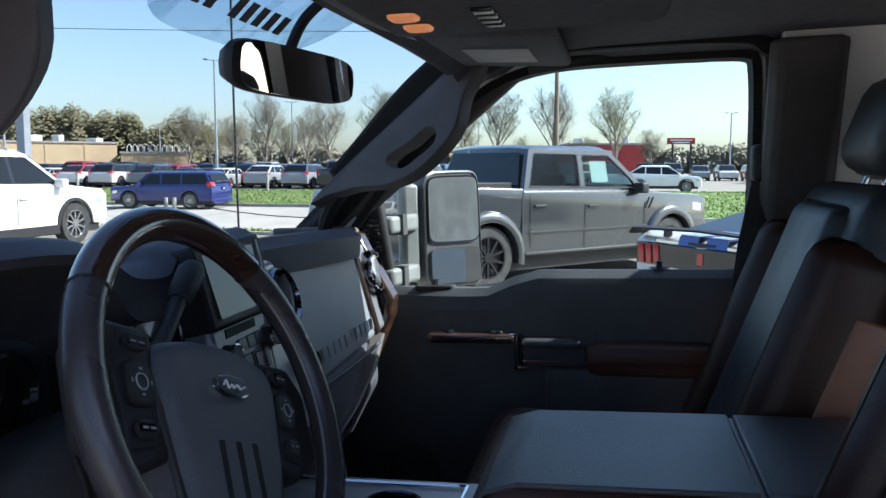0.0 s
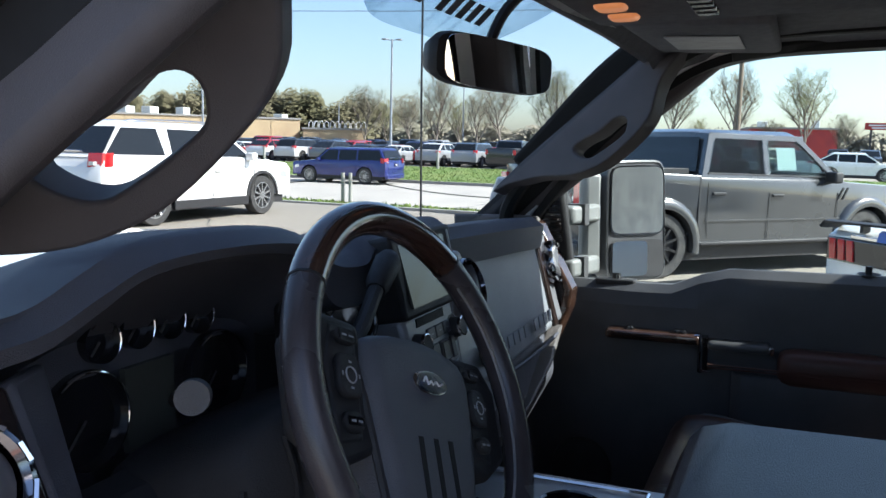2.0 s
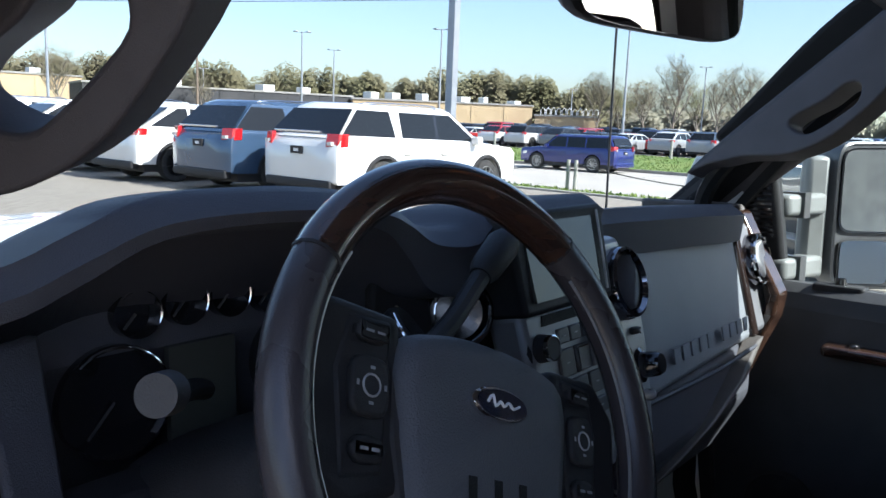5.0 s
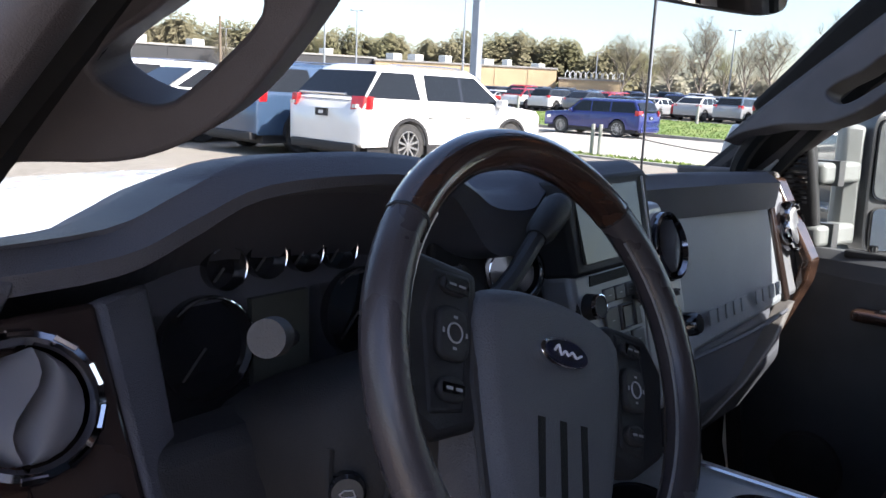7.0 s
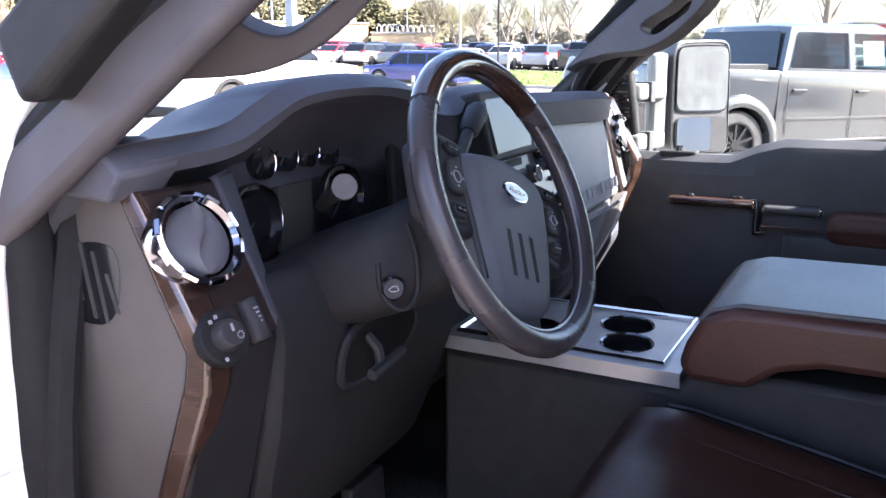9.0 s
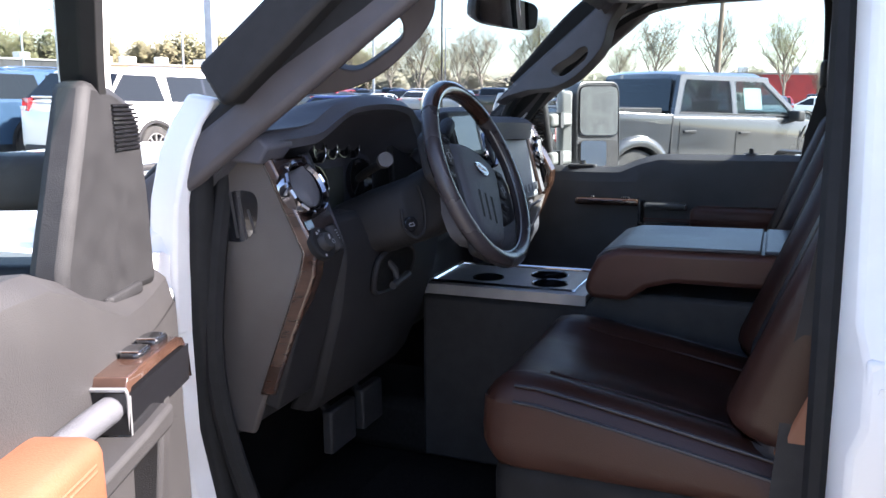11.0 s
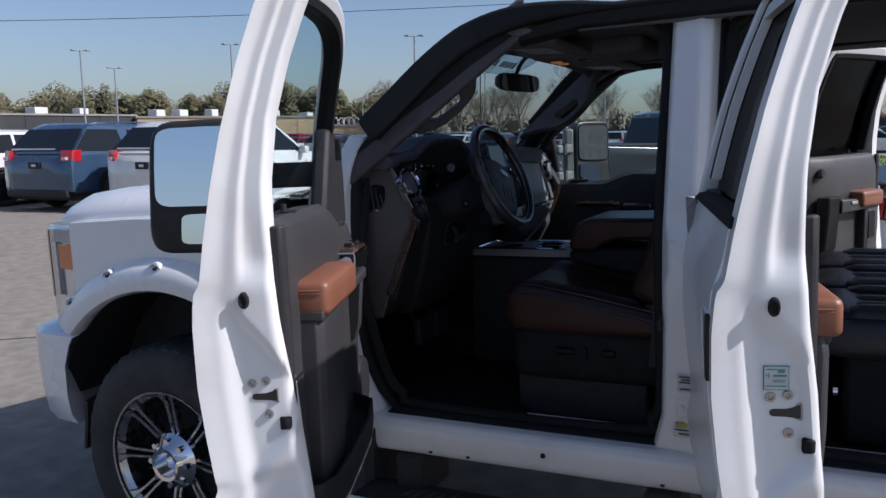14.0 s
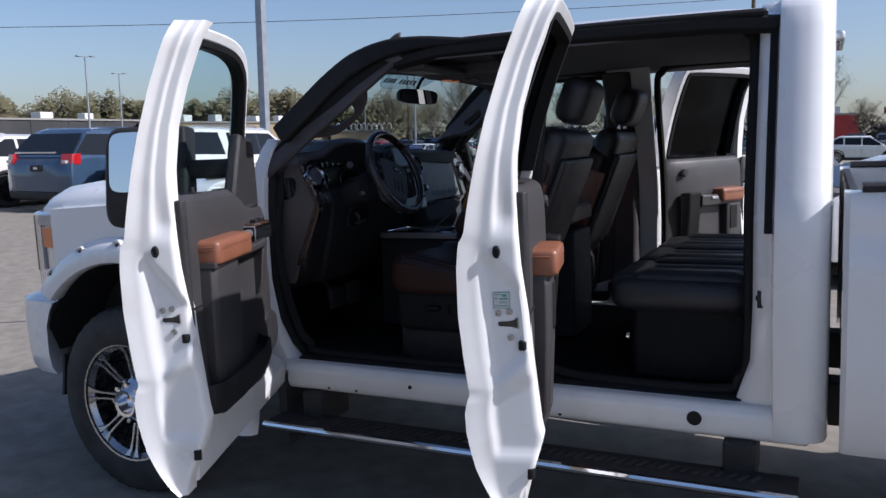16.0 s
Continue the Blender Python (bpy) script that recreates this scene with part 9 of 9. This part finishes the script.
hall("warehouse", 46.9, 34.2, 118, 122, 18, 4.6, TANWALL, "long low tan block building with rooftop units", 6)
hall("dark_hall", 64.5, 46.9, 112, 124, 10, 5.0, DARKWALL, "long dark low building behind the lot", 4)
hall("shed", 75, 64.5, 125, 130, 15, 6.2, TANWALL, "tan metal shed with a pale roof", 2)
hall("diner", 3.2, -2.1, 118, 120, 14, 4.6, REDWALL, "low red-clad roadside building", 2)
hall("annexe", 34.0, 29.6, 118, 118, 6, 3.2, TANWALL, "small tan annexe with a pale rooftop rack", 0)
for k in range(11):
    p, q = pol(33.6 - 0.37 * k, 119), pol(33.6 - 0.37 * k - 0.28, 119)
    bm = B()
    tube(bm, [p + Vector((0, 0, 3.5)), p + Vector((0, 0, 4.1)), (p + q) / 2 + Vector((0, 0, 4.5)), q + Vector((0, 0, 4.2)), q + Vector((0, 0, 3.5))], 0.055, 6)
    tagged(part("rack_hoop", bm, WHITEINK), "white curved frame on the annexe roof", "frame", "annexe frames")

# roadside sign on the right
sg = thing("road_sign", "red and white sign board on two dark posts", "sign")
p = pol(-4.5, 105)
bm = B()
box(bm, p + Vector((-0.2, -1.7, 4.3)), p + Vector((0.2, 1.7, 5.1)))
board = part("board", bm, REDWALL, sg, bevel=0.05)
bm = B()
for z, w in ((4.75, 1.3), (4.45, 1.0)):
    box(bm, p + Vector((-0.24, -w, z)), p + Vector((-0.2, w, z + 0.14)))
part("lettering_bars", bm, WHITEINK, board)
for y in (-1.2, 1.0):
    bm = B()
    box(bm, p + Vector((-0.12, y - 0.12, 0)), p + Vector((0.12, y + 0.12, 4.4)))
    part("post", bm, DARKWALL, sg)


# ---- poles, lamps and wires ----
def light_pole(p, h, r, label, arms=1, square=False, ang=0.0):
    e = thing("light_pole", label, "light pole", "lot lights", at=(0, 0, 0))
    p = Vector((p[0], p[1], land(p[0], p[1])))
    bm = B()
    if square:
        loft(bm, [[p + Vector((a * r, b * r, z)) for a, b in ((-1, -1), (1, -1), (1, 1), (-1, 1))] for z in (0.3, h)])
    else:
        cyl(bm, p + Vector((0, 0, 0.2)), p + Vector((0, 0, h)), r, r * 0.6, n=10)
    part("pole", bm, STEELG, e, bevel=0.01 if square else 0)
    bm = B()
    cyl(bm, p, p + Vector((0, 0, 0.75)), r * 2.2, r * 2.0, n=16)
    part("footing", bm, KERB, e)
    d = Vector((math.cos(ang), math.sin(ang), 0))
    for k in range(arms):
        s = 1 if k == 0 else -1
        bm = B()
        tube(bm, [p + Vector((0, 0, h - 0.1)), p + d * s * 0.38 + Vector((0, 0, h - 0.02))], 0.025, 6)
        part("arm", bm, STEELG, e)
        bm = B()
        c = p + d * s * 0.55 + Vector((0, 0, h))
        pillow(bm, c.x - 0.20, c.x + 0.20, c.y - 0.20, c.y + 0.20, c.z - 0.06, c.z + 0.04, r=0.03)
        part("lamp_head", bm, STEELG, e)
    return e


light_pole((13.75, 10.85), 11.5, 0.10, "tall square galvanised light pole behind a white SUV", 0, True)
for az, d, top in ((50.45, 75, 9.3), (48.24, 95, 9.5), (40.8, 72, 9.8), (27.9, 62, 9.4), (22.7, 105, 9.7), (14.2, 105, 9.5), (-7.7, 100, 7.8), (66.5, 60, 11.0), (9.5, 120, 8.0), (31.5, 125, 7.5), (57.0, 120, 8.0)):
    light_pole(pol(az, d), top, 0.11, "slim steel lot light pole", 2, ang=radians(az + 90))
# wooden utility pole to the right and wires
WOODPOLE = material("weathered_pole_wood", (0.20, 0.155, 0.115), 0.9, colour2=(0.13, 0.10, 0.075), scale=3, stretch=(4, 4, 0.3))
for az, d, h in ((4.05, 60, 16.0), (57.3, 100, 8.3)):
    up_ = thing("utility_pole", "weathered wooden utility pole", "pole")
    p = pol(az, d, (-1.09, -1.48))
    bm = B()
    cyl(bm, p, p + Vector((0, 0, h)), 0.19, 0.13, n=12)
    part("pole", bm, WOODPOLE, up_)
WIRE = material("wire_black", (0.03, 0.03, 0.03), 0.7)
for a, b, sag in (((58.8, 2.75, 15.3), (14.3, 95, 13.2), 1.2), ((58.8, 2.75, 14.9), (14.3, 95, 12.8), 1.2), ((58.8, 2.75, 11.5), (20, 70, 9.5), 0.8)):
    a, b = Vector(a), Vector(b)
    bm = B()
    tube(bm, [a.lerp(b, t) - Vector((0, 0, sag * 4 * t * (1 - t))) for t in (k / 16 for k in range(17))], 0.022, 5)
    tagged(part("power_line", bm, WIRE), "thin black overhead power line", "cable")
# posts in the verge and chain
for k in range(7):
    x = 34.4
    bm = B()
    y = 6.0 + 6.5 * k
    cyl(bm, (x + 9.5, y, land(x + 9.5, y) + 0.1), (x + 9.5, y, land(x + 9.5, y) + 1.2), 0.09, 0.085, n=10)
    tagged(part("bollard", bm, KERB), "short concrete bollard in the grass", "bollard", "verge bollards")
GREENPOST = material("green_post_paint", (0.08, 0.14, 0.07), 0.6, colour2=(0.06, 0.11, 0.055), scale=5)
for k in range(7):
    p = pol(-12.3 - 0.35 * k, 46 - 3.0 * k)
    bm = B()
    p.z = land(p.x, p.y)
    cyl(bm, (p.x, p.y, p.z), (p.x, p.y, p.z + 1.10), 0.09, n=10)
    cyl(bm, (p.x, p.y, p.z + 1.10), (p.x, p.y, p.z + 1.16), 0.09, 0.05, n=10)
    tagged(part("bollard", bm, GREENPOST), "green painted bollard along the verge", "bollard", "green bollards")
for x, y, q in ((18.6, 10.5, 0.055), (18.6, 10.25, 0.055), (18.6, 19.5, 0.055), (18.6, 1.6, 0.055)):
    bm = B()
    z = land(x, y)
    cyl(bm, (x, y, z + 0.05), (x, y, z + 1.0), q, q * 0.95, n=10)
    tagged(part("bollard", bm, KERB), "grey post at the lot edge with a slack chain", "bollard", "lot edge posts")
for y0, y1 in ((10.5, 19.5), (10.25, 1.6)):
    bm = B()
    tube(bm, [(18.6, y0 + (y1 - y0) * t, land(18.6, y0) + 0.9 - 1.6 * t * (1 - t)) for t in (k / 14 for k in range(15))], 0.015, 5)
    tagged(part("chain", bm, WIRE), "slack chain between lot edge posts", "chain")


# ---- trees ----
BARK = material("grey_bark", (0.17, 0.145, 0.12), 0.95, colour2=(0.23, 0.20, 0.165), scale=3, bump=0.6, bump_scale=25, stretch=(1, 1, 0.3))
LEAF = material("young_spring_leaf", (0.15, 0.155, 0.065), 0.9, colour2=(0.19, 0.175, 0.09), scale=0.8)
TWIG = material("budding_twig", (0.17, 0.15, 0.105), 0.95, colour2=(0.20, 0.18, 0.115), scale=1.5)
HEDGE = material("distant_spring_wood", (0.135, 0.130, 0.070), 0.95, colour2=(0.170, 0.150, 0.095), scale=0.08, detail=6)
HEDGE2 = material("distant_bare_wood", (0.185, 0.162, 0.122), 0.95, colour2=(0.160, 0.150, 0.092), scale=0.08, detail=6)

# paler for far haze and light through the leaves, put into the colour
HEDGE3 = material("distant_hazed_wood", (0.30, 0.27, 0.215), 0.95, colour2=(0.25, 0.245, 0.17), scale=0.08, detail=6)
for m_ in (LEAF, TWIG, HEDGE, HEDGE2, HEDGE3):
    # soft foliage: all its small faces take light as one rounded crown
    v_ = m_.node_tree.nodes.new("ShaderNodeCombineXYZ")
    v_.inputs[0].default_value, v_.inputs[1].default_value, v_.inputs[2].default_value = -0.35, -0.45, 0.82
    m_.node_tree.links.new(v_.outputs[0], m_.node_tree.nodes["Principled BSDF"].inputs["Normal"])
    m_.node_tree.nodes["Principled BSDF"].inputs["Specular IOR Level"].default_value = 0.1


def make_tree(seed, h, spread, leaves, label):
    """Trunk and limbs, a haze of fine twigs and a few young leaves."""
    r = random.Random(seed)
    e = thing("tree", label, "tree", "lot trees")
    tv = B()
    tips, twigs = [], []

    def grow(p, d, ln, rad, lev):
        pts, q = [p], p
        for k in range(3):
            d = (d + Vector((r.uniform(-1, 1), r.uniform(-1, 1), r.uniform(-0.2, 0.5))) * 0.14).normalized()
            q = q + d * ln / 3
            pts.append(q)
        if lev < 3:
            tube(tv, pts, rad, 6 if lev < 2 else 4, radii=[rad * (1 - 0.2 * k) for k in range(4)])
        else:
            twigs.append((pts[0], pts[2], rad))
            twigs.append((pts[2], pts[3], rad * 0.7))
        if lev >= 4:
            tips.append((q, d))
            return
        n = {0: 9, 1: 6, 2: 5, 3: 4}[lev]
        for k in range(n):
            t = (0.30 if lev == 0 else 0.25) + (0.70 if lev == 0 else 0.75) * (k + 0.5) / n
            i = min(int(t * 3), 2)
            o = pts[i].lerp(pts[i + 1], t * 3 - i)
            a = k * 2.4 + r.uniform(-0.5, 0.5)
            up = 0.9 if lev == 0 else 0.45
            s = Vector((math.cos(a), math.sin(a), 0)) * spread + Vector((0, 0, up)) + d * 0.4
            shrink = (1.05 - 0.30 * t) if lev == 0 else r.uniform(0.55, 0.85)
            grow(o, s.normalized(), ln * (0.72 if lev == 0 else 0.60) * shrink, rad * 0.45, lev + 1)

    grow(Vector((0, 0, 0)), Vector((0, 0, 1)), h * 0.56, h * 0.017, 0)
    part("trunk", tv, BARK, e)
    vs, fs = [], []
    for a, b, rad in twigs:
        i = len(vs)
        w = Vector((r.uniform(-1, 1), r.uniform(-1, 1), 0)).normalized() * max(rad, 0.016)
        vs += [a - w, a + w, b + w * 0.5, b - w * 0.5]
        fs.append((i, i + 1, i + 2, i + 3))
    for t, d in tips:
        for k in range(2):
            q = t + (d + Vector((r.gauss(0, 0.5), r.gauss(0, 0.5), r.gauss(0, 0.4)))) * h * 0.035
            i = len(vs)
            w = Vector((r.uniform(-1, 1), r.uniform(-1, 1), 0)).normalized() * 0.013
            vs += [t - w, t + w, q + w * 0.5, q - w * 0.5]
            fs.append((i, i + 1, i + 2, i + 3))
        for k in range(leaves):
            c = t + Vector((r.gauss(0, 0.30), r.gauss(0, 0.30), r.gauss(0, 0.28)))
            s = r.uniform(0.025, 0.06)
            u = Vector((r.uniform(-1, 1), r.uniform(-1, 1), r.uniform(-1, 1))).normalized() * s
            v = u.orthogonal().normalized() * s * 0.6
            i = len(vs)
            vs += [c - u, c + v, c + u, c - v]
            fs.append((i, i + 1, i + 2, i + 3))
    me = bpy.data.meshes.new("crown")
    me.from_pydata([tuple(v) for v in vs], [], fs)
    me.materials.append(LEAF if leaves > 2 else TWIG)
    c = new("crown", me)
    c.parent = e
    return e


trees = [make_tree(1, 10.0, 0.75, 3, "tree in early spring leaf by the lot"), make_tree(2, 9.5, 0.85, 2, "tree in early spring leaf by the lot"), make_tree(3, 10.0, 0.70, 1, "nearly bare tree by the lot")]
spots = [(24.6, 92, 2, 9.4), (16.7, 86, 0, 9.4), (19.8, 98, 1, 9.0), (21.6, 104, 2, 7.8), (13.9, 112, 1, 7.5), (29.7, 118, 1, 8.3), (28.0, 120, 0, 7.2), (22.9, 112, 0, 7.4), (8.57, 100, 1, 9.4), (4.2, 84, 2, 9.2), (-0.25, 80, 0, 8.5), (-2.4, 112, 1, 5.5), (10.8, 115, 1, 7.5), (2.0, 118, 1, 5.0), (6.4, 120, 0, 5.6), (26.3, 125, 1, 7.8), (65.5, 105, 1, 7.5), (57, 112, 2, 6.5), (51.0, 132, 0, 7.5), (-19, 100, 1, 7.5), (-24, 105, 0, 8.5), (-16.5, 130, 1, 7.5)]
rng = random.Random(9)
done = set()
for az, d, k, size in spots:
    p = pol(az, d, (-1.09, -1.48))
    sc = size / max(v.co.z for v in trees[k].children[1].data.vertices)
    m = Matrix.Translation(p) @ Matrix.Rotation(rng.uniform(0, 6.28), 4, "Z") @ Matrix.Diagonal((sc, sc, sc, 1))
    if k in done:
        copy_thing(trees[k], m)
    else:
        trees[k].matrix_basis = m
        done.add(k)


def wood_band(name, az0, az1, d, h, n, mat, seed, label):
    """Far woods: many small clumps and stems with an uneven top."""
    r = random.Random(seed)
    vs, fs = [], []
    ph = [r.uniform(0, 6.28) for _ in range(5)]
    crowns = []
    for k in range(int((az1 - az0) * 2.2)):
        az = r.uniform(az0, az1)
        crowns.append((az, d + r.uniform(0, 22), r.uniform(0.7, 1.7), h * (0.84 + 0.07 * math.sin(az * 0.55 + ph[0]) + 0.05 * math.sin(az * 1.7 + ph[1]) + r.uniform(-0.10, 0.08))))
    for k in range(n):
        az_, dd, half, tall = crowns[k % len(crowns)]
        o = max(-1.0, min(1.0, r.gauss(0, 0.5)))
        az = az_ + o * half
        top = tall * (1 - 0.42 * o * o)
        z = top * r.random() ** 0.6 * (1 + 0.015 * r.gauss(0, 1))
        c = pol(az, dd + r.uniform(-2, 2)) + Vector((0, 0, z))
        s = r.uniform(0.10, 0.30) + 0.45 * max(0.0, 1 - z / max(top, 0.1)) ** 0.7
        u = Vector((r.uniform(-1, 1), r.uniform(-1, 1), r.uniform(-1, 1))).normalized() * s
        v = u.orthogonal().normalized() * s * r.uniform(0.4, 0.9)
        i = len(vs)
        vs += [c - u, c + v, c + u, c - v]
        fs.append((i, i + 1, i + 2, i + 3))
        if k % 14 == 0:
            b = pol(az, dd)
            t = b + Vector((r.uniform(-0.6, 0.6), r.uniform(-0.6, 0.6), top * 0.85))
            w = Vector((-math.sin(radians(az)), math.cos(radians(az)), 0)) * 0.12
            i = len(vs)
            vs += [b - w, b + w, t + w * 0.2, t - w * 0.2]
            fs.append((i, i + 1, i + 2, i + 3))
    me = bpy.data.meshes.new(name)
    me.from_pydata([tuple(v) for v in vs], [], fs)
    me.materials.append(mat)
    tagged(new(name, me), label, "woods", kind="stuff")


wood_band("woods", -45, 35, 165, 7.0, 80000, HEDGE3, 21, "far spring woods with haze in their pale colour")
wood_band("woods", 30, 100, 150, 13.0, 150000, HEDGE, 22, "far spring woods with haze in their pale colour in young leaf")
wood_band("woods", 25, 100, 190, 13.8, 90000, HEDGE2, 23, "far spring woods with haze in their pale colour in young leaf")
